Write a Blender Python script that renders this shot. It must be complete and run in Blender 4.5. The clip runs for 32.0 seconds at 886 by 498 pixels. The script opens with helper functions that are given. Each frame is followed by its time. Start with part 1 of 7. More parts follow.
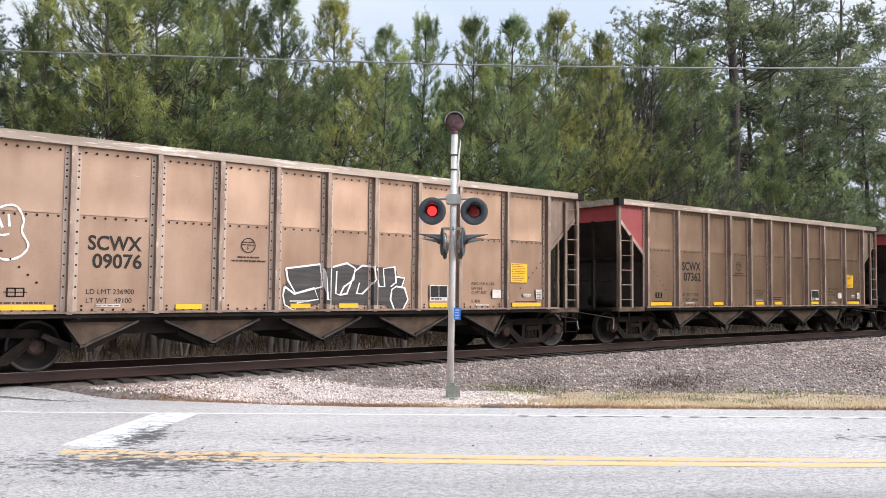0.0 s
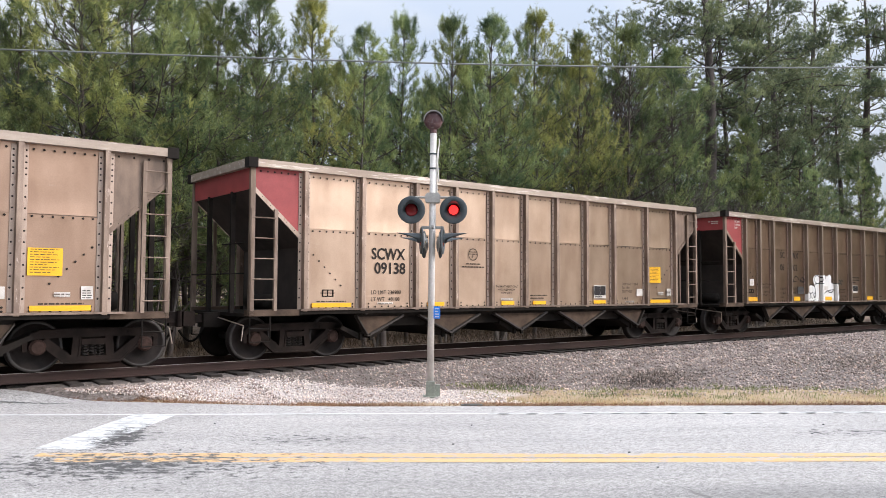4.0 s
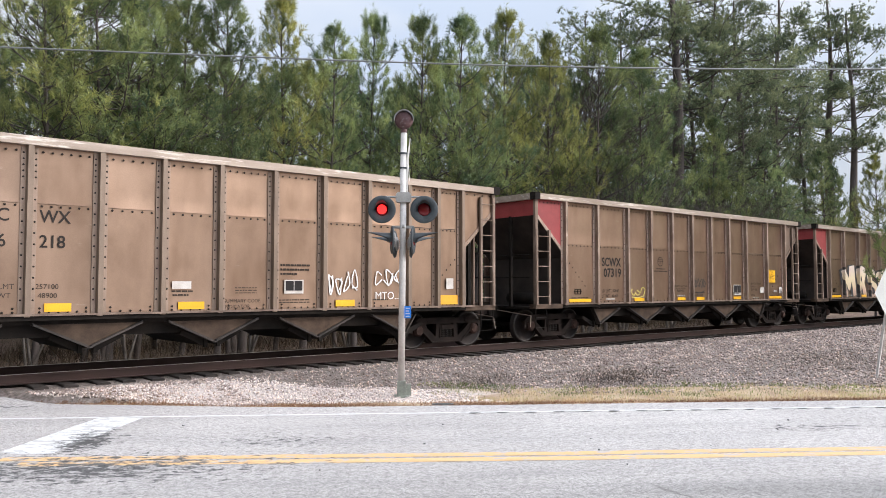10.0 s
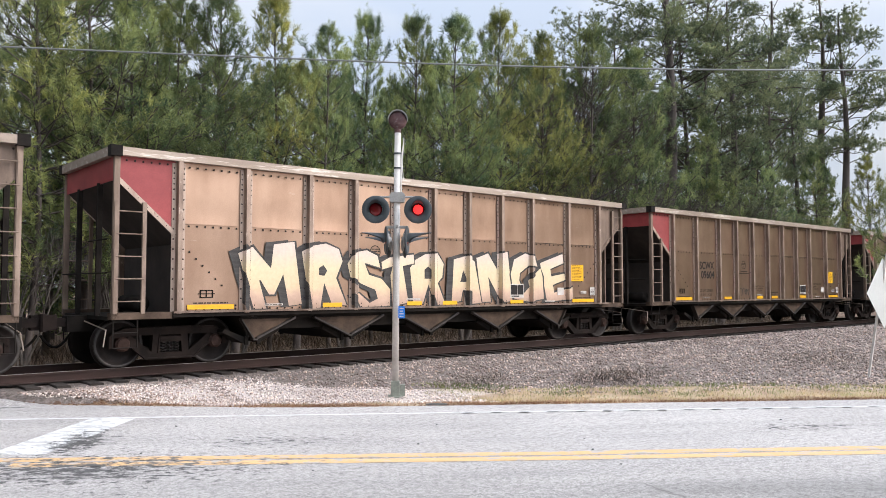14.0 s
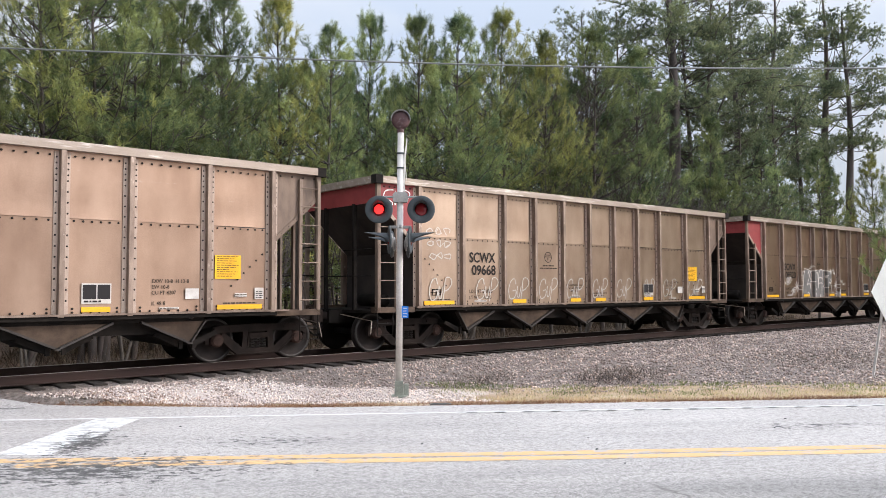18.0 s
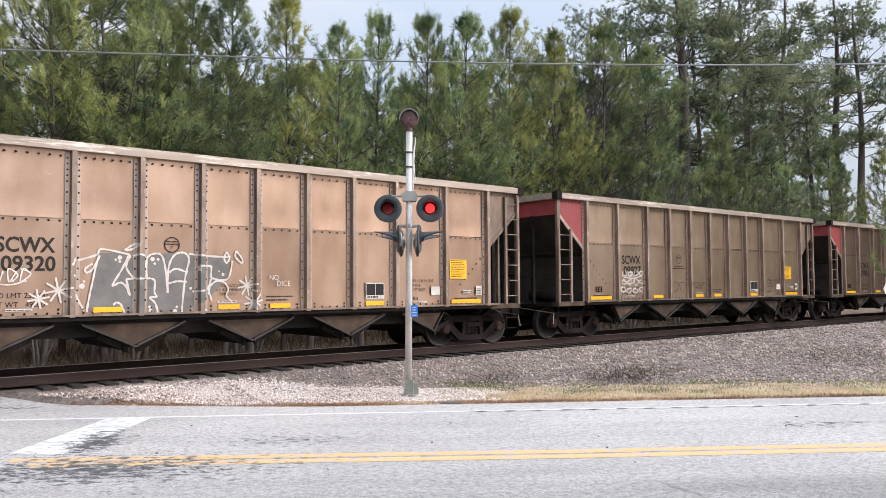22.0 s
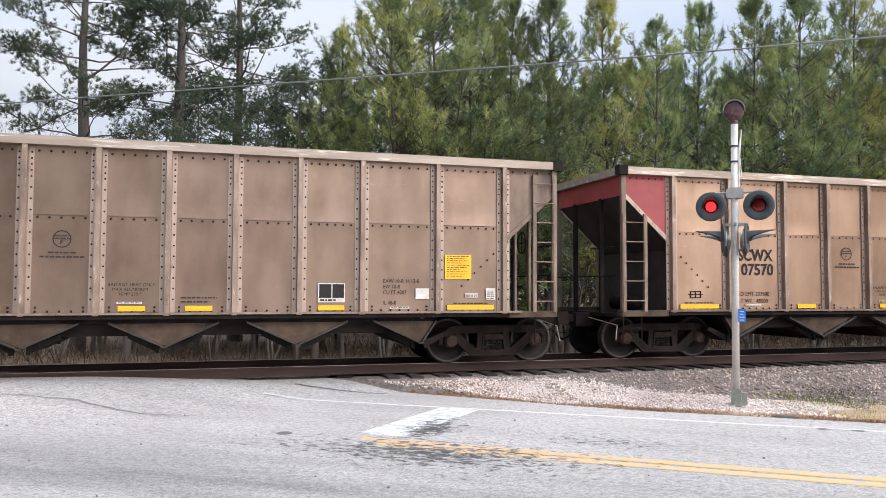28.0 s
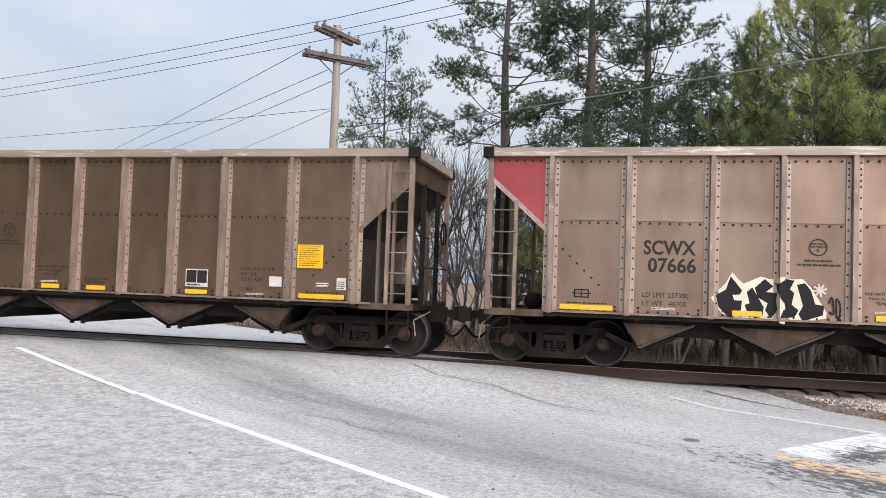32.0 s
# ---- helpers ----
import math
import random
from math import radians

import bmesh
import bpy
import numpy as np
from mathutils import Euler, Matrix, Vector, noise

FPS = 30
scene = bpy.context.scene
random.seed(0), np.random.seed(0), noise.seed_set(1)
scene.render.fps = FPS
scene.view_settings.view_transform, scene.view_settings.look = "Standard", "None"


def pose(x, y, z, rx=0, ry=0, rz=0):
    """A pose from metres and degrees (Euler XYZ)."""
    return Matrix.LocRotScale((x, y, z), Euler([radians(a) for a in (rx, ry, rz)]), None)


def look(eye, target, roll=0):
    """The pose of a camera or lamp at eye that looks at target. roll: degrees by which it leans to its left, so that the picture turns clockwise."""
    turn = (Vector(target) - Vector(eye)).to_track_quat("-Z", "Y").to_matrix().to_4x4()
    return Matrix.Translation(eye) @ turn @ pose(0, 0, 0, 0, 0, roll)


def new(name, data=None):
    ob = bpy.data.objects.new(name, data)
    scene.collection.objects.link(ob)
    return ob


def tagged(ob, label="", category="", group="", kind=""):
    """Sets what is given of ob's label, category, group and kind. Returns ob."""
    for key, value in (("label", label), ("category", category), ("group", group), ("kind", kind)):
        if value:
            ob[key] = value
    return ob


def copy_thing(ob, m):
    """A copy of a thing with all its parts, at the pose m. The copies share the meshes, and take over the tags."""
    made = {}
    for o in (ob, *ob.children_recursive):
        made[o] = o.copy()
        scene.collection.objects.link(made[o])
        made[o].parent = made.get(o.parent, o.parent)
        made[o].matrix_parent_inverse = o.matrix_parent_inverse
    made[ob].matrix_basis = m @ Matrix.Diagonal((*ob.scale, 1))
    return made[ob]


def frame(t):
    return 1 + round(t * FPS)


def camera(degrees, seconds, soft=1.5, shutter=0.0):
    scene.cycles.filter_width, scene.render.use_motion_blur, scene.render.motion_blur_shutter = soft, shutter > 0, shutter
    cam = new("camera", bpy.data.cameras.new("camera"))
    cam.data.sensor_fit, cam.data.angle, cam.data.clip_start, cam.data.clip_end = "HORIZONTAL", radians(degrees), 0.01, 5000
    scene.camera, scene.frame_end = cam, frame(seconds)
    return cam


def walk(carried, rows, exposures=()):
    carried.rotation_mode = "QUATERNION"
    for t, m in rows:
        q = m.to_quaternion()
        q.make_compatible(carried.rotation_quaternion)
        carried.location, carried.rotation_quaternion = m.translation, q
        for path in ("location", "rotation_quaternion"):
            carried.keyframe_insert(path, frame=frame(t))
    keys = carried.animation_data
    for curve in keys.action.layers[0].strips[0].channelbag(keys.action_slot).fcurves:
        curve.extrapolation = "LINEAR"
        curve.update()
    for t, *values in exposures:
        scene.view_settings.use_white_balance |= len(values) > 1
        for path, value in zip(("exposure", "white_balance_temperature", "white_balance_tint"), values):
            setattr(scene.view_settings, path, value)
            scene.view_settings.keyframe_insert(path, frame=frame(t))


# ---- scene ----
# World: x along the track, y across it away from the camera, z up from the road; metres.
EYE_Z, RAIL_Z, TRACK_Y = 1.90, 0.40, 15.74
WHEEL_R = 0.445

# ---- camera ----
cam = camera(59.2, 32.0, soft=0.6)
PATH = [
    (0.0, -36.34, 2.88, -0.58),
    (0.5, -36.82, 2.88, -0.50),
    (1.0, -37.18, 2.89, -0.42),
    (1.5, -37.40, 2.88, -0.38),
    (2.0, -37.50, 2.87, -0.35),
    (2.5, -37.58, 2.85, -0.34),
    (3.0, -37.66, 2.83, -0.33),
    (3.5, -37.74, 2.81, -0.31),
    (5.5, -38.31, 2.81, -0.12),
    (6.0, -38.54, 2.80, -0.09),
    (6.5, -38.83, 2.79, -0.07),
    (7.0, -39.08, 2.78, -0.07),
    (7.5, -39.29, 2.77, -0.07),
    (8.0, -39.46, 2.76, -0.08),
    (8.5, -39.62, 2.76, -0.08),
    (9.0, -39.74, 2.77, -0.06),
    (9.5, -39.86, 2.77, -0.04),
    (10.0, -39.98, 2.77, -0.02),
    (10.5, -40.07, 2.76, 0.03),
    (11.0, -40.19, 2.76, 0.10),
    (11.5, -40.28, 2.76, 0.11),
    (12.0, -40.37, 2.77, 0.06),
    (12.5, -40.41, 2.77, 0.00),
    (13.0, -40.41, 2.77, -0.03),
    (13.5, -40.42, 2.77, -0.04),
    (14.0, -40.43, 2.78, -0.01),
    (14.5, -40.47, 2.78, 0.02),
    (16.5, -40.34, 2.75, 0.04),
    (17.0, -40.21, 2.76, 0.05),
    (17.5, -40.20, 2.77, 0.10),
    (18.0, -40.18, 2.76, 0.15),
    (18.5, -40.20, 2.76, 0.20),
    (19.0, -40.27, 2.74, 0.24),
    (19.5, -40.32, 2.71, 0.28),
    (20.0, -40.27, 2.68, 0.31),
    (20.5, -40.15, 2.66, 0.31),
    (21.0, -39.93, 2.66, 0.33),
    (21.5, -39.68, 2.67, 0.35),
    (22.0, -39.50, 2.68, 0.38),
    (22.5, -39.54, 2.69, 0.41),
    (23.0, -39.84, 2.68, 0.42),
    (23.5, -40.12, 2.68, 0.44),
    (24.0, -40.16, 2.68, 0.44),
    (24.5, -39.58, 2.69, 0.43),
    (26.5, -31.72, 2.80, 0.61),
    (27.0, -27.72, 2.82, 0.38),
    (27.5, -22.41, 2.83, 0.11),
    (28.0, -16.47, 2.81, -0.21),
    (28.5, -10.63, 2.76, -0.56),
    (29.0, -5.69, 2.69, -0.91),
    (29.5, -1.68, 2.61, -1.20),
    (30.0, 1.64, 2.53, -1.40),
    (30.5, 4.51, 2.49, -1.51),
    (31.0, 7.26, 2.46, -1.58),
    (31.5, 9.96, 2.40, -1.73),
    (32.0, 12.73, 2.35, -1.95),
]
walk(cam, [(t, pose(0, 0, EYE_Z, 90 + p, r, a)) for t, a, p, r in PATH],
     exposures=[(0.0, 0.3), (4.0, 0.24), (24.0, 0.22), (26.5, 0.26), (28.5, 0.22), (30.0, 0.16), (32.0, 0.11)])

# ---- world and light ----
SUN_AZ, SUN_EL = radians(138), radians(30)      # towards the sun, clockwise from +y
world = bpy.data.worlds.new("overcast_sky")
scene.world = world
world.use_nodes = True
wt = world.node_tree
wt.nodes.clear()
w_out = wt.nodes.new("ShaderNodeOutputWorld")
w_bg = wt.nodes.new("ShaderNodeBackground")
w_sky = wt.nodes.new("ShaderNodeTexSky")
w_sky.sky_type, w_sky.sun_disc = "NISHITA", False
w_sky.sun_elevation, w_sky.sun_rotation = SUN_EL, SUN_AZ
w_sky.dust_density = 2.0
w_co = wt.nodes.new("ShaderNodeTexCoord")
w_map = wt.nodes.new("ShaderNodeMapping")
w_map.inputs["Scale"].default_value = (1.0, 1.0, 2.6)
w_noise = wt.nodes.new("ShaderNodeTexNoise")
w_noise.inputs["Scale"].default_value = 2.2
w_noise.inputs["Detail"].default_value = 5
w_noise.inputs["Roughness"].default_value = 0.5
w_ramp = wt.nodes.new("ShaderNodeValToRGB")
w_ramp.color_ramp.elements[0].position, w_ramp.color_ramp.elements[0].color = 0.36, (5.85, 6.65, 8.1, 1)
w_ramp.color_ramp.elements[1].position, w_ramp.color_ramp.elements[1].color = 0.62, (7.85, 8.1, 8.6, 1)
w_mix = wt.nodes.new("ShaderNodeMix")
w_mix.data_type = "RGBA"
w_mix.inputs["Factor"].default_value = 0.85
wt.links.new(w_co.outputs["Generated"], w_map.inputs["Vector"])
wt.links.new(w_map.outputs["Vector"], w_noise.inputs["Vector"])
wt.links.new(w_noise.outputs["Fac"], w_ramp.inputs["Fac"])
wt.links.new(w_sky.outputs["Color"], w_mix.inputs["A"])
wt.links.new(w_ramp.outputs["Color"], w_mix.inputs["B"])
wt.links.new(w_bg.outputs["Background"], w_out.inputs["Surface"])
w_bg.inputs["Strength"].default_value = 0.10
w_sep = wt.nodes.new("ShaderNodeSeparateXYZ")
w_dome = wt.nodes.new("ShaderNodeMapRange")      # an overcast dome: three times as bright overhead as at the horizon
w_dome.inputs["From Min"].default_value, w_dome.inputs["From Max"].default_value = 0.0, 1.0
w_dome.inputs["To Min"].default_value, w_dome.inputs["To Max"].default_value = 0.755, 2.0
wt.links.new(w_co.outputs["Generated"], w_sep.inputs["Vector"])
wt.links.new(w_sep.outputs["Z"], w_dome.inputs["Value"])
w_scale = wt.nodes.new("ShaderNodeVectorMath")
w_scale.operation = "SCALE"
wt.links.new(w_mix.outputs["Result"], w_scale.inputs[0])
# the veiled sun brightens the cloud around it, broadly
w_dot = wt.nodes.new("ShaderNodeVectorMath")
w_dot.operation = "DOT_PRODUCT"
w_dot.inputs[1].default_value = (math.sin(SUN_AZ) * math.cos(SUN_EL), math.cos(SUN_AZ) * math.cos(SUN_EL), math.sin(SUN_EL))
wt.links.new(w_co.outputs["Generated"], w_dot.inputs[0])
w_glow = wt.nodes.new("ShaderNodeMapRange")
w_glow.interpolation_type = "SMOOTHSTEP"
w_glow.inputs["From Min"].default_value, w_glow.inputs["From Max"].default_value = 0.42, 1.0
w_glow.inputs["To Min"].default_value, w_glow.inputs["To Max"].default_value = 0.95, 3.3
wt.links.new(w_dot.outputs["Value"], w_glow.inputs["Value"])
w_mul = wt.nodes.new("ShaderNodeMath")
w_mul.operation = "MULTIPLY"
wt.links.new(w_dome.outputs["Result"], w_mul.inputs[0])
wt.links.new(w_glow.outputs["Result"], w_mul.inputs[1])
wt.links.new(w_mul.outputs["Value"], w_scale.inputs["Scale"])
wt.links.new(w_scale.outputs["Vector"], w_bg.inputs["Color"])

sun_data = bpy.data.lights.new("sun", "SUN")
sun_data.energy, sun_data.angle, sun_data.color = 1.5, radians(18), (1.0, 0.875, 0.76)
sun = new("sun", sun_data)
sun.matrix_world = look((30 * math.sin(SUN_AZ), 30 * math.cos(SUN_AZ), 30 * math.tan(SUN_EL)), (0, 0, 0))


# ---- materials ----
def nodes_of(name):
    m = bpy.data.materials.new(name)
    m.use_nodes = True
    return m, m.node_tree, m.node_tree.nodes["Principled BSDF"]


def noise_node(t, scale, detail=4.0, rough=0.55, stretch=None, coords="Object"):
    co = t.nodes.new("ShaderNodeTexCoord")
    n = t.nodes.new("ShaderNodeTexNoise")
    n.inputs["Scale"].default_value = scale
    n.inputs["Detail"].default_value = detail
    n.inputs["Roughness"].default_value = rough
    if stretch:
        mp = t.nodes.new("ShaderNodeMapping")
        mp.inputs["Scale"].default_value = stretch
        t.links.new(co.outputs[coords], mp.inputs["Vector"])
        t.links.new(mp.outputs["Vector"], n.inputs["Vector"])
    else:
        t.links.new(co.outputs[coords], n.inputs["Vector"])
    return n.outputs["Fac"]


def ramp(t, fac, stops):
    r = t.nodes.new("ShaderNodeValToRGB")
    el = r.color_ramp.elements
    while len(el) < len(stops):
        el.new(0.5)
    for e, (p, c) in zip(el, stops):
        e.position, e.color = p, (*c, 1)
    t.links.new(fac, r.inputs["Fac"])
    return r.outputs["Color"]


def mix(t, fac, a, b, blend="MIX"):
    m = t.nodes.new("ShaderNodeMix")
    m.data_type, m.blend_type = "RGBA", blend
    for key, v in (("Factor", fac), ("A", a), ("B", b)):
        if isinstance(v, (int, float)):
            m.inputs[key].default_value = v
        elif isinstance(v, tuple):
            m.inputs[key].default_value = (*v, 1)
        else:
            t.links.new(v, m.inputs[key])
    return m.outputs["Result"]


def bump(t, bsdf, height, strength=0.3, distance=0.01):
    b = t.nodes.new("ShaderNodeBump")
    b.inputs["Strength"].default_value, b.inputs["Distance"].default_value = strength, distance
    t.links.new(height, b.inputs["Height"])
    t.links.new(b.outputs["Normal"], bsdf.inputs["Normal"])


def material(name, dark, light, scale=3.0, rough=0.7, metal=0.0, grain=40.0, relief=0.25, depth=0.005,
             stretch=None, spread=0.0, wear=None, wear_at=0.62, coords="Object"):
    """A worn surface: two colours in broad patches, fine grain, relief, and a wear colour in spots."""
    m, t, b = nodes_of(name)
    broad = noise_node(t, scale, 5, 0.6, stretch, coords)
    col = ramp(t, broad, [(0.32, dark), (0.68, light)])
    fine = noise_node(t, grain, 3, 0.6, None, coords)
    col = mix(t, 0.35, col, ramp(t, fine, [(0.3, (0.55, 0.55, 0.55)), (0.7, (1.0, 1.0, 1.0))]), "MULTIPLY")
    if wear:
        spot = noise_node(t, scale * 2.3, 6, 0.7, stretch, coords)
        col = mix(t, ramp(t, spot, [(wear_at - 0.04, (0, 0, 0)), (wear_at + 0.05, (1, 1, 1))]), col, wear)
    if spread:
        info = t.nodes.new("ShaderNodeObjectInfo")
        hsv = t.nodes.new("ShaderNodeHueSaturation")
        rng = t.nodes.new("ShaderNodeMapRange")
        rng.inputs["To Min"].default_value, rng.inputs["To Max"].default_value = 1 - spread, 1 + spread
        t.links.new(info.outputs["Random"], rng.inputs["Value"])
        t.links.new(rng.outputs["Result"], hsv.inputs["Value"])
        t.links.new(col, hsv.inputs["Color"])
        col = hsv.outputs["Color"]
    t.links.new(col, b.inputs["Base Color"])
    b.inputs["Roughness"].default_value, b.inputs["Metallic"].default_value = rough, metal
    if relief:
        bump(t, b, fine, relief, depth)
    return m


def car_paint(name, dark, light, spread=0.05):
    """Dusty aluminium side sheet: brown road film in vertical streaks, rubbed clearer in places."""
    m, t, b = nodes_of(name)
    streak = noise_node(t, 1.6, 4, 0.5, (1.5, 1.5, 0.45))
    cloud = noise_node(t, 0.9, 4, 0.6)
    grain = noise_node(t, 55, 3, 0.6)
    col = ramp(t, streak, [(0.30, dark), (0.70, light)])
    col = mix(t, ramp(t, cloud, [(0.42, (0, 0, 0)), (0.75, (0.55, 0.55, 0.55))]), col,
              tuple(min(1, c * 1.22) for c in light))
    scuff = noise_node(t, 1.6, 6, 0.75, (0.5, 1, 3.0))
    col = mix(t, ramp(t, scuff, [(0.66, (0, 0, 0)), (0.74, (0.35, 0.35, 0.35))]), col, (0.46, 0.40, 0.34))
    col = mix(t, 0.25, col, ramp(t, grain, [(0.3, (0.6, 0.6, 0.6)), (0.7, (1, 1, 1))]), "MULTIPLY")
    info = t.nodes.new("ShaderNodeObjectInfo")
    hsv = t.nodes.new("ShaderNodeHueSaturation")
    rng = t.nodes.new("ShaderNodeMapRange")
    rng.inputs["To Min"].default_value, rng.inputs["To Max"].default_value = 1 - spread, 1 + spread
    t.links.new(info.outputs["Random"], rng.inputs["Value"])
    t.links.new(rng.outputs["Result"], hsv.inputs["Value"])
    t.links.new(col, hsv.inputs["Color"])
    t.links.new(hsv.outputs["Color"], b.inputs["Base Color"])
    b.inputs["Metallic"].default_value = 0.9
    t.links.new(ramp(t, cloud, [(0.3, (0.42, 0.42, 0.42)), (0.7, (0.33, 0.33, 0.33))]), b.inputs["Roughness"])
    bump(t, b, cloud, 0.12, 0.02)
    return m


def plain(name, colour, rough=0.6, metal=0.0, emit=0.0):
    m, t, b = nodes_of(name)
    b.inputs["Base Color"].default_value = (*colour, 1)
    b.inputs["Roughness"].default_value, b.inputs["Metallic"].default_value = rough, metal
    b.inputs["Specular IOR Level"].default_value = 0.5 if rough < 0.65 else 0.08
    if emit:
        b.inputs["Emission Color"].default_value = (*colour, 1)
        b.inputs["Emission Strength"].default_value = emit
    return m


M_PAINT_A = car_paint("dusty_brown_aluminium", (0.262, 0.167, 0.118), (0.352, 0.237, 0.172))
M_PAINT_DARKER = car_paint("deeper_brown_aluminium", (0.205, 0.137, 0.101), (0.283, 0.197, 0.148))
M_PAINT_PALER = car_paint("paler_brown_aluminium", (0.318, 0.222, 0.163), (0.43, 0.317, 0.242))
M_PAINT_B = car_paint("darker_brown_aluminium", (0.20, 0.130, 0.090), (0.285, 0.192, 0.138))
M_POST_A = material("worn_post", (0.17, 0.115, 0.09), (0.36, 0.265, 0.205), 1.6, 0.5, 0.35, 60, 0.1, 0.003, (3, 3, 0.9), 0.09,
                    (0.50, 0.40, 0.335), 0.64)
M_POST_B = material("dark_worn_post", (0.16, 0.115, 0.085), (0.26, 0.19, 0.14), 1.2, 0.5, 0.3, 60, 0.1, 0.003, (3, 3, 0.6), 0.05)
M_STRIP_A = material("rubbed_post_flange", (0.33, 0.245, 0.195), (0.45, 0.345, 0.28), 1.6, 0.5, 0.35, 60, 0.1, 0.003, (3, 3, 0.7), 0.06, (0.27, 0.18, 0.14), 0.60)
M_STRIP_B = material("dull_post_flange", (0.215, 0.15, 0.11), (0.33, 0.235, 0.175), 1.6, 0.5, 0.3, 60, 0.1, 0.003, (3, 3, 0.7), 0.06)
M_CHORD = material("bare_top_chord", (0.26, 0.20, 0.158), (0.40, 0.325, 0.268), 1.1, 0.5, 0.3, 50, 0.15, 0.003, (0.5, 3, 5), 0.06,
                   (0.56, 0.50, 0.44), 0.60)
M_RED = material("faded_red_paint", (0.24, 0.027, 0.030), (0.37, 0.055, 0.055), 1.5, 0.5, 0.0, 50, 0.1, 0.002, None, 0.05)
M_RIVET = plain("rivet_dark", (0.024, 0.018, 0.015), 0.7)
M_UNDER = material("grimy_black_steel", (0.007, 0.0056, 0.005), (0.022, 0.017, 0.014), 2.5, 0.8, 0.0, 40, 0.3, 0.004, None, 0.1)
# dark base colour holds the shade beneath the sloping car ends
M_ENDSHEET = material("shade_dark_end_sheet", (0.022, 0.017, 0.0155), (0.062, 0.047, 0.042), 1.4, 0.8, 0.0, 40, 0.2, 0.004)
M_HOPPER = material("grimy_brown_hopper", (0.050, 0.034, 0.025), (0.135, 0.092, 0.067), 2.0, 0.75, 0.0, 40, 0.2, 0.004)
M_TRUCK = material("rusty_truck_casting", (0.008, 0.0056, 0.0048), (0.027, 0.018, 0.015), 3.0, 0.8, 0.0, 50, 0.4, 0.005)
M_WHEEL = material("grimy_wheel", (0.012, 0.0095, 0.009), (0.03, 0.023, 0.021), 3.0, 0.65, 0.1, 40, 0.2, 0.003)
M_RIM = material("scraped_wheel_rim", (0.018, 0.015, 0.014), (0.060, 0.052, 0.048), 4.0, 0.5, 0.4, 40, 0.2, 0.003)
M_CAP = material("rust_brown_cap", (0.028, 0.017, 0.014), (0.075, 0.044, 0.036), 8, 0.7, 0.2)
M_STILE = material("grimy_brown_stile", (0.14, 0.10, 0.078), (0.30, 0.225, 0.178), 1.5, 0.6, 0.2, 50, 0.1, 0.003, (3, 3, 0.8), 0.1)
M_FLANGE = material("grimy_hopper_flange", (0.020, 0.016, 0.014), (0.062, 0.048, 0.040), 2.0, 0.6, 0.2, 50, 0.2, 0.003)
M_PRINT = plain("faded_small_print", (0.055, 0.042, 0.034), 0.9)
M_YELLOW = material("yellow_reflector", (0.80, 0.40, 0.004), (0.86, 0.46, 0.008), 3, 0.45, 0, 60, 0.05, 0.002)
M_ORANGE = material("orange_reflector", (0.78, 0.36, 0.02), (0.85, 0.43, 0.03), 3, 0.45, 0, 60, 0.05, 0.002)
M_DECAL_DARK = plain("dark_stencil", (0.034, 0.028, 0.025), 0.9)
M_SOOT = material("soot_stained_end_sheet", (0.11, 0.075, 0.056), (0.26, 0.18, 0.133), 1.3, 0.6, 0.2, 50, 0.1, 0.003, (2, 2, 0.7))
M_DECAL_WHITE = material("white_stencil", (0.52, 0.465, 0.42), (0.68, 0.64, 0.60), 5, 0.6, 0, 60, 0.05, 0.002)
M_BLACKBOX = plain("black_stencil_box", (0.025, 0.022, 0.022), 0.6)
M_BARK = material("pine_bark", (0.042, 0.034, 0.031), (0.115, 0.094, 0.086), 2.0, 0.9, 0, 14, 0.8, 0.03, (1, 1, 0.3))
M_TWIG = material("grey_twig_bark", (0.052, 0.044, 0.038), (0.135, 0.115, 0.10), 3.0, 0.9, 0, 30, 0.3, 0.01)
M_BALLAST = material("ballast_bed", (0.105, 0.083, 0.073), (0.285, 0.235, 0.21), 14.0, 0.9, 0, 26, 1.0, 0.05, None, 0, (0.30, 0.26, 0.24), 0.60)

# coal-dust black, deepened to carry the shade under the train
M_COALBED_SHADE = material("coal_dusted_shade_bed", (0.013, 0.011, 0.010), (0.042, 0.034, 0.031), 9.0, 0.95, 0, 30, 0.8, 0.03)


def math_node(t, op, a, b=0.0, c=0.0):
    n = t.nodes.new("ShaderNodeMath")
    n.operation = op
    for i, v in enumerate((a, b, c)):
        if isinstance(v, (int, float)):
            n.inputs[i].default_value = v
        else:
            t.links.new(v, n.inputs[i])
    return n.outputs["Value"]


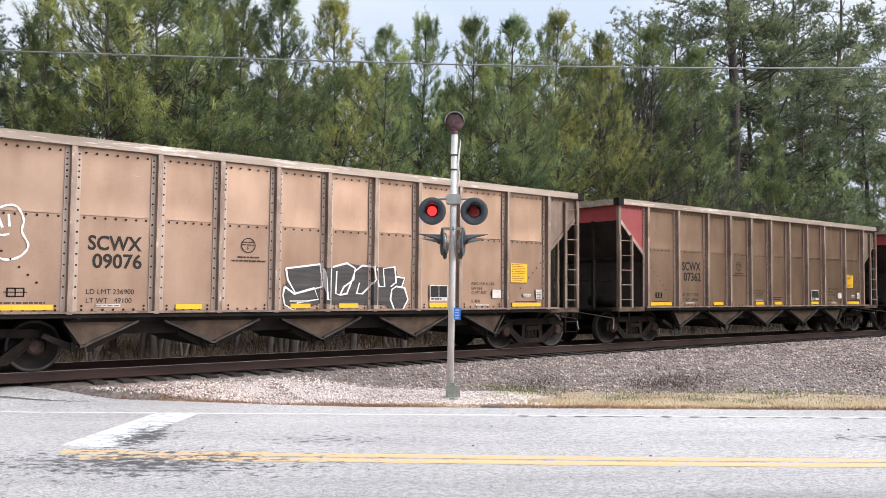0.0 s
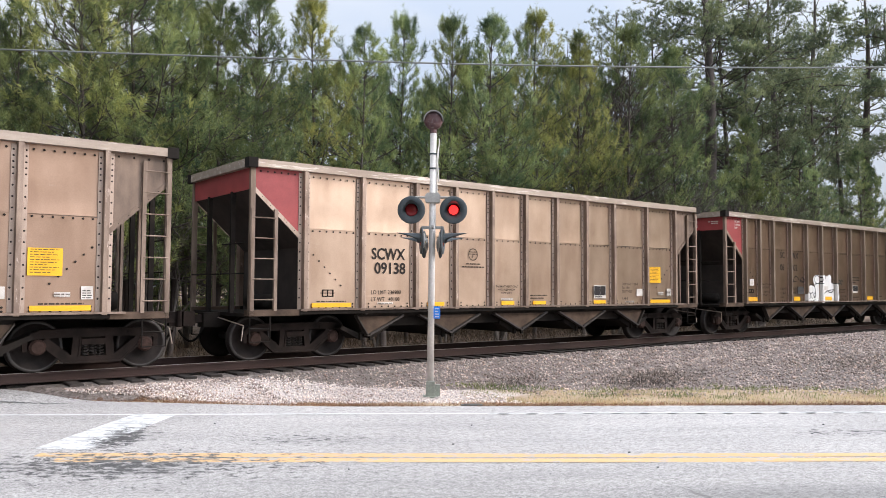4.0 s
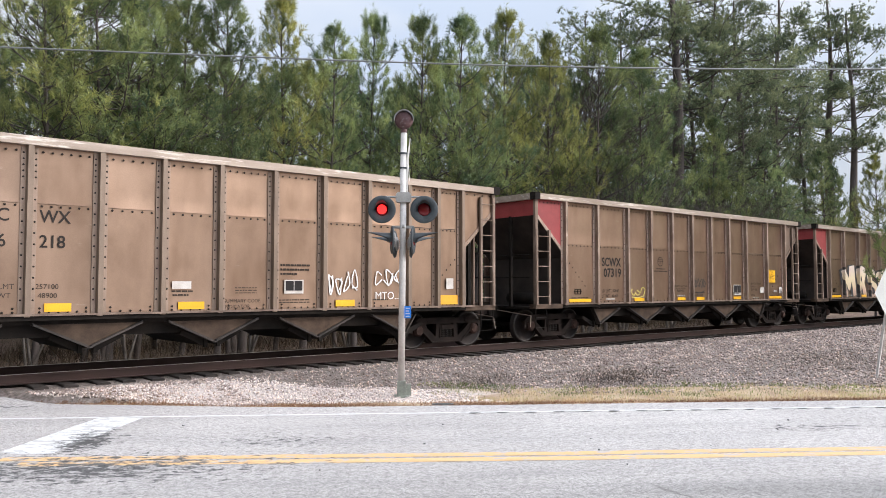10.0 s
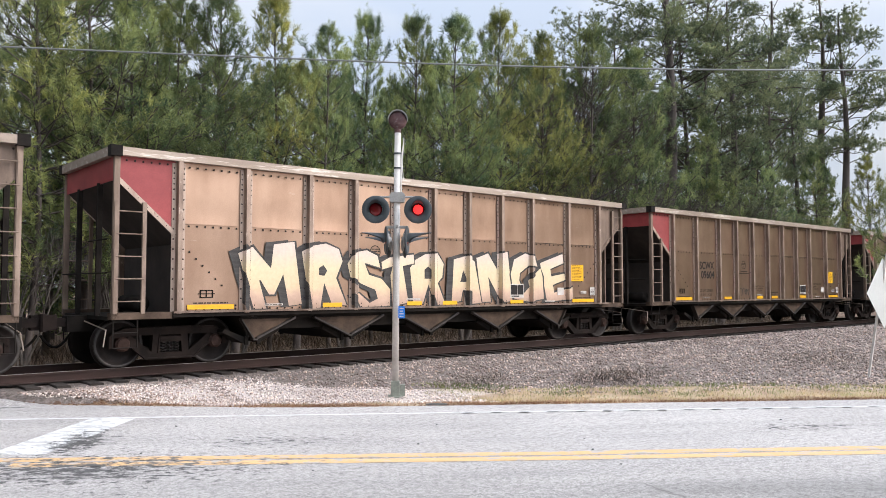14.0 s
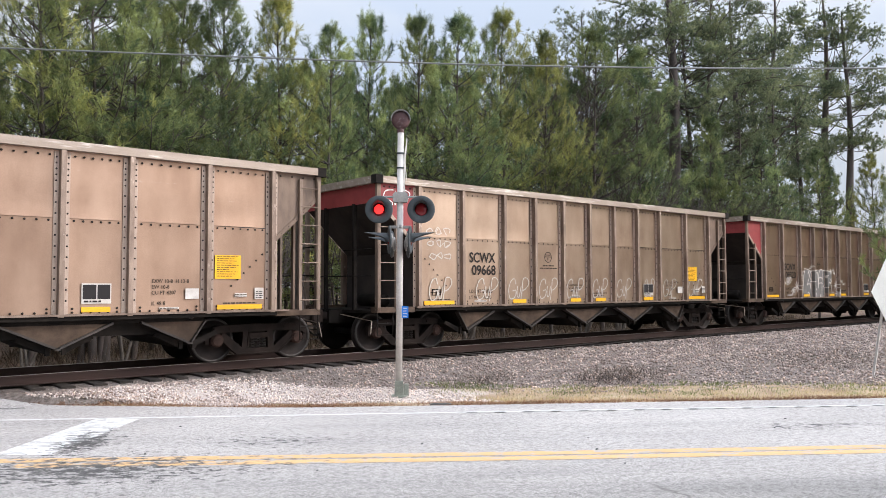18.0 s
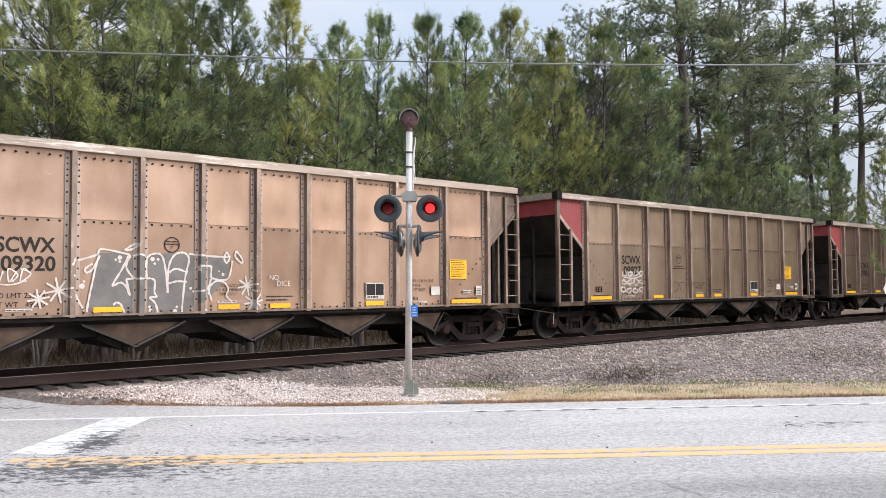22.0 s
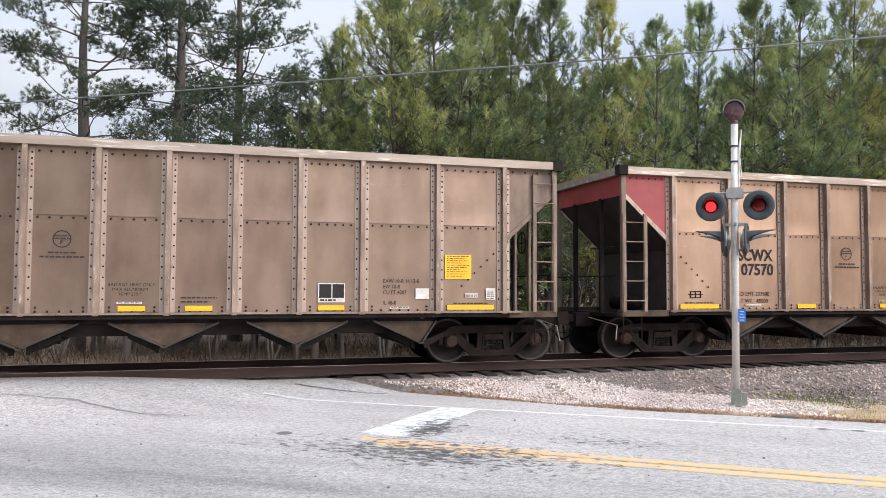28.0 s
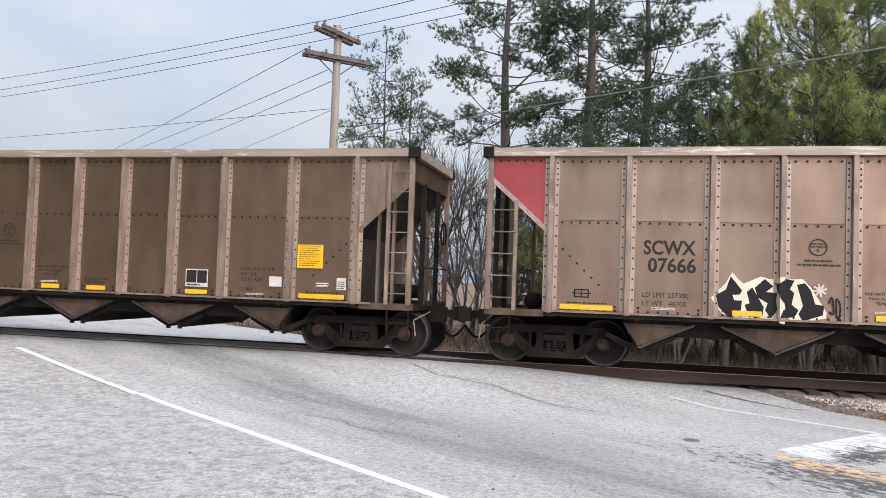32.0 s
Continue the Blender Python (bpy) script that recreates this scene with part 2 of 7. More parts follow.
def needles(name, dark, light, tints=None, grain=0.30, patches=0.55):
    m, t, b = nodes_of(name)
    geo = t.nodes.new("ShaderNodeNewGeometry")
    info = t.nodes.new("ShaderNodeObjectInfo")
    patch = noise_node(t, patches, 3, 0.6)
    col = ramp(t, patch, [(0.39, dark), (0.62, light)])
    col = mix(t, 0.55, col, ramp(t, geo.outputs["Random Per Island"], [(0.0, (grain, grain * 1.04, grain)), (0.85, (1.15, 1.13, 1.02)), (1.0, (1.35, 1.12, 0.85))]), "MULTIPLY")
    hsv = t.nodes.new("ShaderNodeHueSaturation")
    rng = t.nodes.new("ShaderNodeMapRange")
    rng.inputs["To Min"].default_value, rng.inputs["To Max"].default_value = 0.72, 1.22
    t.links.new(info.outputs["Random"], rng.inputs["Value"])
    t.links.new(rng.outputs["Result"], hsv.inputs["Value"])
    if tints:
        hue = math_node(t, "FRACT", math_node(t, "MULTIPLY", info.outputs["Random"], 7.31))
        col = mix(t, 1.0, col, ramp(t, hue, tints), "MULTIPLY")
    t.links.new(col, hsv.inputs["Color"])
    t.links.new(hsv.outputs["Color"], b.inputs["Base Color"])
    b.inputs["Roughness"].default_value = 0.55
    tr = t.nodes.new("ShaderNodeBsdfTranslucent")
    t.links.new(hsv.outputs["Color"], tr.inputs["Color"])
    ms = t.nodes.new("ShaderNodeMixShader")
    ms.inputs["Fac"].default_value = 0.42
    t.links.new(b.outputs["BSDF"], ms.inputs[1])
    t.links.new(tr.outputs["BSDF"], ms.inputs[2])
    t.links.new(ms.outputs["Shader"], t.nodes["Material Output"].inputs["Surface"])
    return m


M_NEEDLE_YOUNG = needles("young_pine_needles", (0.093, 0.124, 0.069), (0.405, 0.402, 0.168), [(0.0, (0.70, 0.88, 1.0)), (0.6, (0.86, 0.97, 0.93)), (1.0, (1.06, 1.03, 0.80))], 0.62, 0.8)
M_NEEDLE_OLD = needles("dark_pine_needles", (0.085, 0.118, 0.076), (0.29, 0.325, 0.18), None, 0.55, 0.8)
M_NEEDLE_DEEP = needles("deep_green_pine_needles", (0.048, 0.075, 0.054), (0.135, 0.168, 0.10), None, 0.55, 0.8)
M_DRY = needles("dry_brown_stalks", (0.042, 0.030, 0.022), (0.125, 0.09, 0.063))
M_BRUSH = needles("bleached_dead_stalks", (0.10, 0.076, 0.060), (0.25, 0.195, 0.155))
M_STRAW = needles("fallen_pine_straw", (0.16, 0.075, 0.04), (0.30, 0.16, 0.09))
M_GRASS = needles("dry_grass", (0.60, 0.455, 0.28), (0.46, 0.42, 0.20), None, 0.40, 1.3)
M_GRASS_GREEN = needles("winter_green_grass", (0.13, 0.175, 0.055), (0.29, 0.315, 0.11), None, 0.5, 0.6)
M_STONE = needles("grey_ballast_stone", (0.25, 0.19, 0.172), (0.55, 0.448, 0.412), None, 0.26, 3.0)
M_COAL_SHADE = needles("coal_dusted_shade_stone", (0.022, 0.019, 0.018), (0.075, 0.062, 0.056))
M_WHITE_STONE = needles("white_limestone", (0.60, 0.51, 0.49), (0.84, 0.745, 0.72))
for mm in (M_STONE, M_COAL_SHADE, M_WHITE_STONE, M_DRY):
    sh = [n for n in mm.node_tree.nodes if n.type == "MIX_SHADER"][0]
    sh.inputs["Fac"].default_value = 0.0
M_LITTER = material("leaf_litter", (0.11, 0.064, 0.043), (0.21, 0.132, 0.088), 0.8, 0.95, 0, 25, 0.8, 0.03, None, 0, (0.26, 0.21, 0.13), 0.6)


def road_frame(t, scale=None):
    """Coordinates turned so that x runs along the road."""
    co = t.nodes.new("ShaderNodeTexCoord")
    mp = t.nodes.new("ShaderNodeMapping")
    mp.inputs["Rotation"].default_value = (0, 0, radians(35.0))
    t.links.new(co.outputs["Object"], mp.inputs["Vector"])
    if scale is None:
        return mp.outputs["Vector"]
    m2 = t.nodes.new("ShaderNodeMapping")
    m2.inputs["Scale"].default_value = scale
    t.links.new(mp.outputs["Vector"], m2.inputs["Vector"])
    return m2.outputs["Vector"]


def patch_round(t, xyz, p, q, rp, rq):
    """1 at the road point (p, q), fading to 0 at rp along and rq across."""
    sep = t.nodes.new("ShaderNodeSeparateXYZ")
    t.links.new(xyz, sep.inputs["Vector"])
    a = math_node(t, "DIVIDE", math_node(t, "SUBTRACT", sep.outputs["X"], p), rp)
    b = math_node(t, "DIVIDE", math_node(t, "SUBTRACT", sep.outputs["Y"], q), rq)
    d = math_node(t, "SQRT", math_node(t, "ADD", math_node(t, "MULTIPLY", a, a), math_node(t, "MULTIPLY", b, b)))
    return math_node(t, "MAXIMUM", math_node(t, "SUBTRACT", 1.0, d), 0.0)


def flakes(t):
    """Where the bleached top film of the road has flaked off: long ragged patches, thickest about the stop bar."""
    n = t.nodes.new("ShaderNodeTexNoise")
    n.inputs["Scale"].default_value, n.inputs["Detail"].default_value, n.inputs["Roughness"].default_value = 1.0, 12, 0.80
    t.links.new(road_frame(t, (5.0, 9.0, 1)), n.inputs["Vector"])
    xyz = road_frame(t)
    near = math_node(t, "MAXIMUM", patch_round(t, xyz, -3.0, 8.55, 4.0, 1.5), math_node(t, "MULTIPLY", patch_round(t, xyz, -3.52, 10.0, 0.65, 1.6), 1.20))
    near = math_node(t, "MAXIMUM", near, math_node(t, "MULTIPLY", patch_round(t, xyz, 6.0, 10.2, 1.7, 0.5), 0.85))
    near = math_node(t, "MAXIMUM", near, math_node(t, "MULTIPLY", patch_round(t, xyz, -1.2, 9.9, 2.2, 0.9), 0.75))
    v = math_node(t, "MULTIPLY_ADD", near, 0.20, n.outputs["Fac"])
    return ramp(t, v, [(0.650, (0, 0, 0)), (0.668, (1, 1, 1))])


def asphalt():
    m, t, b = nodes_of("pale_worn_asphalt")
    broad = noise_node(t, 0.22, 4, 0.6)
    grain = noise_node(t, 34, 6, 0.8)
    speck = noise_node(t, 75, 4, 0.8)
    pits = noise_node(t, 9, 5, 0.75)
    xyz = road_frame(t)
    sep = t.nodes.new("ShaderNodeSeparateXYZ")
    t.links.new(xyz, sep.inputs["Vector"])
    lane = t.nodes.new("ShaderNodeMapRange")
    lane.inputs["From Min"].default_value, lane.inputs["From Max"].default_value = 4.0, 13.0
    t.links.new(sep.outputs["Y"], lane.inputs["Value"])
    worn = ramp(t, lane.outputs["Result"], [(0.09, (0, 0, 0)), (0.14, (0.18, 0.18, 0.18)), (0.21, (0.42, 0.42, 0.42)), (0.30, (0.85, 0.85, 0.85)), (0.40, (0.3, 0.3, 0.3)), (0.48, (0.12, 0.12, 0.12)), (0.6, (0, 0, 0)), (0.72, (0.12, 0.12, 0.12)), (0.9, (0, 0, 0))])
    smear = t.nodes.new("ShaderNodeTexNoise")
    smear.inputs["Scale"].default_value, smear.inputs["Detail"].default_value = 1.0, 5
    t.links.new(road_frame(t, (0.25, 1.6, 1)), smear.inputs["Vector"])
    col = ramp(t, broad, [(0.3, (0.447, 0.420, 0.405)), (0.7, (0.577, 0.549, 0.529))])
    col = mix(t, ramp(t, smear.outputs["Fac"], [(0.45, (0, 0, 0)), (0.75, (0.35, 0.35, 0.35))]), col, (0.31, 0.305, 0.30))
    wear = mix(t, 1.0, worn, ramp(t, smear.outputs["Fac"], [(0.30, (0.3, 0.3, 0.3)), (0.60, (1.0, 1.0, 1.0))]), "MULTIPLY")
    col = mix(t, wear, col, (0.17, 0.165, 0.16))
    # the shoulder outside the edge line: rougher, patched with brown dirt
    rough_ = noise_node(t, 4.5, 8, 0.8)
    side_ = mix(t, 1.0, ramp(t, lane.outputs["Result"], [(0.0, (1, 1, 1)), (0.06, (1, 1, 1)), (0.10, (0.12, 0.12, 0.12)), (0.5, (0.12, 0.12, 0.12))]), ramp(t, rough_, [(0.46, (0, 0, 0)), (0.60, (0.75, 0.75, 0.75))]), "MULTIPLY")
    col = mix(t, side_, col, (0.235, 0.215, 0.20))
    col = mix(t, flakes(t), col, (0.082, 0.080, 0.080))
    col = mix(t, 0.6, col, ramp(t, grain, [(0.38, (0.16, 0.16, 0.16)), (0.53, (1.05, 1.05, 1.05)), (0.7, (1.25, 1.25, 1.25))]), "MULTIPLY")
    mottle = noise_node(t, 13, 4, 0.7)
    col = mix(t, 0.7, col, ramp(t, mottle, [(0.36, (0.55, 0.55, 0.55)), (0.56, (1.06, 1.06, 1.06))]), "MULTIPLY")
    col = mix(t, 0.55, col, ramp(t, speck, [(0.36, (0.12, 0.115, 0.11)), (0.54, (1.08, 1.08, 1.08)), (0.72, (1.5, 1.5, 1.5))]), "MULTIPLY")
    col = mix(t, ramp(t, pits, [(0.66, (0, 0, 0)), (0.72, (0.6, 0.6, 0.6))]), col, (0.15, 0.145, 0.14))
    warp = t.nodes.new("ShaderNodeTexNoise")
    warp.inputs["Scale"].default_value, warp.inputs["Detail"].default_value = 1.3, 6
    t.links.new(xyz, warp.inputs["Vector"])
    shift = mix(t, 0.28, xyz, warp.outputs["Color"], "ADD")
    net = t.nodes.new("ShaderNodeTexVoronoi")
    net.feature = "DISTANCE_TO_EDGE"
    net.inputs["Scale"].default_value = 0.42
    t.links.new(shift, net.inputs["Vector"])
    some = noise_node(t, 0.35, 2, 0.5)
    crack = math_node(t, "MULTIPLY", ramp(t, net.outputs["Distance"], [(0.001, (1, 1, 1)), (0.005, (0, 0, 0))]), ramp(t, some, [(0.60, (0, 0, 0)), (0.68, (0.7, 0.7, 0.7))]))
    col = mix(t, crack, col, (0.09, 0.085, 0.08))
    t.links.new(col, b.inputs["Base Color"])
    b.inputs["Roughness"].default_value = 0.85
    bump(t, b, grain, 0.6, 0.012)
    return m


for mm in (M_DECAL_DARK, M_PRINT, M_BLACKBOX, M_UNDER, M_HOPPER, M_TRUCK, M_WHEEL, M_CAP, M_RIVET, M_NEEDLE_YOUNG, M_NEEDLE_OLD, M_NEEDLE_DEEP, M_DRY, M_STILE):
    mm.node_tree.nodes["Principled BSDF"].inputs["Specular IOR Level"].default_value = 0.15     # dull with soot and dust

M_ASPHALT = asphalt()


def worn_paint(name, colour, hole):
    """Road paint worn through to the asphalt in ragged flakes."""
    m, t, b = nodes_of(name)
    n = t.nodes.new("ShaderNodeTexNoise")
    n.inputs["Scale"].default_value, n.inputs["Detail"].default_value, n.inputs["Roughness"].default_value = 1.0, 8, 0.75
    t.links.new(road_frame(t, (4.0, 6.0, 1)), n.inputs["Vector"])
    grain = noise_node(t, 45, 3, 0.7)
    base = mix(t, 0.35, colour, ramp(t, grain, [(0.35, (0.55, 0.55, 0.55)), (0.6, (1, 1, 1))]), "MULTIPLY")
    col = mix(t, ramp(t, n.outputs["Fac"], [(hole, (0, 0, 0)), (hole + 0.05, (0.85, 0.85, 0.85))]), base, (0.36, 0.355, 0.35))
    col = mix(t, flakes(t), col, (0.085, 0.083, 0.082))
    t.links.new(col, b.inputs["Base Color"])
    b.inputs["Roughness"].default_value = 0.7
    return m


M_LINE_WHITE = worn_paint("worn_white_road_paint", (0.69, 0.69, 0.68), 0.58)
M_LINE_YELLOW = worn_paint("worn_yellow_road_paint", (0.63, 0.40, 0.19), 0.53)
M_LINE_STOP = worn_paint("thin_worn_stop_bar_paint", (0.66, 0.66, 0.65), 0.50)
M_LINE_EDGE = worn_paint("thin_white_road_paint", (0.62, 0.62, 0.61), 0.53)


def verge_soil():
    """Brown dirt and straw, with spilled pale gravel dust round the mast and a few green patches."""
    m, t, b = nodes_of("sandy_verge")
    broad, fine = noise_node(t, 1.2, 5, 0.6), noise_node(t, 25, 3, 0.6)
    col = ramp(t, broad, [(0.32, (0.27, 0.175, 0.11)), (0.68, (0.48, 0.37, 0.245))])
    col = mix(t, ramp(t, noise_node(t, 2.6, 5, 0.7), [(0.56, (0, 0, 0)), (0.64, (0.8, 0.8, 0.8))]), col, (0.21, 0.20, 0.085))
    xyz = road_frame(t)
    spill = math_node(t, "MAXIMUM", patch_round(t, xyz, -1.6, 14.4, 4.6, 1.15), patch_round(t, xyz, -5.0, 14.9, 2.2, 0.9))
    spill = math_node(t, "ADD", spill, math_node(t, "MULTIPLY", math_node(t, "SUBTRACT", broad, 0.5), 0.8))
    col = mix(t, ramp(t, spill, [(0.10, (0, 0, 0)), (0.30, (0.9, 0.9, 0.9))]), col, (0.58, 0.51, 0.48))
    col = mix(t, 0.5, col, ramp(t, fine, [(0.3, (0.45, 0.45, 0.45)), (0.7, (1.1, 1.1, 1.1))]), "MULTIPLY")
    t.links.new(col, b.inputs["Base Color"])
    b.inputs["Roughness"].default_value = 0.95
    bump(t, b, fine, 0.7, 0.02)
    return m


M_VERGE = verge_soil()
M_TAR = material("dark_flaked_asphalt", (0.10, 0.10, 0.10), (0.17, 0.17, 0.165), 5, 0.9, 0, 50, 0.4, 0.01)
M_RAIL = material("rusty_rail", (0.024, 0.0105, 0.008), (0.052, 0.023, 0.017), 2.0, 0.8, 0.0, 50, 0.3, 0.003, (0.3, 2, 2))
M_RAILTOP = plain("polished_rail_head", (0.30, 0.27, 0.25), 0.35, 0.8)
M_TIE = material("weathered_tie", (0.016, 0.012, 0.010), (0.050, 0.038, 0.031), 4, 0.9, 0, 30, 0.6, 0.01, (0.6, 4, 4), 0.2)
M_GALV = material("galvanised_mast", (0.52, 0.49, 0.47), (0.68, 0.65, 0.625), 2.0, 0.5, 0.15, 30, 0.15, 0.003, None, 0, (0.36, 0.30, 0.25), 0.66)
M_CASTBASE = material("weathered_cast_base", (0.19, 0.205, 0.175), (0.32, 0.34, 0.29), 5, 0.6, 0.2, 40, 0.3, 0.004)
M_ALU = material("cast_aluminium", (0.30, 0.29, 0.28), (0.44, 0.43, 0.42), 4, 0.5, 0.4)
M_DISC = material("black_signal_background", (0.030, 0.038, 0.043), (0.058, 0.070, 0.078), 4, 0.6, 0, 40, 0.1, 0.002)
M_BELL = material("oxidised_bell", (0.07, 0.035, 0.038), (0.14, 0.075, 0.075), 9, 0.6, 0.4, 40, 0.4, 0.005, None, 0, (0.25, 0.22, 0.21), 0.6)
M_LENS = plain("dark_red_lens", (0.16, 0.008, 0.012), 0.15)
M_LAMP = plain("lit_red_lens", (1.0, 0.02, 0.02), 0.3, 0.0, 2.2)
M_BLUE = plain("blue_sign_face", (0.015, 0.17, 0.62), 0.4)
M_SIGNBACK = material("bare_sign_back", (0.62, 0.64, 0.64), (0.74, 0.75, 0.75), 2, 0.4, 0.3)
M_POLE = material("weathered_grey_pole", (0.17, 0.14, 0.118), (0.31, 0.265, 0.23), 1.5, 0.85, 0, 20, 0.4, 0.01, (4, 4, 0.25))
M_ARM = material("weathered_crossarm", (0.075, 0.058, 0.05), (0.16, 0.125, 0.11), 3, 0.85, 0, 30, 0.4, 0.01)
M_WIRE = plain("weathered_cable", (0.10, 0.10, 0.10), 0.5, 0.3)
M_WIRE_BRIGHT = plain("bright_cable", (0.21, 0.22, 0.21), 0.5, 0.3)
M_INSULATOR = plain("grey_insulator", (0.16, 0.16, 0.17), 0.3)


# ---- building blocks ----
class Shape:
    """Collects boxes, prisms and tubes into one mesh."""

    def __init__(self):
        self.v, self.f = [], []

    def add(self, verts, faces):
        k = len(self.v)
        self.v += [tuple(p) for p in verts]
        self.f += [tuple(k + i for i in q) for q in faces]
        return self

    def box(self, x0, x1, y0, y1, z0, z1):
        return self.add([(x0, y0, z0), (x1, y0, z0), (x1, y1, z0), (x0, y1, z0), (x0, y0, z1), (x1, y0, z1), (x1, y1, z1), (x0, y1, z1)],
                        [(0, 3, 2, 1), (4, 5, 6, 7), (0, 1, 5, 4), (1, 2, 6, 5), (2, 3, 7, 6), (3, 0, 4, 7)])

    def prism(self, pts, y0, y1):
        """A closed outline in (x, z), counter-clockwise seen from -y, drawn from y0 to y1."""
        n = len(pts)
        return self.add([(x, y0, z) for x, z in pts] + [(x, y1, z) for x, z in pts],
                        [tuple(range(n)), tuple(range(2 * n - 1, n - 1, -1))] +
                        [((i + 1) % n, i, n + i, n + (i + 1) % n) for i in range(n)])

    def tube(self, a, b, r0, r1=None, n=8, caps=True):
        a, b = Vector(a), Vector(b)
        r0, r1 = float(r0), float(r0 if r1 is None else r1)
        w = (b - a).normalized()
        u = w.orthogonal().normalized()
        s = w.cross(u)
        ring = [(math.cos(2 * math.pi * i / n), math.sin(2 * math.pi * i / n)) for i in range(n)]
        vs = [a + r0 * (c * u + q * s) for c, q in ring] + [b + r1 * (c * u + q * s) for c, q in ring]
        fs = [(i, (i + 1) % n, n + (i + 1) % n, n + i) for i in range(n)]
        if caps:
            fs += [tuple(range(n - 1, -1, -1)), tuple(range(n, 2 * n))]
        return self.add(vs, fs)

    def path(self, pts, r, n=6):
        """One round bar bent through the points."""
        pts = [Vector(p) for p in pts]
        vs, fs, u = [], [], None
        for i, p in enumerate(pts):
            w = (pts[min(i + 1, len(pts) - 1)] - pts[max(i - 1, 0)]).normalized()
            u = w.orthogonal().normalized() if u is None or abs(u.dot(w)) > 0.95 else (u - w * u.dot(w)).normalized()
            q = w.cross(u)
            vs += [p + r * (math.cos(2 * math.pi * k / n) * u + math.sin(2 * math.pi * k / n) * q) for k in range(n)]
            if i:
                a = (i - 1) * n
                fs += [(a + k, a + (k + 1) % n, a + n + (k + 1) % n, a + n + k) for k in range(n)]
        fs += [tuple(range(n - 1, -1, -1)), tuple(range(len(vs) - n, len(vs)))]
        return self.add(vs, fs)

    def lathe(self, profile, centre, axis="y", n=20, caps=True):
        """A profile of (radius, along) turned round an axis through centre."""
        cx, cy, cz = centre
        vs = []
        for r, h in profile:
            for i in range(n):
                c, s = r * math.cos(2 * math.pi * i / n), r * math.sin(2 * math.pi * i / n)
                vs.append((cx + c, cy + h, cz + s) if axis == "y" else (cx + c, cy + s, cz + h) if axis == "z" else (cx + h, cy + c, cz + s))
        fs = []
        for k in range(len(profile) - 1):
            for i in range(n):
                j = (i + 1) % n
                fs.append((k * n + i, k * n + j, (k + 1) * n + j, (k + 1) * n + i))
        if caps:
            fs += [tuple(range(n)), tuple(range((len(profile) - 1) * n, len(profile) * n))]
        return self.add(vs, fs)

    def mesh(self, name, mat, smooth=False):
        me = bpy.data.meshes.new(name)
        me.from_pydata(self.v, [], self.f)
        me.materials.append(mat)
        if smooth:
            me.polygons.foreach_set("use_smooth", [True] * len(me.polygons))
        bm = bmesh.new()
        bm.from_mesh(me)
        bmesh.ops.recalc_face_normals(bm, faces=bm.faces)
        bm.to_mesh(me)
        bm.free()
        me.update()
        return me


def part(name, shape, mat, parent=None, label="", at=None, smooth=False):
    me = shape.mesh(name, mat, smooth) if isinstance(shape, Shape) else shape
    ob = new(name, me)
    if parent:
        ob.parent = parent
    if at is not None:
        ob.matrix_basis = at
    return tagged(ob, label)


def thing(name, label, category, group="", kind="", at=None):
    ob = new(name)
    ob.empty_display_size = 0.3
    if at is not None:
        ob.matrix_basis = at
    return tagged(ob, label, category, group, kind)


def lettering(text, size, mat, bold=0.0, width=1.0):
    """Words as a flat raised mesh in the plane facing -y, origin at the left end of the baseline."""
    fc = bpy.data.curves.new("lettering", "FONT")
    fc.body, fc.size, fc.offset, fc.resolution_u = text, size, bold * size, 3
    tmp = bpy.data.objects.new("lettering_tmp", fc)
    me = bpy.data.meshes.new_from_object(tmp)
    bpy.data.objects.remove(tmp)
    bpy.data.curves.remove(fc)
    me.transform(Matrix.Rotation(radians(90), 4, "X") @ Matrix.Diagonal((width, 1, 1, 1)))
    me.materials.clear()
    me.materials.append(mat)
    return me


def scatter_mesh(name, verts, faces, mat):
    me = bpy.data.meshes.new(name)
    nv, nf, k = len(verts), len(faces), faces.shape[1]
    me.vertices.add(nv)
    me.vertices.foreach_set("co", np.asarray(verts, np.float32).ravel())
    me.loops.add(nf * k)
    me.loops.foreach_set("vertex_index", np.asarray(faces, np.int32).ravel())
    me.polygons.add(nf)
    me.polygons.foreach_set("loop_start", np.arange(0, nf * k, k, dtype=np.int32))
    me.materials.append(mat)
    me.update(calc_edges=True)
    return me


# ---- plan ----
ROAD_A = radians(-35.0)
RD = np.array([math.cos(ROAD_A), math.sin(ROAD_A)])        # along the road
RN = np.array([-RD[1], RD[0]])                             # across it, away from the camera


def on_road(p, q):
    return p * RD + q * RN


def smooth01(v):
    v = np.clip(v, 0, 1)
    return v * v * (3 - 2 * v)


def flare(p):
    """How far the paving widens towards the crossing."""
    return 0.7 * smooth01((-p - 0.5) / 5.5) + 0.45 * smooth01((-p - 5.0) / 3.0)


def ground_z(x, y):
    """Height of the earth: level land, the ballast bank along the track, a low verge."""
    x, y = np.asarray(x, float), np.asarray(y, float)
    d = np.abs(y - TRACK_Y)
    q = RN[0] * x + RN[1] * y
    toe = np.where(y < TRACK_Y, np.clip((TRACK_Y - y) + (q - 14.6) / RN[1], 3.3, 9.0), 4.2)
    bank = 0.24 * (1 - smooth01((d - 1.15) / np.maximum(toe - 1.15, 0.5)))
    dip = -0.05 * smooth01((q - 12.6) / 1.5) * (d > 1.5)
    back = -0.35 * smooth01((y - TRACK_Y - 3.0) / 5.0)
    return bank - 0.06 + dip * (1 - bank / 0.24) + back


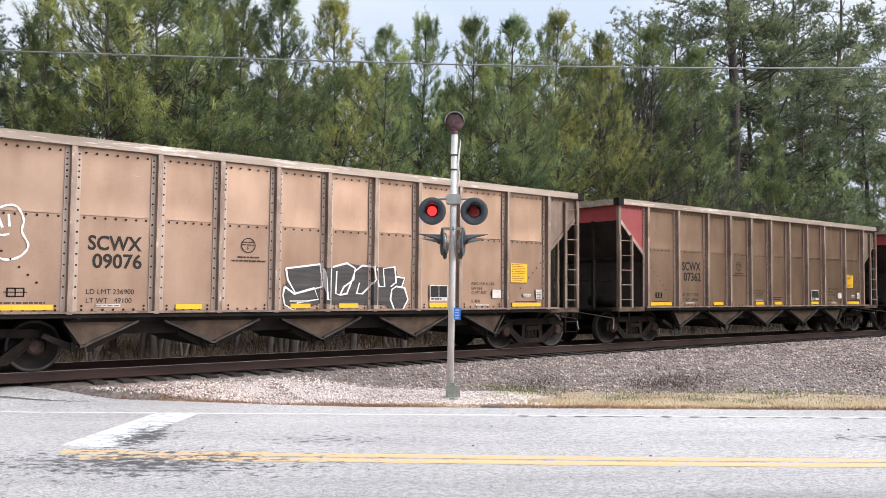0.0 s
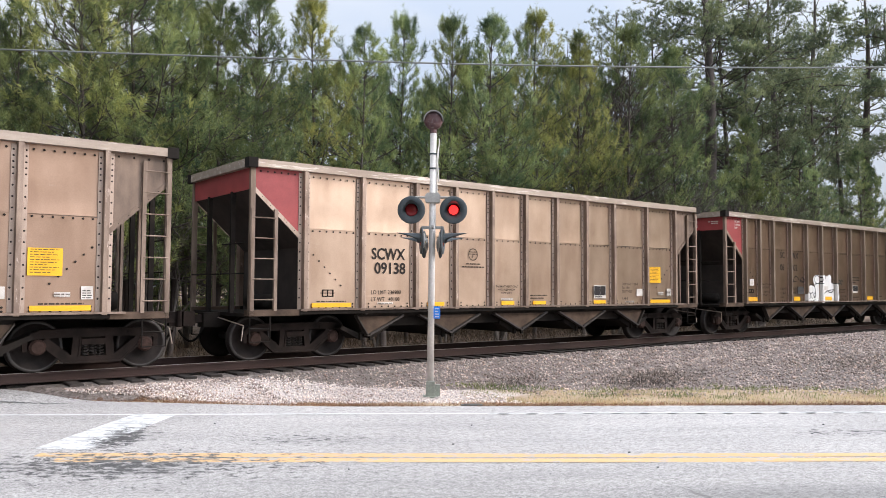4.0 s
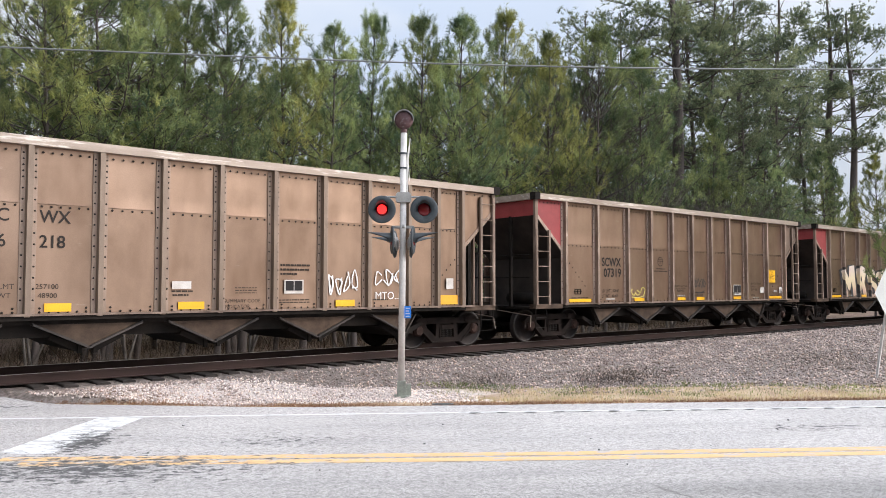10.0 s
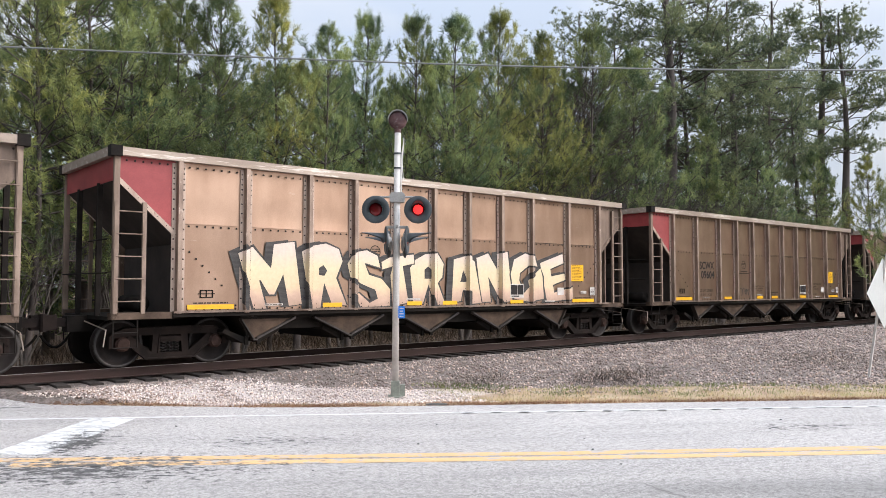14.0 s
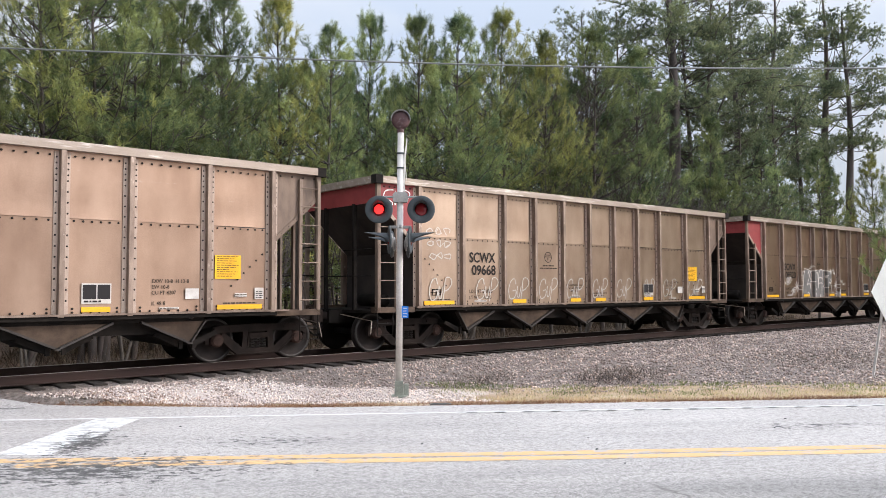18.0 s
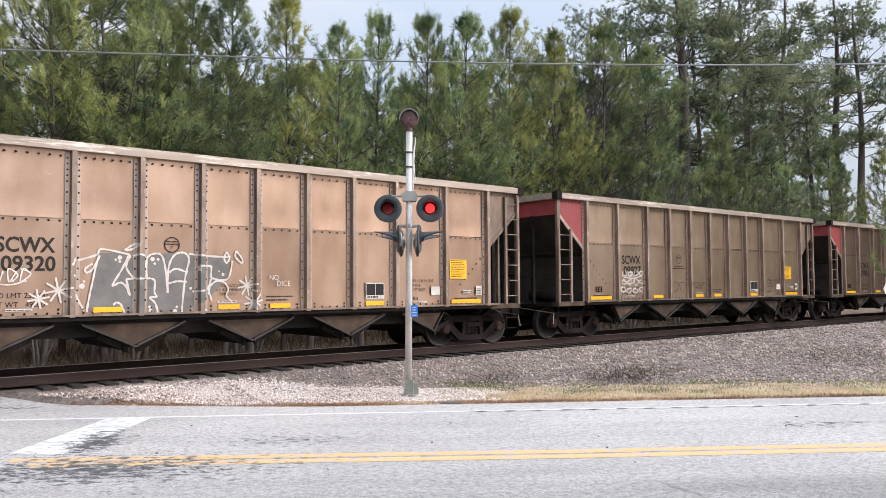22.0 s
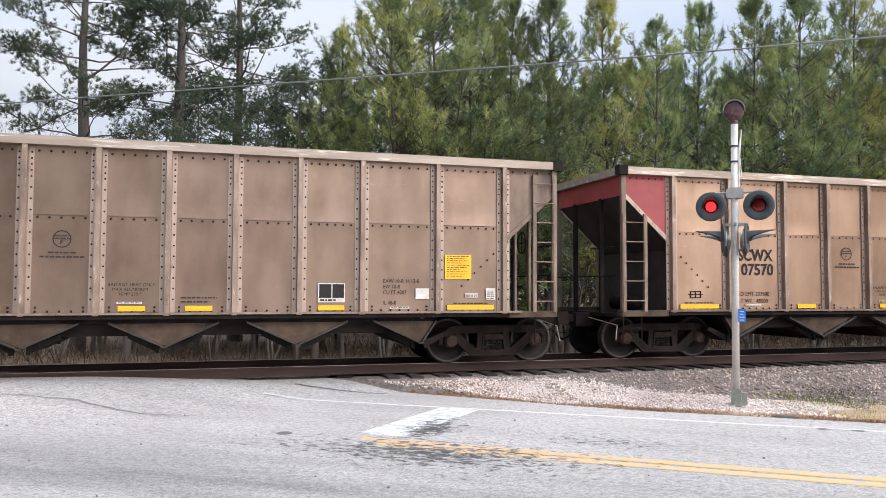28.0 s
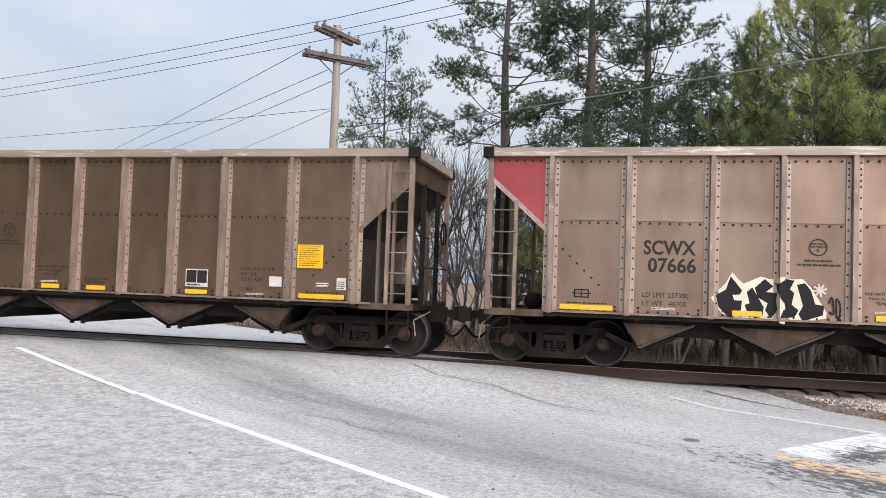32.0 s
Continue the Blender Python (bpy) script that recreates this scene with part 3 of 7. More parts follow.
def under_road(x, y):
    """How far the earth is cut away where the paving lies over it."""
    p, q = RD[0] * x + RD[1] * y, RN[0] * x + RN[1] * y
    return 0.4 * smooth01((12.65 + flare(p) - q) / 0.4)


def road_z(x, y):
    """Height of the paving: level, rising to the rails where it crosses them."""
    x, y = np.asarray(x, float), np.asarray(y, float)
    q = RN[0] * x + RN[1] * y
    reach = np.interp(q, [3.0, 9.0, 12.5], [5.5, 3.2, 1.35])
    d = np.maximum(np.abs(y - TRACK_Y) - 0.80, 0)
    top = np.interp(q, [3.0, 9.0, 11.2, 12.8], [0.375, 0.365, 0.31, 0.16])
    return top * (1 - smooth01(d / reach))


def sheet(name, us, vs, place, height, mat, skip=None):
    """A sheet over the grid us x vs; place(u, v) gives x, y and height(x, y) gives z."""
    U, V = np.meshgrid(us, vs, indexing="ij")
    X, Y = place(U, V)
    Z = height(X, Y)
    verts = np.stack([X, Y, Z], -1).reshape(-1, 3)
    n, m = len(us), len(vs)
    I = np.arange(n * m).reshape(n, m)
    faces = np.stack([I[:-1, :-1], I[1:, :-1], I[1:, 1:], I[:-1, 1:]], -1).reshape(-1, 4)
    if skip is not None:
        c = verts[faces].mean(1)
        faces = faces[~skip(c[:, 0], c[:, 1])]
    me = scatter_mesh(name, verts, faces, mat)
    me.polygons.foreach_set("use_smooth", [True] * len(me.polygons))
    return new(name, me)


def steps(*pieces):
    out = []
    for a, b, n in pieces:
        out += list(np.linspace(a, b, n, endpoint=False))
    return np.array(out + [pieces[-1][1]])


XY = lambda u, v: (u, v)
PQ = lambda p, q: (p * RD[0] + q * RN[0], p * RD[1] + q * RN[1])

# the earth: one sheet to the horizon, under all
ground = sheet("ground", steps((-1500, -120, 8), (-120, -30, 12), (-30, 60, 180), (60, 200, 14), (200, 1500, 8)),
               steps((-1500, -60, 8), (-60, 0, 8), (0, 36, 110), (36, 120, 14), (120, 1500, 8)), XY,
               lambda x, y: ground_z(x, y) - 0.05 - under_road(x, y) * smooth01((RN[0] * x + RN[1] * y + 4.6) / 0.5), M_LITTER)
tagged(ground, "brown leaf-littered earth under the trees and verge", "ground", kind="structure")

# paving
road = sheet("road", steps((-140, -45, 20), (-45, 30, 190), (30, 120, 20)), steps((-4, 3, 8), (3, 12.55, 50)), lambda p, q: PQ(p, q + flare(p) * smooth01((q - 10) / 2.5)), road_z, M_ASPHALT)
tagged(road, "pale grey worn asphalt road crossing the track", "road", kind="structure")


def strip(name, pts, width, mat, label, lift=0.006):
    """A painted stripe along pts given as (p, q) on the road, following its surface."""
    vs, fs = [], []
    for i, (p, q) in enumerate(pts):
        a = pts[max(i - 1, 0)]
        b = pts[min(i + 1, len(pts) - 1)]
        t = Vector((b[0] - a[0], b[1] - a[1])).normalized()
        for s in (-0.5, 0.5):
            x, y = on_road(p - t.y * s * width, q + t.x * s * width)
            z = float(road_z(x, y))
            vs.append((x, y, z + 0.003 + 0.009 * min(1.0, z / 0.04)))
    for i in range(len(pts) - 1):
        fs.append((2 * i, 2 * i + 1, 2 * i + 3, 2 * i + 2))
    me = bpy.data.meshes.new(name)
    me.from_pydata(vs, [], fs)
    me.materials.append(mat)
    return tagged(new(name, me), label, "road marking", kind="structure")


def along(p0, p1, q0, q1=None, n=60):
    q1 = q0 if q1 is None else q1
    return [(p0 + (p1 - p0) * i / n, q0 + (q1 - q0) * i / n) for i in range(n + 1)]


strip("road_edge_line", along(-7.2, 90, 11.82, n=240), 0.095, M_LINE_EDGE, "thin white edge line along the far lane")
strip("road_edge_line", along(-17.2, -12, 4.25, 4.66, 20) + along(-12, 60, 4.7, n=120), 0.11, M_LINE_WHITE, "thin white edge line along the near lane")
strip("road_centre_line", along(-4.1, 2, 9.06, 8.855, 40) + along(2.2, 8, 8.85, 8.77, 30) + along(8.5, 90, 8.77, n=120), 0.19, M_LINE_YELLOW, "worn yellow centre line, one of a pair")
strip("road_centre_line", along(-3.8, 2, 8.79, 8.60, 40) + along(2.2, 8, 8.595, 8.53, 30) + along(8.5, 90, 8.53, n=120), 0.19, M_LINE_YELLOW, "worn yellow centre line, one of a pair")
strip("stop_line", along(-3.66, -3.97, 11.77, 9.35, 20), 0.64, M_LINE_STOP, "worn white stop bar across the far lane")

cap = Shape()
cx_, cy_ = on_road(-5.2, 9.05)
cap.lathe([(0.02, 0.006), (0.095, 0.006), (0.105, 0.003), (0.105, -0.004)], (float(cx_), float(cy_), float(road_z(cx_, cy_))), "z", 20)
tagged(part("valve_cap", cap, M_TAR, None, "small round dark iron valve cap in the road"), category="valve cap")
dx_, dy_ = on_road(1.1, 12.62)
tagged(part("iron_plate", Shape().box(-0.17, 0.17, -0.05, 0.05, 0.0, 0.02).box(-0.13, 0.13, -0.025, 0.025, 0.02, 0.028), M_TAR, None, "dark flat iron plate at the pavement's edge", at=pose(float(dx_), float(dy_), float(road_z(dx_, dy_)), 0, 0, -35)), category="iron plate")
rag = random.Random(12)
for name_, pts_, w_ in (("pavement_crack", [(-7.1, 12.72), (-6.6, 12.74), (-6.1, 12.80), (-5.7, 12.86), (-5.35, 12.95)], 0.045),
                        ("pavement_crack", [(-9.2, 5.9), (-8.6, 6.1), (-8.1, 5.95), (-7.4, 6.2), (-6.9, 6.15)], 0.022),
                        ("pavement_crack", [(-6.9, 2.4), (-6.3, 2.7), (-5.7, 2.65), (-5.0, 3.0)], 0.02),
                        ("pavement_crack", [(-11.4, 9.6), (-10.4, 9.4), (-9.3, 9.75), (-8.0, 9.6), (-7.0, 9.85)], 0.02)):
    line_ = []
    for a, b in zip(pts_, pts_[1:]):
        line_ += [(a[0] + (b[0] - a[0]) * k / 8, a[1] + (b[1] - a[1]) * k / 8 + rag.uniform(-0.025, 0.025)) for k in range(8)]
    strip(name_, line_, w_, M_TAR, "dark ragged crack in the pavement")
groove = Shape()
for i in range(120):
    p = 1.5 + i * 0.43
    for k in range(6):
        a0, a1 = math.pi * k / 3, math.pi * (k + 1) / 3
        pts = [on_road(p, 11.74)] + [on_road(p + 0.10 * math.cos(a), 11.74 + 0.035 * math.sin(a)) for a in (a0, a1)]
        groove.add([(x, y, float(road_z(x, y)) + 0.010) for x, y in pts], [(0, 1, 2)])
part("rumble_grooves", groove, M_TAR, None, "row of dark milled rumble grooves along the edge line")
tagged(bpy.data.objects["rumble_grooves"], category="road marking", kind="stuff")

# ---- track ----
ballast = sheet("ballast_bed", steps((-90, -14, 30), (-14, 60, 240), (60, 260, 40)), steps((TRACK_Y - 10, TRACK_Y + 5, 50)), XY,
                lambda x, y: ground_z(x, y) - 0.004 - under_road(x, y), M_BALLAST,
                lambda x, y: (RN[0] * x + RN[1] * y < 11.0) & (RN[0] * x + RN[1] * y > 4.4))
tagged(ballast, "grey crushed-stone ballast bank under the track", "ballast", kind="structure")


def verge_z(x, y):
    """From the pavement's edge up onto the bank, sinking under the ballast before the rails."""
    p, q = RD[0] * x + RD[1] * y, RN[0] * x + RN[1] * y
    lip = 12.5 + flare(p)
    t = smooth01((q - lip) / 0.7)
    z = (1 - t) * (road_z(x, y) - 0.012) + t * (ground_z(x, y) + 0.014)
    z = z + 0.012 * np.sin(x * 3.1) * np.sin(y * 2.7) * t
    return z - 0.10 * smooth01((q - 15.1) / 0.5) - 0.3 * smooth01((y - TRACK_Y + 1.75) / 0.4)


verge = sheet("verge", steps((-9.0, 6, 90), (6, 60, 120)), steps((12.47, 13.4, 10), (13.4, 15.6, 14)), lambda p, q: PQ(p, q + flare(p)), verge_z, M_VERGE)
tagged(verge, "sandy verge with dry grass along the road", "verge", kind="structure")


def rough_edge(x, y, f, seed):
    return np.array([noise.noise(Vector((a * f, b * f, seed))) for a, b in zip(x, y)])


def stones(name, x, y, z, size, mat, label, category, seed):
    """Loose stones: dented eight-sided lumps, each turned its own way, as one mass."""
    r = np.random.RandomState(seed)
    n = len(x)
    base = np.array([(1, 0, 0), (-1, 0, 0), (0, 1, 0), (0, -1, 0), (0, 0, 1), (0, 0, -1)], float)
    V = base[None] * r.uniform(0.5, 1.0, (n, 6, 1)) + r.normal(0, 0.16, (n, 6, 3))
    ang = r.uniform(0, 6.283, n)
    tilt = r.uniform(0, 6.283, n)
    c, s_ = np.cos(ang), np.sin(ang)
    ct, st = np.cos(tilt), np.sin(tilt)
    X = V[..., 0] * ct[:, None] - V[..., 2] * st[:, None]
    Zr = V[..., 0] * st[:, None] + V[..., 2] * ct[:, None]
    Y = V[..., 1]
    V = np.stack([X * c[:, None] - Y * s_[:, None], X * s_[:, None] + Y * c[:, None], Zr * 0.8], -1) * size[:, None, None]
    V += np.stack([x, y, z + size * 0.25], -1)[:, None, :]
    F = np.array([(0, 2, 4), (2, 1, 4), (1, 3, 4), (3, 0, 4), (2, 0, 5), (1, 2, 5), (3, 1, 5), (0, 3, 5)])
    F = (F[None] + 6 * np.arange(n)[:, None, None]).reshape(-1, 3)
    return tagged(new(name, scatter_mesh(name, V.reshape(-1, 3), F, mat)), label, category, kind="stuff")


sr = np.random.RandomState(3)
n = 70000
bx = 0.4 + 54 * sr.rand(n) ** 1.6
by = TRACK_Y - 10 + 11.4 * sr.rand(n)
bq = RN[0] * bx + RN[1] * by
edge = rough_edge(bx, by, 0.6, 1.0)
bp = RD[0] * bx + RD[1] * by
keep = (bq > np.where(bx < 4.5, 12.95 + flare(bp) + 0.3 * edge, 14.5 + edge * 0.6)) & (bq > 12.75 + flare(bp))
bx, by = bx[keep], by[keep]
ex, ey = 0.4 + 5.9 * sr.rand(17000), 11.6 + 3.0 * sr.rand(17000)
eq, ep = RN[0] * ex + RN[1] * ey, RD[0] * ex + RD[1] * ey
keep = (eq > 12.80 + flare(ep) + 0.25 * rough_edge(ex, ey, 0.9, 2.0)) & (ey < TRACK_Y - 1.0)
bx, by = np.concatenate([bx, ex[keep]]), np.concatenate([by, ey[keep]])
# stones between the rails: coal dust plus the train's shade, put into their colour
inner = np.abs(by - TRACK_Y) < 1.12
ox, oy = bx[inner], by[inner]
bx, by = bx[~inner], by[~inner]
stones("coal_spill", ox, oy, ground_z(ox, oy) - 0.03, sr.uniform(0.019, 0.040, len(ox)) * (1 + ox / 55), M_COAL_SHADE, "coal-dusted stones between the rails, coloured darker for the train's shade", "ballast", 15)
stones("ballast_stones", bx, by, ground_z(bx, by) - 0.035 * (np.abs(by - TRACK_Y) < 1.5), sr.uniform(0.019, 0.046, len(bx)) * (0.80 + bx / 45), M_STONE, "loose grey and pinkish ballast stones", "ballast", 5)
n = 30000
gx = 0.8 + 9.6 * sr.rand(n)
gy = 9.5 + 6.0 * sr.rand(n)
gq = RN[0] * gx + RN[1] * gy
edge = rough_edge(gx, gy, 0.8, 4.0)
keep = (gq > 13.3 + 0.3 * edge) & (gq < 15.35 + 0.8 * edge - 0.12 * np.abs(gx - 7)) & (gx < 9.6 + 0.6 * edge) & (gx > 1.9 + edge) & (gy < TRACK_Y - 1.6) & (edge + 0.5 * sr.randn(n) > -0.25)
gx, gy = gx[keep], gy[keep]
stones("white_gravel", gx, gy, np.maximum(ground_z(gx, gy), verge_z(gx, gy)) + 0.006, sr.uniform(0.014, 0.034, len(gx)), M_WHITE_STONE, "white crushed limestone round the mast", "gravel", 6)


def blades(name, x, y, z, height, width, mat, label, category, seed, lean=0.5):
    """Grass or dead stalks: one narrow leaning blade each, as one mass; none on the paving."""
    r = np.random.RandomState(seed)
    off = (RN[0] * x + RN[1] * y > 12.5) | (RN[0] * x + RN[1] * y < -4)
    x, y, z = x[off], y[off], z[off]
    height = height[off] if isinstance(height, np.ndarray) else height
    n = len(x)
    a = r.uniform(0, 6.283, n)
    h = height * r.uniform(0.5, 1.3, n)
    tip = np.stack([x + np.cos(a) * h * lean * r.rand(n), y + np.sin(a) * h * lean * r.rand(n), z + h], -1)
    dx, dy = np.sin(a) * width / 2, -np.cos(a) * width / 2
    V = np.stack([np.stack([x - dx, y - dy, z - 0.02], -1), np.stack([x + dx, y + dy, z - 0.02], -1), tip], 1).reshape(-1, 3)
    return tagged(new(name, scatter_mesh(name, V, np.arange(3 * n).reshape(-1, 3), mat)), label, category, kind="stuff")


n = 84000
hp = -3 + 50 * sr.rand(n) ** 1.4
hq = 12.62 + 3.9 * sr.rand(n)
hx, hy = PQ(hp, hq)
edge = rough_edge(hx, hy, 0.9, 7.0)
keep = (hq < 15.35 + 0.6 * edge + 0.55 * rough_edge(hx, hy, 2.3, 5.0)) & (hq > 12.75 + 0.2 * edge) & (hx > 9.3 + edge * 0.8) & (edge + 0.35 * sr.randn(n) > -0.35)
hx, hy = hx[keep], hy[keep]
green = rough_edge(hx, hy, 1.3, 3.0) + 0.5 * (RN[0] * hx + RN[1] * hy - 14.2) + 0.12 * sr.randn(len(hx)) > 0.15
blades("green_grass", hx[green], hy[green], ground_z(hx[green], hy[green]) + 0.01, 0.06, 0.014, M_GRASS_GREEN, "short green grass tufts among the tan grass", "grass", 18, 1.2)
hx, hy = hx[~green], hy[~green]
blades("grass", hx, hy, ground_z(hx, hy) + 0.01, 0.055, 0.013, M_GRASS, "short tan winter grass with green patches", "grass", 8, 1.2)
n = 1300
wx = np.concatenate([13.6 + 0.75 * sr.randn(n), 21 + 1.6 * sr.randn(n), 10.9 + 0.5 * sr.randn(300)])
wy = np.concatenate([10.3 + 0.42 * sr.randn(n), 9.2 + 0.9 * sr.randn(n), 11.7 + 0.2 * sr.randn(300)])
blades("dead_brush", wx, wy, ground_z(wx, wy), 0.15, 0.008, M_DRY, "grey-brown dead brush on the ballast bank", "dead brush", 9, 3.0)
n = 9000
lx = -12 + 50 * sr.rand(n)
ly = TRACK_Y + 3.2 + 4.0 * sr.rand(n)
NS = 34000
sp = -9 + 34 * sr.rand(NS) ** 1.7
sq_ = 12.50 + flare(sp) + np.abs(sr.randn(NS)) * (0.36 + 0.30 * np.exp(-((sp + 3) / 4.0) ** 2))
sx, sy_ = PQ(sp, sq_)
keep = (sy_ < TRACK_Y - 1.5) & (rough_edge(sx, sy_, 0.7, 12.0) + 0.3 * sr.randn(NS) > -0.3)
sx, sy_ = sx[keep], sy_[keep]
blades("pine_straw", sx, sy_, verge_z(sx, sy_) + 0.005, 0.035, 0.016, M_STRAW, "reddish brown pine straw along the pavement edge", "pine straw", 19, 3.5)
blades("dead_weeds", lx, ly, ground_z(lx, ly), 0.20, 0.012, M_BRUSH, "dry brown weeds behind the track", "weeds", 10, 0.9)
n = 13000
lx = -6 + 50 * sr.rand(n)
ly = TRACK_Y + 5.5 + 3.2 * sr.rand(n)
blades("tall_weeds", lx, ly, ground_z(lx, ly), 0.34 + 0.28 * rough_edge(lx, ly, 0.5, 3.0), 0.012, M_BRUSH, "tall dry brown weeds along the wood", "weeds", 11, 2.2)

n = 15000
lx = -16 + 72 * sr.rand(n)
ly = TRACK_Y + 9.5 + 6.5 * sr.rand(n)
blades("undergrowth", lx, ly, ground_z(lx, ly), 0.75 + 0.6 * rough_edge(lx, ly, 0.35, 5.0), 0.02, M_DRY, "dark tangled brown undergrowth below the pines", "undergrowth", 13, 2.2)

n = 70
px_, qx_ = -14 + 20 * sr.rand(n), 2.6 + 8.5 * sr.rand(n)
kx, ky = PQ(px_, qx_)
stones("road_debris", kx, ky, road_z(kx, ky), sr.uniform(0.010, 0.024, n), M_TAR, "scattered dark leaf bits and pebbles on the road", "debris", 17)

track = thing("railway_track", "straight single railway track, rusty rails on dark timber ties", "track", kind="structure", at=pose(0, TRACK_Y, 0))
for side in (-1, 1):
    yc = side * 0.755
    rail = Shape().prism([(-290, RAIL_Z - 0.17), (260, RAIL_Z - 0.17), (260, RAIL_Z - 0.155), (-290, RAIL_Z - 0.155)], yc - 0.07, yc + 0.07)
    rail.box(-290, 260, yc - 0.009, yc + 0.009, RAIL_Z - 0.155, RAIL_Z - 0.04)
    rail.box(-290, 260, yc - 0.036, yc + 0.036, RAIL_Z - 0.04, RAIL_Z - 0.006)
    r = part("rail", rail, M_RAIL, track, "rust-brown steel rail")
    part("rail_head", Shape().box(-290, 260, yc - 0.028, yc + 0.028, RAIL_Z - 0.006, RAIL_Z), M_RAILTOP, r, "polished running surface")
tie_mesh = Shape().prism([(-0.115, -0.17), (0.115, -0.17), (0.115, -0.012), (0.10, 0), (-0.10, 0), (-0.115, -0.012)], -1.3, 1.3).mesh("tie", M_TIE)
rng = random.Random(4)
for i in range(170):
    x = -16 + i * 0.495
    t = part("tie", tie_mesh, None, track, at=pose(x, rng.uniform(-0.06, 0.06), RAIL_Z - 0.182 - (0.15 if x < 2.9 else 0.0) + rng.uniform(-0.008, 0.0), 0, 0, rng.uniform(-1.2, 1.2)))

for side in (-1, 1):      # dark filler beside each rail through the paving
    for k in (-1, 1):
        y_ = TRACK_Y + side * 0.755 + k * 0.085
        x_ = np.linspace(-22.0, 1.6, 60)
        seal = Shape()
        for xa, xb in zip(x_, x_[1:]):
            seal.add([(x, y_ + o, float(road_z(x, y_)) + 0.012) for x, o in ((xa, -0.045), (xb, -0.045), (xb, 0.045), (xa, 0.045))], [(0, 1, 2, 3)])
        part("rail_seal", seal, M_COALBED_SHADE, track, "dark filler along the rail in the crossing")
# coal-dusted bed whose black also stands in for shade beneath the cars
shaded_coal_bed = sheet("coal_dust_bed", steps((-60, 60, 160), (60, 260, 30)), steps((TRACK_Y - 1.1, TRACK_Y + 1.1, 6)), XY, lambda x, y: ground_z(x, y) + 0.004 - under_road(x, y) - 0.2 * smooth01((np.abs(y - TRACK_Y) - 0.9) / 0.2), M_COALBED_SHADE,
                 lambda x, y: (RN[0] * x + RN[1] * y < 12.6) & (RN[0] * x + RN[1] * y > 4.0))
tagged(shaded_coal_bed, "coal-dusted ballast between the rails, blackened for the train's shade", "ballast", kind="structure")

# ---- hopper cars ----
BODY, HALF = 14.74, 1.60
POSTS_A = (1.24, 2.60, 4.015, 5.155, 6.28, 7.40, 8.515, 9.64, 10.775, 12.22, 13.56)
POSTS_B = (1.23, 2.09, 2.93, 4.09, 5.22, 6.31, 7.41, 8.55, 9.70, 10.83, 11.94, 12.80, 13.57)
TOP, CHORD, SILL = 3.98, 3.83, 0.94


def warped_panel(x0, x1, z0, z1, y, side, seed, n=8, m=8):
    """A side sheet drawn in between its stiffeners, flat in the middle and slightly buckled."""
    r = random.Random(seed)
    bulge = r.uniform(-0.018, -0.005)
    ph, amp = r.uniform(0, 6.28), r.uniform(0.001, 0.0035)
    vs, fs = [], []
    for i in range(n + 1):
        for j in range(m + 1):
            u, v = i / n, j / m
            w = bulge * (1 - abs(2 * u - 1) ** 3) * (1 - abs(2 * v - 1) ** 4)
            w += amp * math.sin(math.pi * u) * math.sin(5.5 * v + ph + 1.5 * u) * math.sin(math.pi * v)
            vs.append((x0 + (x1 - x0) * u, side * (y + w), z0 + (z1 - z0) * v))
    for i in range(n):
        for j in range(m):
            a = i * (m + 1) + j
            fs.append((a, a + m + 1, a + m + 2, a + 1))
    k = len(vs)
    vs += [(x, side * (y - 0.04), z) for x, z in ((x0, z0), (x1, z0), (x1, z1), (x0, z1))]
    fs.append((k, k + 1, k + 2, k + 3))
    return Shape().add(vs, fs)


def rivet_grid(spots, side, y, r=0.0225):
    """Domed rivet heads at (x, z) spots on a side."""
    s = Shape()
    for x, z in spots:
        ring = [(x + r * math.cos(a * math.pi / 2.5), z + r * math.sin(a * math.pi / 2.5)) for a in range(5)]
        s.add([(a, side * y, b) for a, b in ring] + [(x, side * (y + 0.012), z)], [(i, (i + 1) % 5, 5) for i in range(5)])
    return s


def ladder(parent, x0, x1, z0, z1, rungs, side, mat, y=HALF - 0.03):
    for x in (x0, x1):
        part("ladder_stile", Shape().box(x - 0.035, x + 0.035, side * y - 0.03, side * y + 0.03, z0, z1), mat, parent)
    for k in range(rungs):
        z = z0 + (z1 - z0) * (k + 0.55) / rungs
        part("ladder_rung", Shape().tube((x0, side * (y + 0.03), z), (x1, side * (y + 0.03), z), 0.012, n=6), M_STILE, parent)


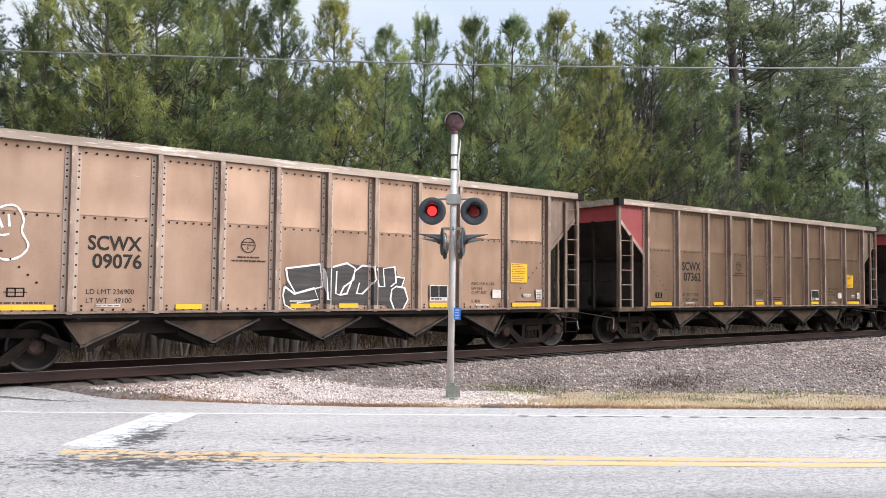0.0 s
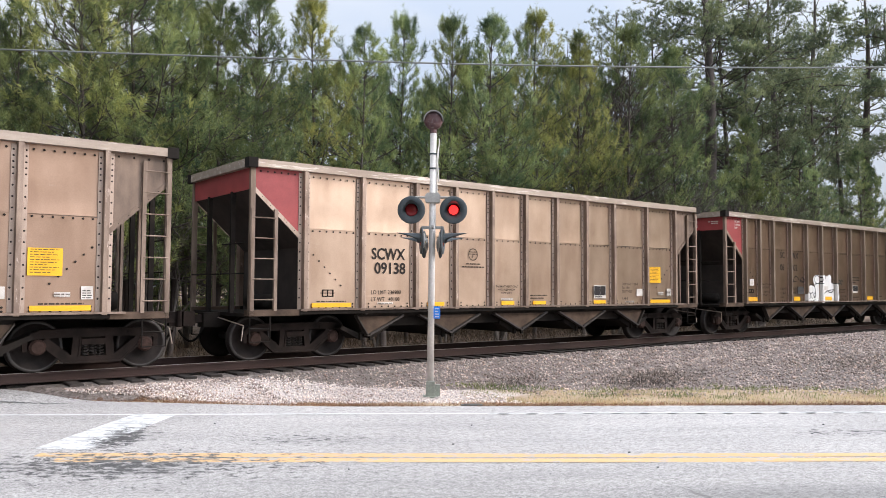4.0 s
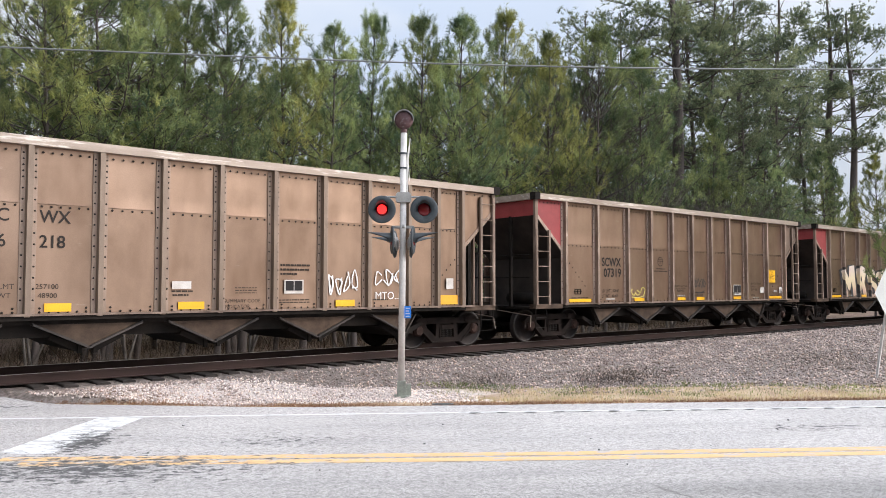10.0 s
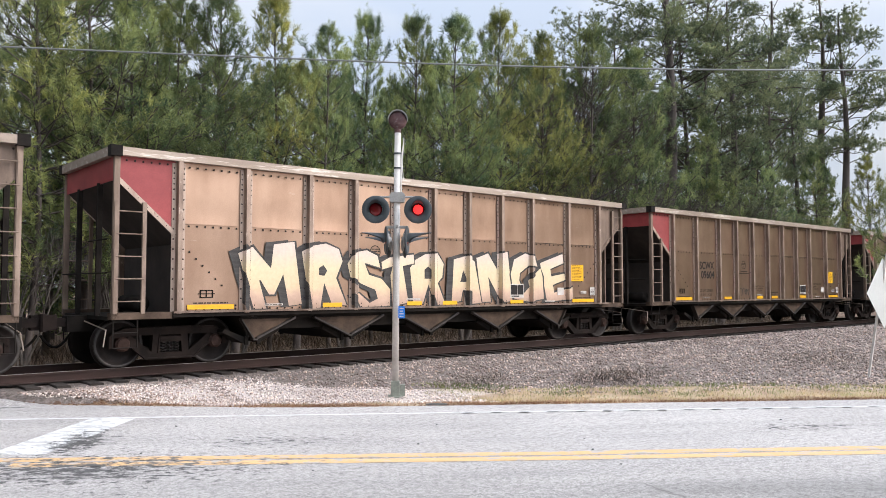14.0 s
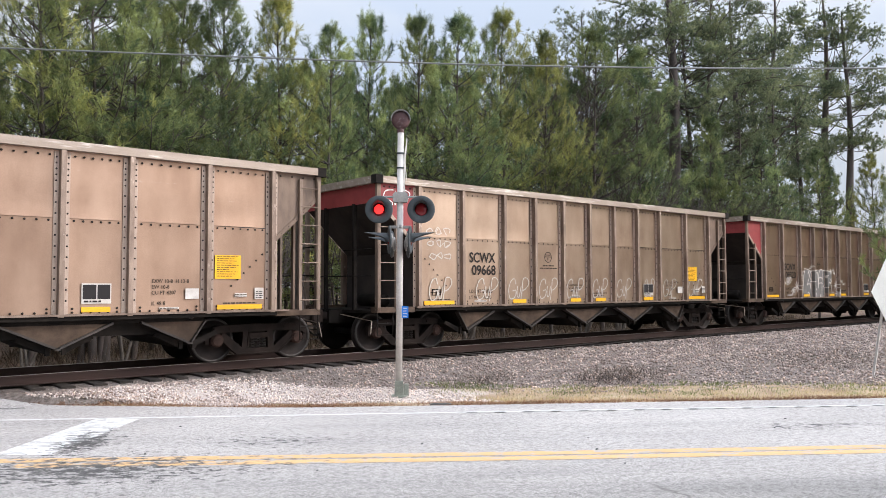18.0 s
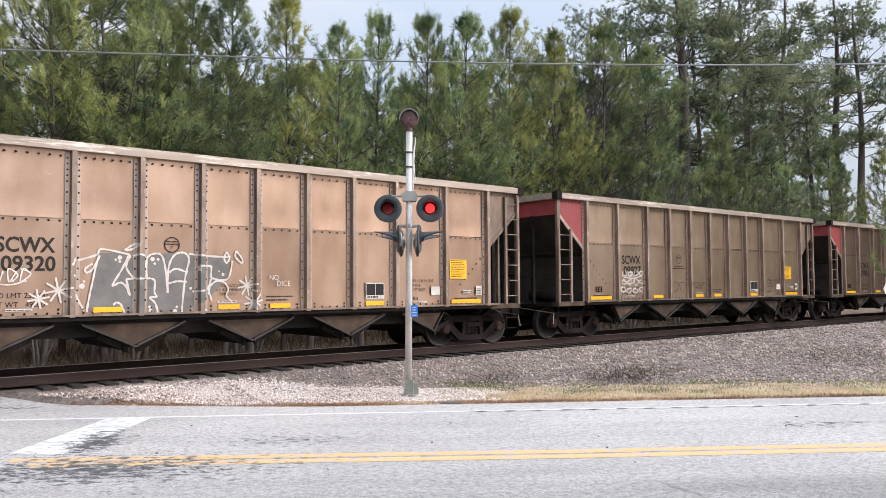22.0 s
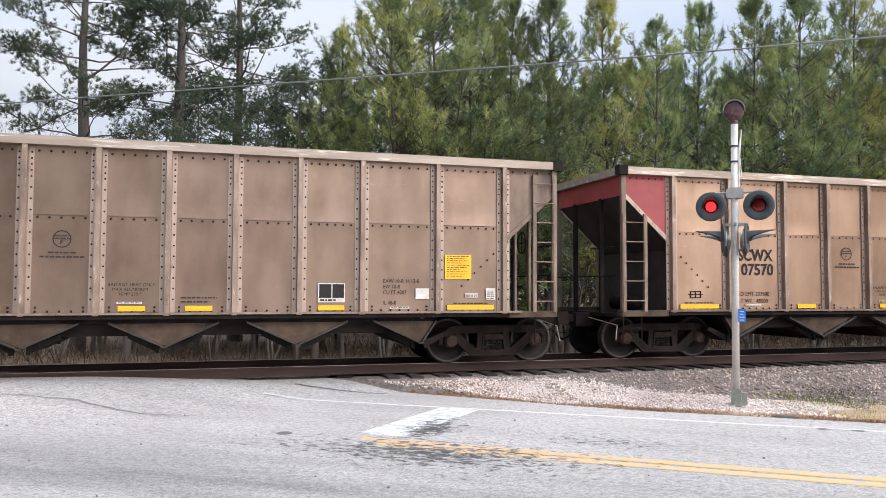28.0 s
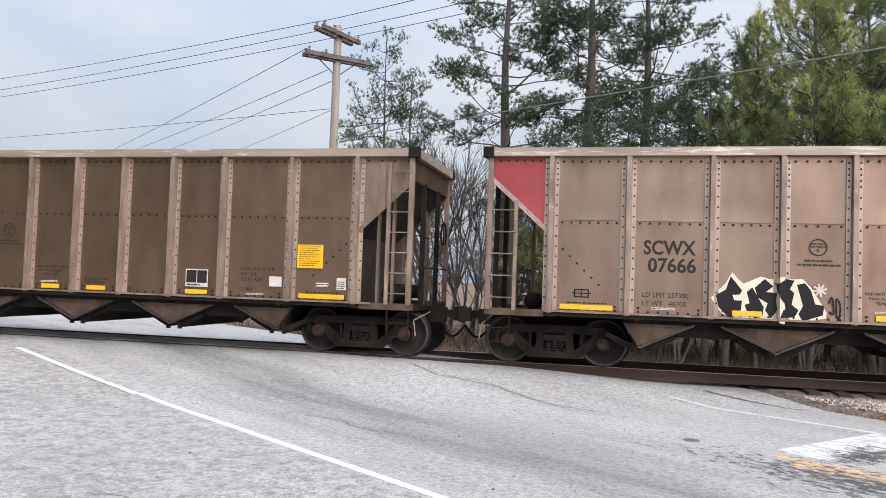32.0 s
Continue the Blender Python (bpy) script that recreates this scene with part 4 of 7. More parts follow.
def truck_side(s, side):
    """A cast side frame: deep arched top member, two sloped legs to a bottom bar, columns, jaws round the bearings, with proud rims."""
    y0, y1 = side * 0.98 - 0.065, side * 0.98 + 0.065
    face = side * 1.045
    f0, f1 = sorted((face - side * 0.01, face + side * 0.022))
    top = [(-1.10, 0.50), (-1.02, 0.57), (-0.80, 0.585), (-0.62, 0.60), (0.62, 0.60), (0.80, 0.585), (1.02, 0.57), (1.10, 0.50), (1.13, 0.58), (1.06, 0.67), (0.86, 0.735), (0.40, 0.755), (-0.40, 0.755), (-0.86, 0.735), (-1.06, 0.67), (-1.13, 0.58)]
    s.prism(top, y0, y1)
    s.prism([(-0.46, 0.15), (0.46, 0.15), (0.40, 0.265), (-0.40, 0.265)], y0, y1)
    s.prism([(-1.06, 0.655), (-0.86, 0.71), (0.86, 0.71), (1.06, 0.655), (1.06, 0.67), (0.86, 0.738), (-0.86, 0.738), (-1.06, 0.67)], f0, f1)
    s.prism([(-0.47, 0.146), (0.47, 0.146), (0.47, 0.175), (-0.47, 0.175)], f0, f1)
    for k in (-1, 1):
        leg = [(k * 0.46, 0.15), (k * 0.88, 0.52), (k * 0.74, 0.60), (k * 0.33, 0.265)]
        s.prism(leg if k < 0 else leg[::-1], y0, y1)
        rim = [(k * 0.47, 0.146), (k * 0.89, 0.52), (k * 0.86, 0.535), (k * 0.45, 0.175)]
        s.prism(rim if k < 0 else rim[::-1], f0, f1)
        col = [(k * 0.25, 0.26), (k * 0.36, 0.26), (k * 0.33, 0.60), (k * 0.21, 0.60)]
        s.prism(col if k < 0 else col[::-1], y0, y1)
        rim = [(k * 0.215, 0.26), (k * 0.25, 0.26), (k * 0.22, 0.60), (k * 0.19, 0.60)]
        s.prism(rim if k < 0 else rim[::-1], f0, f1)
        for a, b in ((0.70, 0.765), (1.045, 1.12)):        # jaws either side of the bearing
            jaw = [(k * a, 0.38), (k * b, 0.38), (k * b, 0.56), (k * a, 0.56)]
            s.prism(jaw[::-1] if k < 0 else jaw, y0 + 0.015, y1 - 0.015)
        s.tube((k * 0.60, face - side * 0.01, 0.665), (k * 0.60, face + side * 0.02, 0.665), 0.028, n=8)
    return s


def coil(x, y, z0, z1, r, turns=4):
    pts = [(x + r * math.cos(a), y + r * math.sin(a), z0 + (z1 - z0) * i / (turns * 6))
           for i, a in ((i, i * math.pi / 3) for i in range(turns * 6 + 1))]
    return Shape().path(pts, 0.014, 4)


WHEELBASE = 1.778


def build_truck(parent, x):
    tr = part("truck", Shape().box(-0.20, 0.20, -0.95, 0.95, 0.34, 0.60).box(-0.45, 0.45, -0.6, 0.6, 0.56, 0.66), M_UNDER, parent, "grimy two-axle freight truck", pose(x, 0, 0))
    for side in (-1, 1):
        part("side_frame", truck_side(Shape(), side), M_TRUCK, tr, "rusty cast side frame")
        for k in (-0.125, 0.0, 0.125):
            part("coil_spring", coil(k, side * 1.0, 0.265, 0.47, 0.055), M_RIM, tr)
        part("bolster_end", Shape().box(-0.2, 0.2, side * 1.0 - 0.08, side * 1.0 + 0.08, 0.47, 0.57), M_TRUCK, tr)
        for k in (-1, 1):
            cap = Shape().lathe([(0.135, side * 0.90), (0.135, side * 1.06), (0.10, side * 1.085), (0.10, side * 1.10), (0.04, side * 1.105)], (k * WHEELBASE / 2, 0, WHEEL_R), n=14)
            part("bearing_cap", cap, M_CAP, tr, "rust-red axle bearing cap")
    for k in (-1, 1):
        ws = Shape().tube((0, -0.95, 0), (0, 0.95, 0), 0.075, n=12)
        for side in (-1, 1):
            ws.lathe([(0.10, side * 0.66), (0.37, side * 0.70), (0.38, side * 0.685), (WHEEL_R + 0.028, side * 0.69), (WHEEL_R + 0.02, side * 0.715), (WHEEL_R, side * 0.73),
                      (WHEEL_R, side * 0.82), (0.385, side * 0.825), (0.375, side * 0.81), (0.16, side * 0.78), (0.12, side * 0.84), (0.03, side * 0.845)], (0, 0, 0), n=28)
        w = part("wheelset", ws, M_WHEEL, tr, "grimy steel wheels on an axle", pose(k * WHEELBASE / 2, 0, WHEEL_R), True)
        for side in (-1, 1):
            part("rim", Shape().lathe([(0.395, side * 0.8262), (0.40, side * 0.829), (0.436, side * 0.829), (WHEEL_R + 0.0008, side * 0.818), (WHEEL_R + 0.0008, side * 0.80)], (0, 0, 0), n=36, caps=False), M_RIM, w, "scraped wheel rim", smooth=True)
    return tr


def build_car(kind, name, label):
    """A five-pocket coal hopper: u from its leading end, y about the track, z from the rail."""
    posts = POSTS_A if kind == "A" else POSTS_B
    paint, post_mat, flange_mat = (M_PAINT_A, M_POST_A, M_STRIP_A) if kind == "A" else (M_PAINT_B, M_POST_B, M_STRIP_B)
    seam = 2.67 if kind == "A" else 2.87
    car = thing(name, label, "freight car", "coal train")
    for side in (-1, 1):
        rivets, seed = [], 11 if side < 0 else 77
        edges = list(posts)
        for a, b in zip(edges, edges[1:]):
            seed += 1
            part("upper_panel", warped_panel(a + 0.05, b - 0.05, seam + 0.012, CHORD, HALF - 0.085, side, seed), paint, car, smooth=True)
            part("lower_panel", warped_panel(a + 0.05, b - 0.05, SILL + 0.11, seam - 0.004, HALF - 0.079, side, seed + 40), paint, car, smooth=True)
            n = max(3, round((b - a - 0.36) / 0.17))
            rivets += [(a + 0.20 + (b - a - 0.40) * i / n, CHORD - 0.09) for i in range(n + 1)]
            rivets += [(a + 0.20 + (b - a - 0.40) * i / n, seam - 0.035) for i in range(n + 1)]
            rivets += [(a + 0.20 + (b - a - 0.40) * i / n, SILL + 0.135) for i in range(n + 1)]
            rivets += [(a + 0.20, SILL + 0.20), (b - 0.20, SILL + 0.20)]
        for i, u in enumerate(posts):
            for k in (-1, 1):
                xa, xb = sorted((u + k * 0.052, u + k * 0.128))
                part("post_flange", Shape().box(xa, xb, side * (HALF - 0.078), side * (HALF - 0.060), SILL + 0.1, CHORD - 0.03), flange_mat, car)
            hat = Shape()
            hat.add([(u - 0.055, side * (HALF - 0.07), SILL + 0.06), (u + 0.055, side * (HALF - 0.07), SILL + 0.06), (u + 0.042, side * (HALF + 0.045), SILL + 0.06), (u - 0.042, side * (HALF + 0.045), SILL + 0.06),
                     (u - 0.055, side * (HALF - 0.07), CHORD), (u + 0.055, side * (HALF - 0.07), CHORD), (u + 0.042, side * (HALF + 0.045), CHORD), (u - 0.042, side * (HALF + 0.045), CHORD)],
                    [(0, 1, 2, 3), (4, 5, 6, 7), (0, 1, 5, 4), (1, 2, 6, 5), (2, 3, 7, 6), (3, 0, 4, 7)])
            part("side_post", hat, post_mat, car)
            rivets += [(u + k * 0.094, CHORD - 0.12 - (0.10 * j if j < 4 else 0.4 + 0.185 * (j - 4))) for k in (-1, 1) for j in range(16)]
        # end bays
        lo, hi = posts[0], posts[-1]
        red = Shape().prism([(0.17, CHORD), (0.17, 3.44), (lo - 0.06, 2.50), (lo - 0.06, CHORD)], side * (HALF - 0.09), side * (HALF - 0.075))
        part("red_end_panel", red, M_RED, car, "faded red triangular end panel")
        part("end_panel", Shape().prism([(BODY - 0.14, CHORD), (hi + 0.06, CHORD), (hi + 0.06, 2.46), (BODY - 0.14, 3.38)][::-1], side * (HALF - 0.09), side * (HALF - 0.075)), M_SOOT if kind == "A" else paint, car, "soot-stained trailing end sheet")
        for x0, z0, x1, z1 in ((0.14, 3.47, lo - 0.05, 2.52), (BODY - 0.12, 3.41, hi + 0.05, 2.48)):
            part("slope_flange", Shape().prism([(x0, z0), (x0, z0 - 0.11), (x1, z1 - 0.11), (x1, z1)] if x0 < x1 else [(x1, z1), (x1, z1 - 0.11), (x0, z0 - 0.11), (x0, z0)],
                                               side * (HALF - 0.073), side * (HALF - 0.055)), flange_mat if x0 < x1 or kind == "B" else M_SOOT, car)
            rivets += [(x0 + (x1 - x0) * i / 6, z0 + (z1 - z0) * i / 6 - 0.055) for i in range(7)]
        n = 5
        rivets += [(0.28 + (lo - 0.5) * i / n, CHORD - 0.07) for i in range(n + 1)] + [(hi + 0.2 + (BODY - hi - 0.4) * i / 3, CHORD - 0.07) for i in range(4)]
        for i in range(6):     # slanting row over the end slope sheets
            rivets += [(posts[0] + 0.22 + i * 0.13, 2.15 - i * 0.125), (posts[-1] - 0.2 - i * 0.13, 2.15 - i * 0.125)]
        part("rivets", rivet_grid(rivets, side, HALF - 0.062), M_RIVET, car, "dark rivet heads")["kind"] = "stuff"
        # corner posts, chords and sills
        for x in (0.11, BODY - 0.11):
            part("corner_post", Shape().box(x - 0.05, x + 0.05, side * (HALF - 0.10), side * (HALF - 0.02), SILL, CHORD), M_STILE, car)
        part("top_chord", Shape().prism([(0, CHORD), (BODY, CHORD), (BODY, TOP - 0.02), (BODY - 0.02, TOP), (0.02, TOP), (0, TOP - 0.02)], side * (HALF - 0.11), side * (HALF + 0.055)), M_CHORD, car, "pale scuffed top chord")
        part("side_sill", Shape().box(lo - 0.1, hi + 0.1, side * (HALF - 0.12), side * (HALF + 0.01), SILL, SILL + 0.10), M_UNDER, car)
        part("sill_lip", Shape().box(lo - 0.1, hi + 0.35, side * (HALF - 0.03), side * (HALF + 0.055), SILL + 0.075, SILL + 0.11), M_STILE, car, "pale lower edge of the side")
        part("end_sill_step", Shape().box(0.06, lo - 0.1, side * (HALF - 0.25), side * (HALF - 0.02), SILL - 0.02, SILL + 0.10), M_HOPPER, car)
        part("end_sill_step", Shape().box(hi + 0.1, BODY - 0.06, side * (HALF - 0.25), side * (HALF - 0.02), SILL - 0.02, SILL + 0.10), M_HOPPER, car)
        ladder(car, 0.11, 0.60, SILL + 0.08, 3.02, 5, side, M_STILE)
        ladder(car, BODY - 0.54, BODY - 0.11, SILL + 0.08, 3.72, 7, side, M_STILE)
        for x in (hi + 0.36, hi + 0.66):
            part("end_stiffener", Shape().box(x - 0.025, x + 0.025, side * (HALF - 0.36) - 0.05, side * (HALF - 0.36) + 0.05, SILL, 2.95 + 0.8 * (x - hi - 0.45)), M_STILE, car)
        # stirrup steps
        for x0, x1 in ((0.10, 0.52), (BODY - 0.52, BODY - 0.10)):
            part("stirrup_step", Shape().path([(x0, side * (HALF - 0.06), SILL), (x0, side * (HALF - 0.06), 0.42), (x1, side * (HALF - 0.06), 0.42), (x1, side * (HALF - 0.06), SILL)], 0.016, 5)
                 .path([(x0, side * (HALF - 0.06), 0.68), (x1, side * (HALF - 0.06), 0.68)], 0.014, 5), M_UNDER, car)
    # ends
    for x, d in ((0.06, 1), (BODY - 0.06, -1)):
        lead = d > 0
        part("end_top_chord", Shape().box(min(x - 0.08 * d, x + 0.10 * d), max(x - 0.08 * d, x + 0.10 * d), -HALF - 0.03, HALF + 0.03, CHORD - 0.01, TOP + 0.004), M_CHORD, car, "pale end top chord")
        for side in (-1, 1):
            ya, yb = sorted((side * (HALF - 0.13), side * (HALF + 0.064)))
            part("corner_cap", Shape().box(min(x - 0.088 * d, x + 0.11 * d), max(x - 0.088 * d, x + 0.11 * d), ya, yb, CHORD - 0.02, TOP + 0.022), M_UNDER, car, "black corner cap")
        part("end_band", Shape().box(min(x + 0.03 * d, x + 0.05 * d), max(x + 0.03 * d, x + 0.05 * d), -HALF + 0.11, HALF - 0.11, 3.40, CHORD - 0.012), M_RED if lead else paint, car, "faded red band across the end" if lead else "brown band across the end")
        for y in (-0.62, 0.62):
            part("end_post", Shape().box(min(x, x + 0.09 * d), max(x, x + 0.09 * d), y - 0.035, y + 0.035, SILL, 3.42), M_UNDER, car)
        slope = Shape()
        pts = [(x + 0.05 * d, 3.42), (x + 2.72 * d, 0.90), (x + 2.76 * d, 0.92), (x + 0.07 * d, 3.46)]
        slope.prism(pts if lead else pts[::-1], -HALF + 0.1, HALF - 0.1)
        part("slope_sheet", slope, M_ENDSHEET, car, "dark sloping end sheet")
        part("end_platform", Shape().box(min(x, x + 1.25 * d), max(x, x + 1.25 * d), -HALF + 0.22, HALF - 0.22, SILL - 0.04, SILL + 0.03), M_UNDER, car)
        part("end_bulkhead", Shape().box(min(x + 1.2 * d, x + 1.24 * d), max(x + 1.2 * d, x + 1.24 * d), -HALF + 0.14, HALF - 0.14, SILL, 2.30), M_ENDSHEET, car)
        part("grab_iron", Shape().path([(x - 0.04 * d, -1.4, 1.75), (x - 0.04 * d, 1.4, 1.75)], 0.014, 5), M_UNDER, car)
        part("grab_iron", Shape().path([(x - 0.04 * d, -1.4, 2.35), (x - 0.04 * d, -0.3, 2.35)], 0.014, 5), M_UNDER, car)
        part("draft_sill", Shape().box(min(x - 0.35 * d, x + 2.6 * d), max(x - 0.35 * d, x + 2.6 * d), -0.17, 0.17, 0.66, 0.96), M_UNDER, car)
        kn = Shape().box(min(x - 0.66 * d, x - 0.3 * d), max(x - 0.66 * d, x - 0.3 * d), -0.075, 0.075, 0.76, 0.92)
        kn.box(min(x - 0.76 * d, x - 0.52 * d), max(x - 0.76 * d, x - 0.52 * d), -0.16 if lead else -0.04, 0.04 if lead else 0.16, 0.70, 0.98)
        kn.tube((x - 0.70 * d, 0.1 if lead else -0.1, 0.68), (x - 0.70 * d, 0.1 if lead else -0.1, 1.0), 0.055, n=10)
        part("coupler", kn, M_TRUCK, car, "rusty knuckle coupler")
        hose = [(x - 0.1 * d, 0.28, 0.72)] + [(x - (0.1 + 0.6 * i / 8) * d, 0.28, 0.72 - 0.36 * math.sin(math.pi * i / 9)) for i in range(1, 9)]
        part("air_hose", Shape().path(hose, 0.025, 6), M_UNDER, car, "black sagging air hose")
        part("uncoupling_lever", Shape().path([(x - 0.05 * d, -1.45, 0.74), (x - 0.06 * d, -0.2, 0.86)], 0.012, 5).path([(x - 0.05 * d, -1.45, 0.74), (x - 0.1 * d, -1.48, 0.45)], 0.012, 5), M_CHORD, car, "bare bent lever")
    part("air_reservoir", Shape().lathe([(0.05, -0.62), (0.19, -0.56), (0.19, 0.56), (0.05, 0.62)], (BODY - 0.78, 0.1, 1.22), n=14), M_UNDER, car, "black air reservoir", smooth=True)
    part("air_reservoir", Shape().lathe([(0.05, -0.5), (0.16, -0.46), (0.16, 0.46), (0.05, 0.5)], (0.85, -0.3, 1.18), n=14), M_UNDER, car, "black air reservoir", smooth=True)
    part("brake_wheel", Shape().path([(BODY + 0.06, 0.55 + 0.24 * math.cos(a * math.pi / 8), 2.5 + 0.24 * math.sin(a * math.pi / 8)) for a in range(17)], 0.018, 5)
         .path([(BODY + 0.06, 0.31, 2.5), (BODY + 0.06, 0.79, 2.5)], 0.012, 5).path([(BODY + 0.06, 0.55, 2.26), (BODY + 0.06, 0.55, 2.74)], 0.012, 5), M_UNDER, car, "hand brake wheel")
    part("brake_cylinder", Shape().lathe([(0.1, -0.2), (0.15, -0.2), (0.15, 0.2), (0.05, 0.24)], (BODY - 0.7, 0.95, 1.25), "x", 12), M_UNDER, car)
    # floor hoppers
    part("centre_sill", Shape().box(1.0, BODY - 1.0, -0.3, 0.3, 0.72, 0.98), M_UNDER, car)
    apexes = (2.86, 5.11, 7.37, 9.64, 11.93)
    for i, a in enumerate(apexes):
        l = 0.30 if i == 0 else 1.12
        r = 0.30 if i == 4 else 1.12
        zt, zb = SILL + 0.02, 0.48
        lp, rp, zp = min(l, 0.90), min(r, 0.90), 0.86
        outer = [(a - lp, zp), (a - 0.03, zb), (a + 0.03, zb), (a + rp, zp)]
        body = part("hopper_pocket", Shape().prism([(a - l, zt), (a - 0.12, zb), (a - 0.09, zb), (a - l + 0.05, zt)], -HALF + 0.22, HALF - 0.22)
                    .prism([(a + r - 0.05, zt), (a + 0.09, zb), (a + 0.12, zb), (a + r, zt)], -HALF + 0.22, HALF - 0.22).box(a - 0.12, a + 0.12, -HALF + 0.22, HALF - 0.22, zb, zb + 0.02), M_UNDER, car, "black hopper pocket")
        for side in (-1, 1):
            part("hopper_side_plate", Shape().prism(outer, side * (HALF - 0.20) - 0.008, side * (HALF - 0.20) + 0.008), M_HOPPER, body, "grimy brown triangular side plate")
            ya, yb = sorted((side * (HALF - 0.25), side * (HALF - 0.11)))
            fl = Shape().prism([(a - lp, zp - 0.01), (a - 0.03, zb - 0.03), (a - 0.03, zb + 0.015), (a - lp, zp + 0.03)], ya, yb)
            fl.prism([(a + rp, zp - 0.01), (a + rp, zp + 0.03), (a + 0.03, zb + 0.015), (a + 0.03, zb - 0.03)], ya, yb).box(a - 0.05, a + 0.05, ya, yb, zb - 0.04, zb - 0.01)
            part("hopper_flange", fl, M_FLANGE, body, "grimy folded flange")
        for k in (-1, 1):
            leaf = [(a + k * 0.10, zb - 0.07), (a + k * 0.17, zb - 0.10), (a + k * 0.62, zb + 0.13), (a + k * 0.58, zb + 0.20), (a + k * 0.10, zb)]
            door = Shape().prism(leaf if k > 0 else leaf[::-1], -HALF + 0.29, HALF - 0.29)
            for y in (-HALF + 0.27, HALF - 0.27):
                door.box(a + k * 0.13 - 0.035, a + k * 0.13 + 0.035, y - 0.03, y + 0.03, zb - 0.13, zb + 0.04)
            part("hopper_door", door, M_UNDER, body, "black hopper door")
    # added black strip in place of the shade band below the side sill
    for side in (-1, 1):
        part("sill_web", Shape().box(apexes[0] - 0.3, apexes[-1] + 0.3, side * (HALF - 0.20) - 0.012, side * (HALF - 0.20) + 0.012, 0.86, SILL + 0.01), M_UNDER, car, "black strip standing in for shade under the side sill")
    for a, b in zip(apexes, apexes[1:]):
        part("cross_ridge", Shape().prism([(a + 0.42, 0.64), (b - 0.42, 0.64), (b - 0.75, 0.96), (a + 0.75, 0.96)], -1.25, 1.25), M_UNDER, car, "black ridge between two pockets")
    for x in (1.32, 13.54):
        build_truck(car, x)
    return car


def decal(car, text, size, x, z, mat=None, bold=0.0, width=1.0, label="", y=HALF - 0.0762):
    return part("lettering", lettering(text, size, mat or M_DECAL_DARK, bold, width), None, car, label, pose(x, -(y), z))


def plate(car, name, x0, x1, z0, z1, mat, label="", y=HALF - 0.056):
    return part(name, Shape().box(x0, x1, -y - 0.005, -y + 0.002, z0, z1), mat, car, label)


def bars(car, rows, mat=None, y=HALF - 0.0762, name="small_print"):
    """Lines of print too small to read, as bars: (x0, x1, z, height)."""
    s = Shape()
    for x0, x1, z, h in rows:
        x = x0
        r = random.Random(int(x0 * 100 + z * 1000))
        while x < x1:
            w = min(r.uniform(0.03, 0.10), x1 - x)
            s.box(x, x + w, -y - 0.003, -y + 0.002, z, z + h)
            x += w + 0.018
    ob = part(name, s, mat or M_PRINT, car, "small dark print")
    ob["kind"] = "stuff"
    return ob


def ring(car, x, z, r):
    s = Shape()
    n = 24
    for i in range(n):
        a, b = 2 * math.pi * i / n, 2 * math.pi * (i + 1) / n
        s.add([(x + q * math.cos(c), -(HALF - 0.0765), z + q * math.sin(c)) for c in (a, b) for q in (r, r - 0.018)], [(0, 2, 3, 1)])
    return part("ring_stencil", s, M_DECAL_DARK, car, "dark ring stencil")


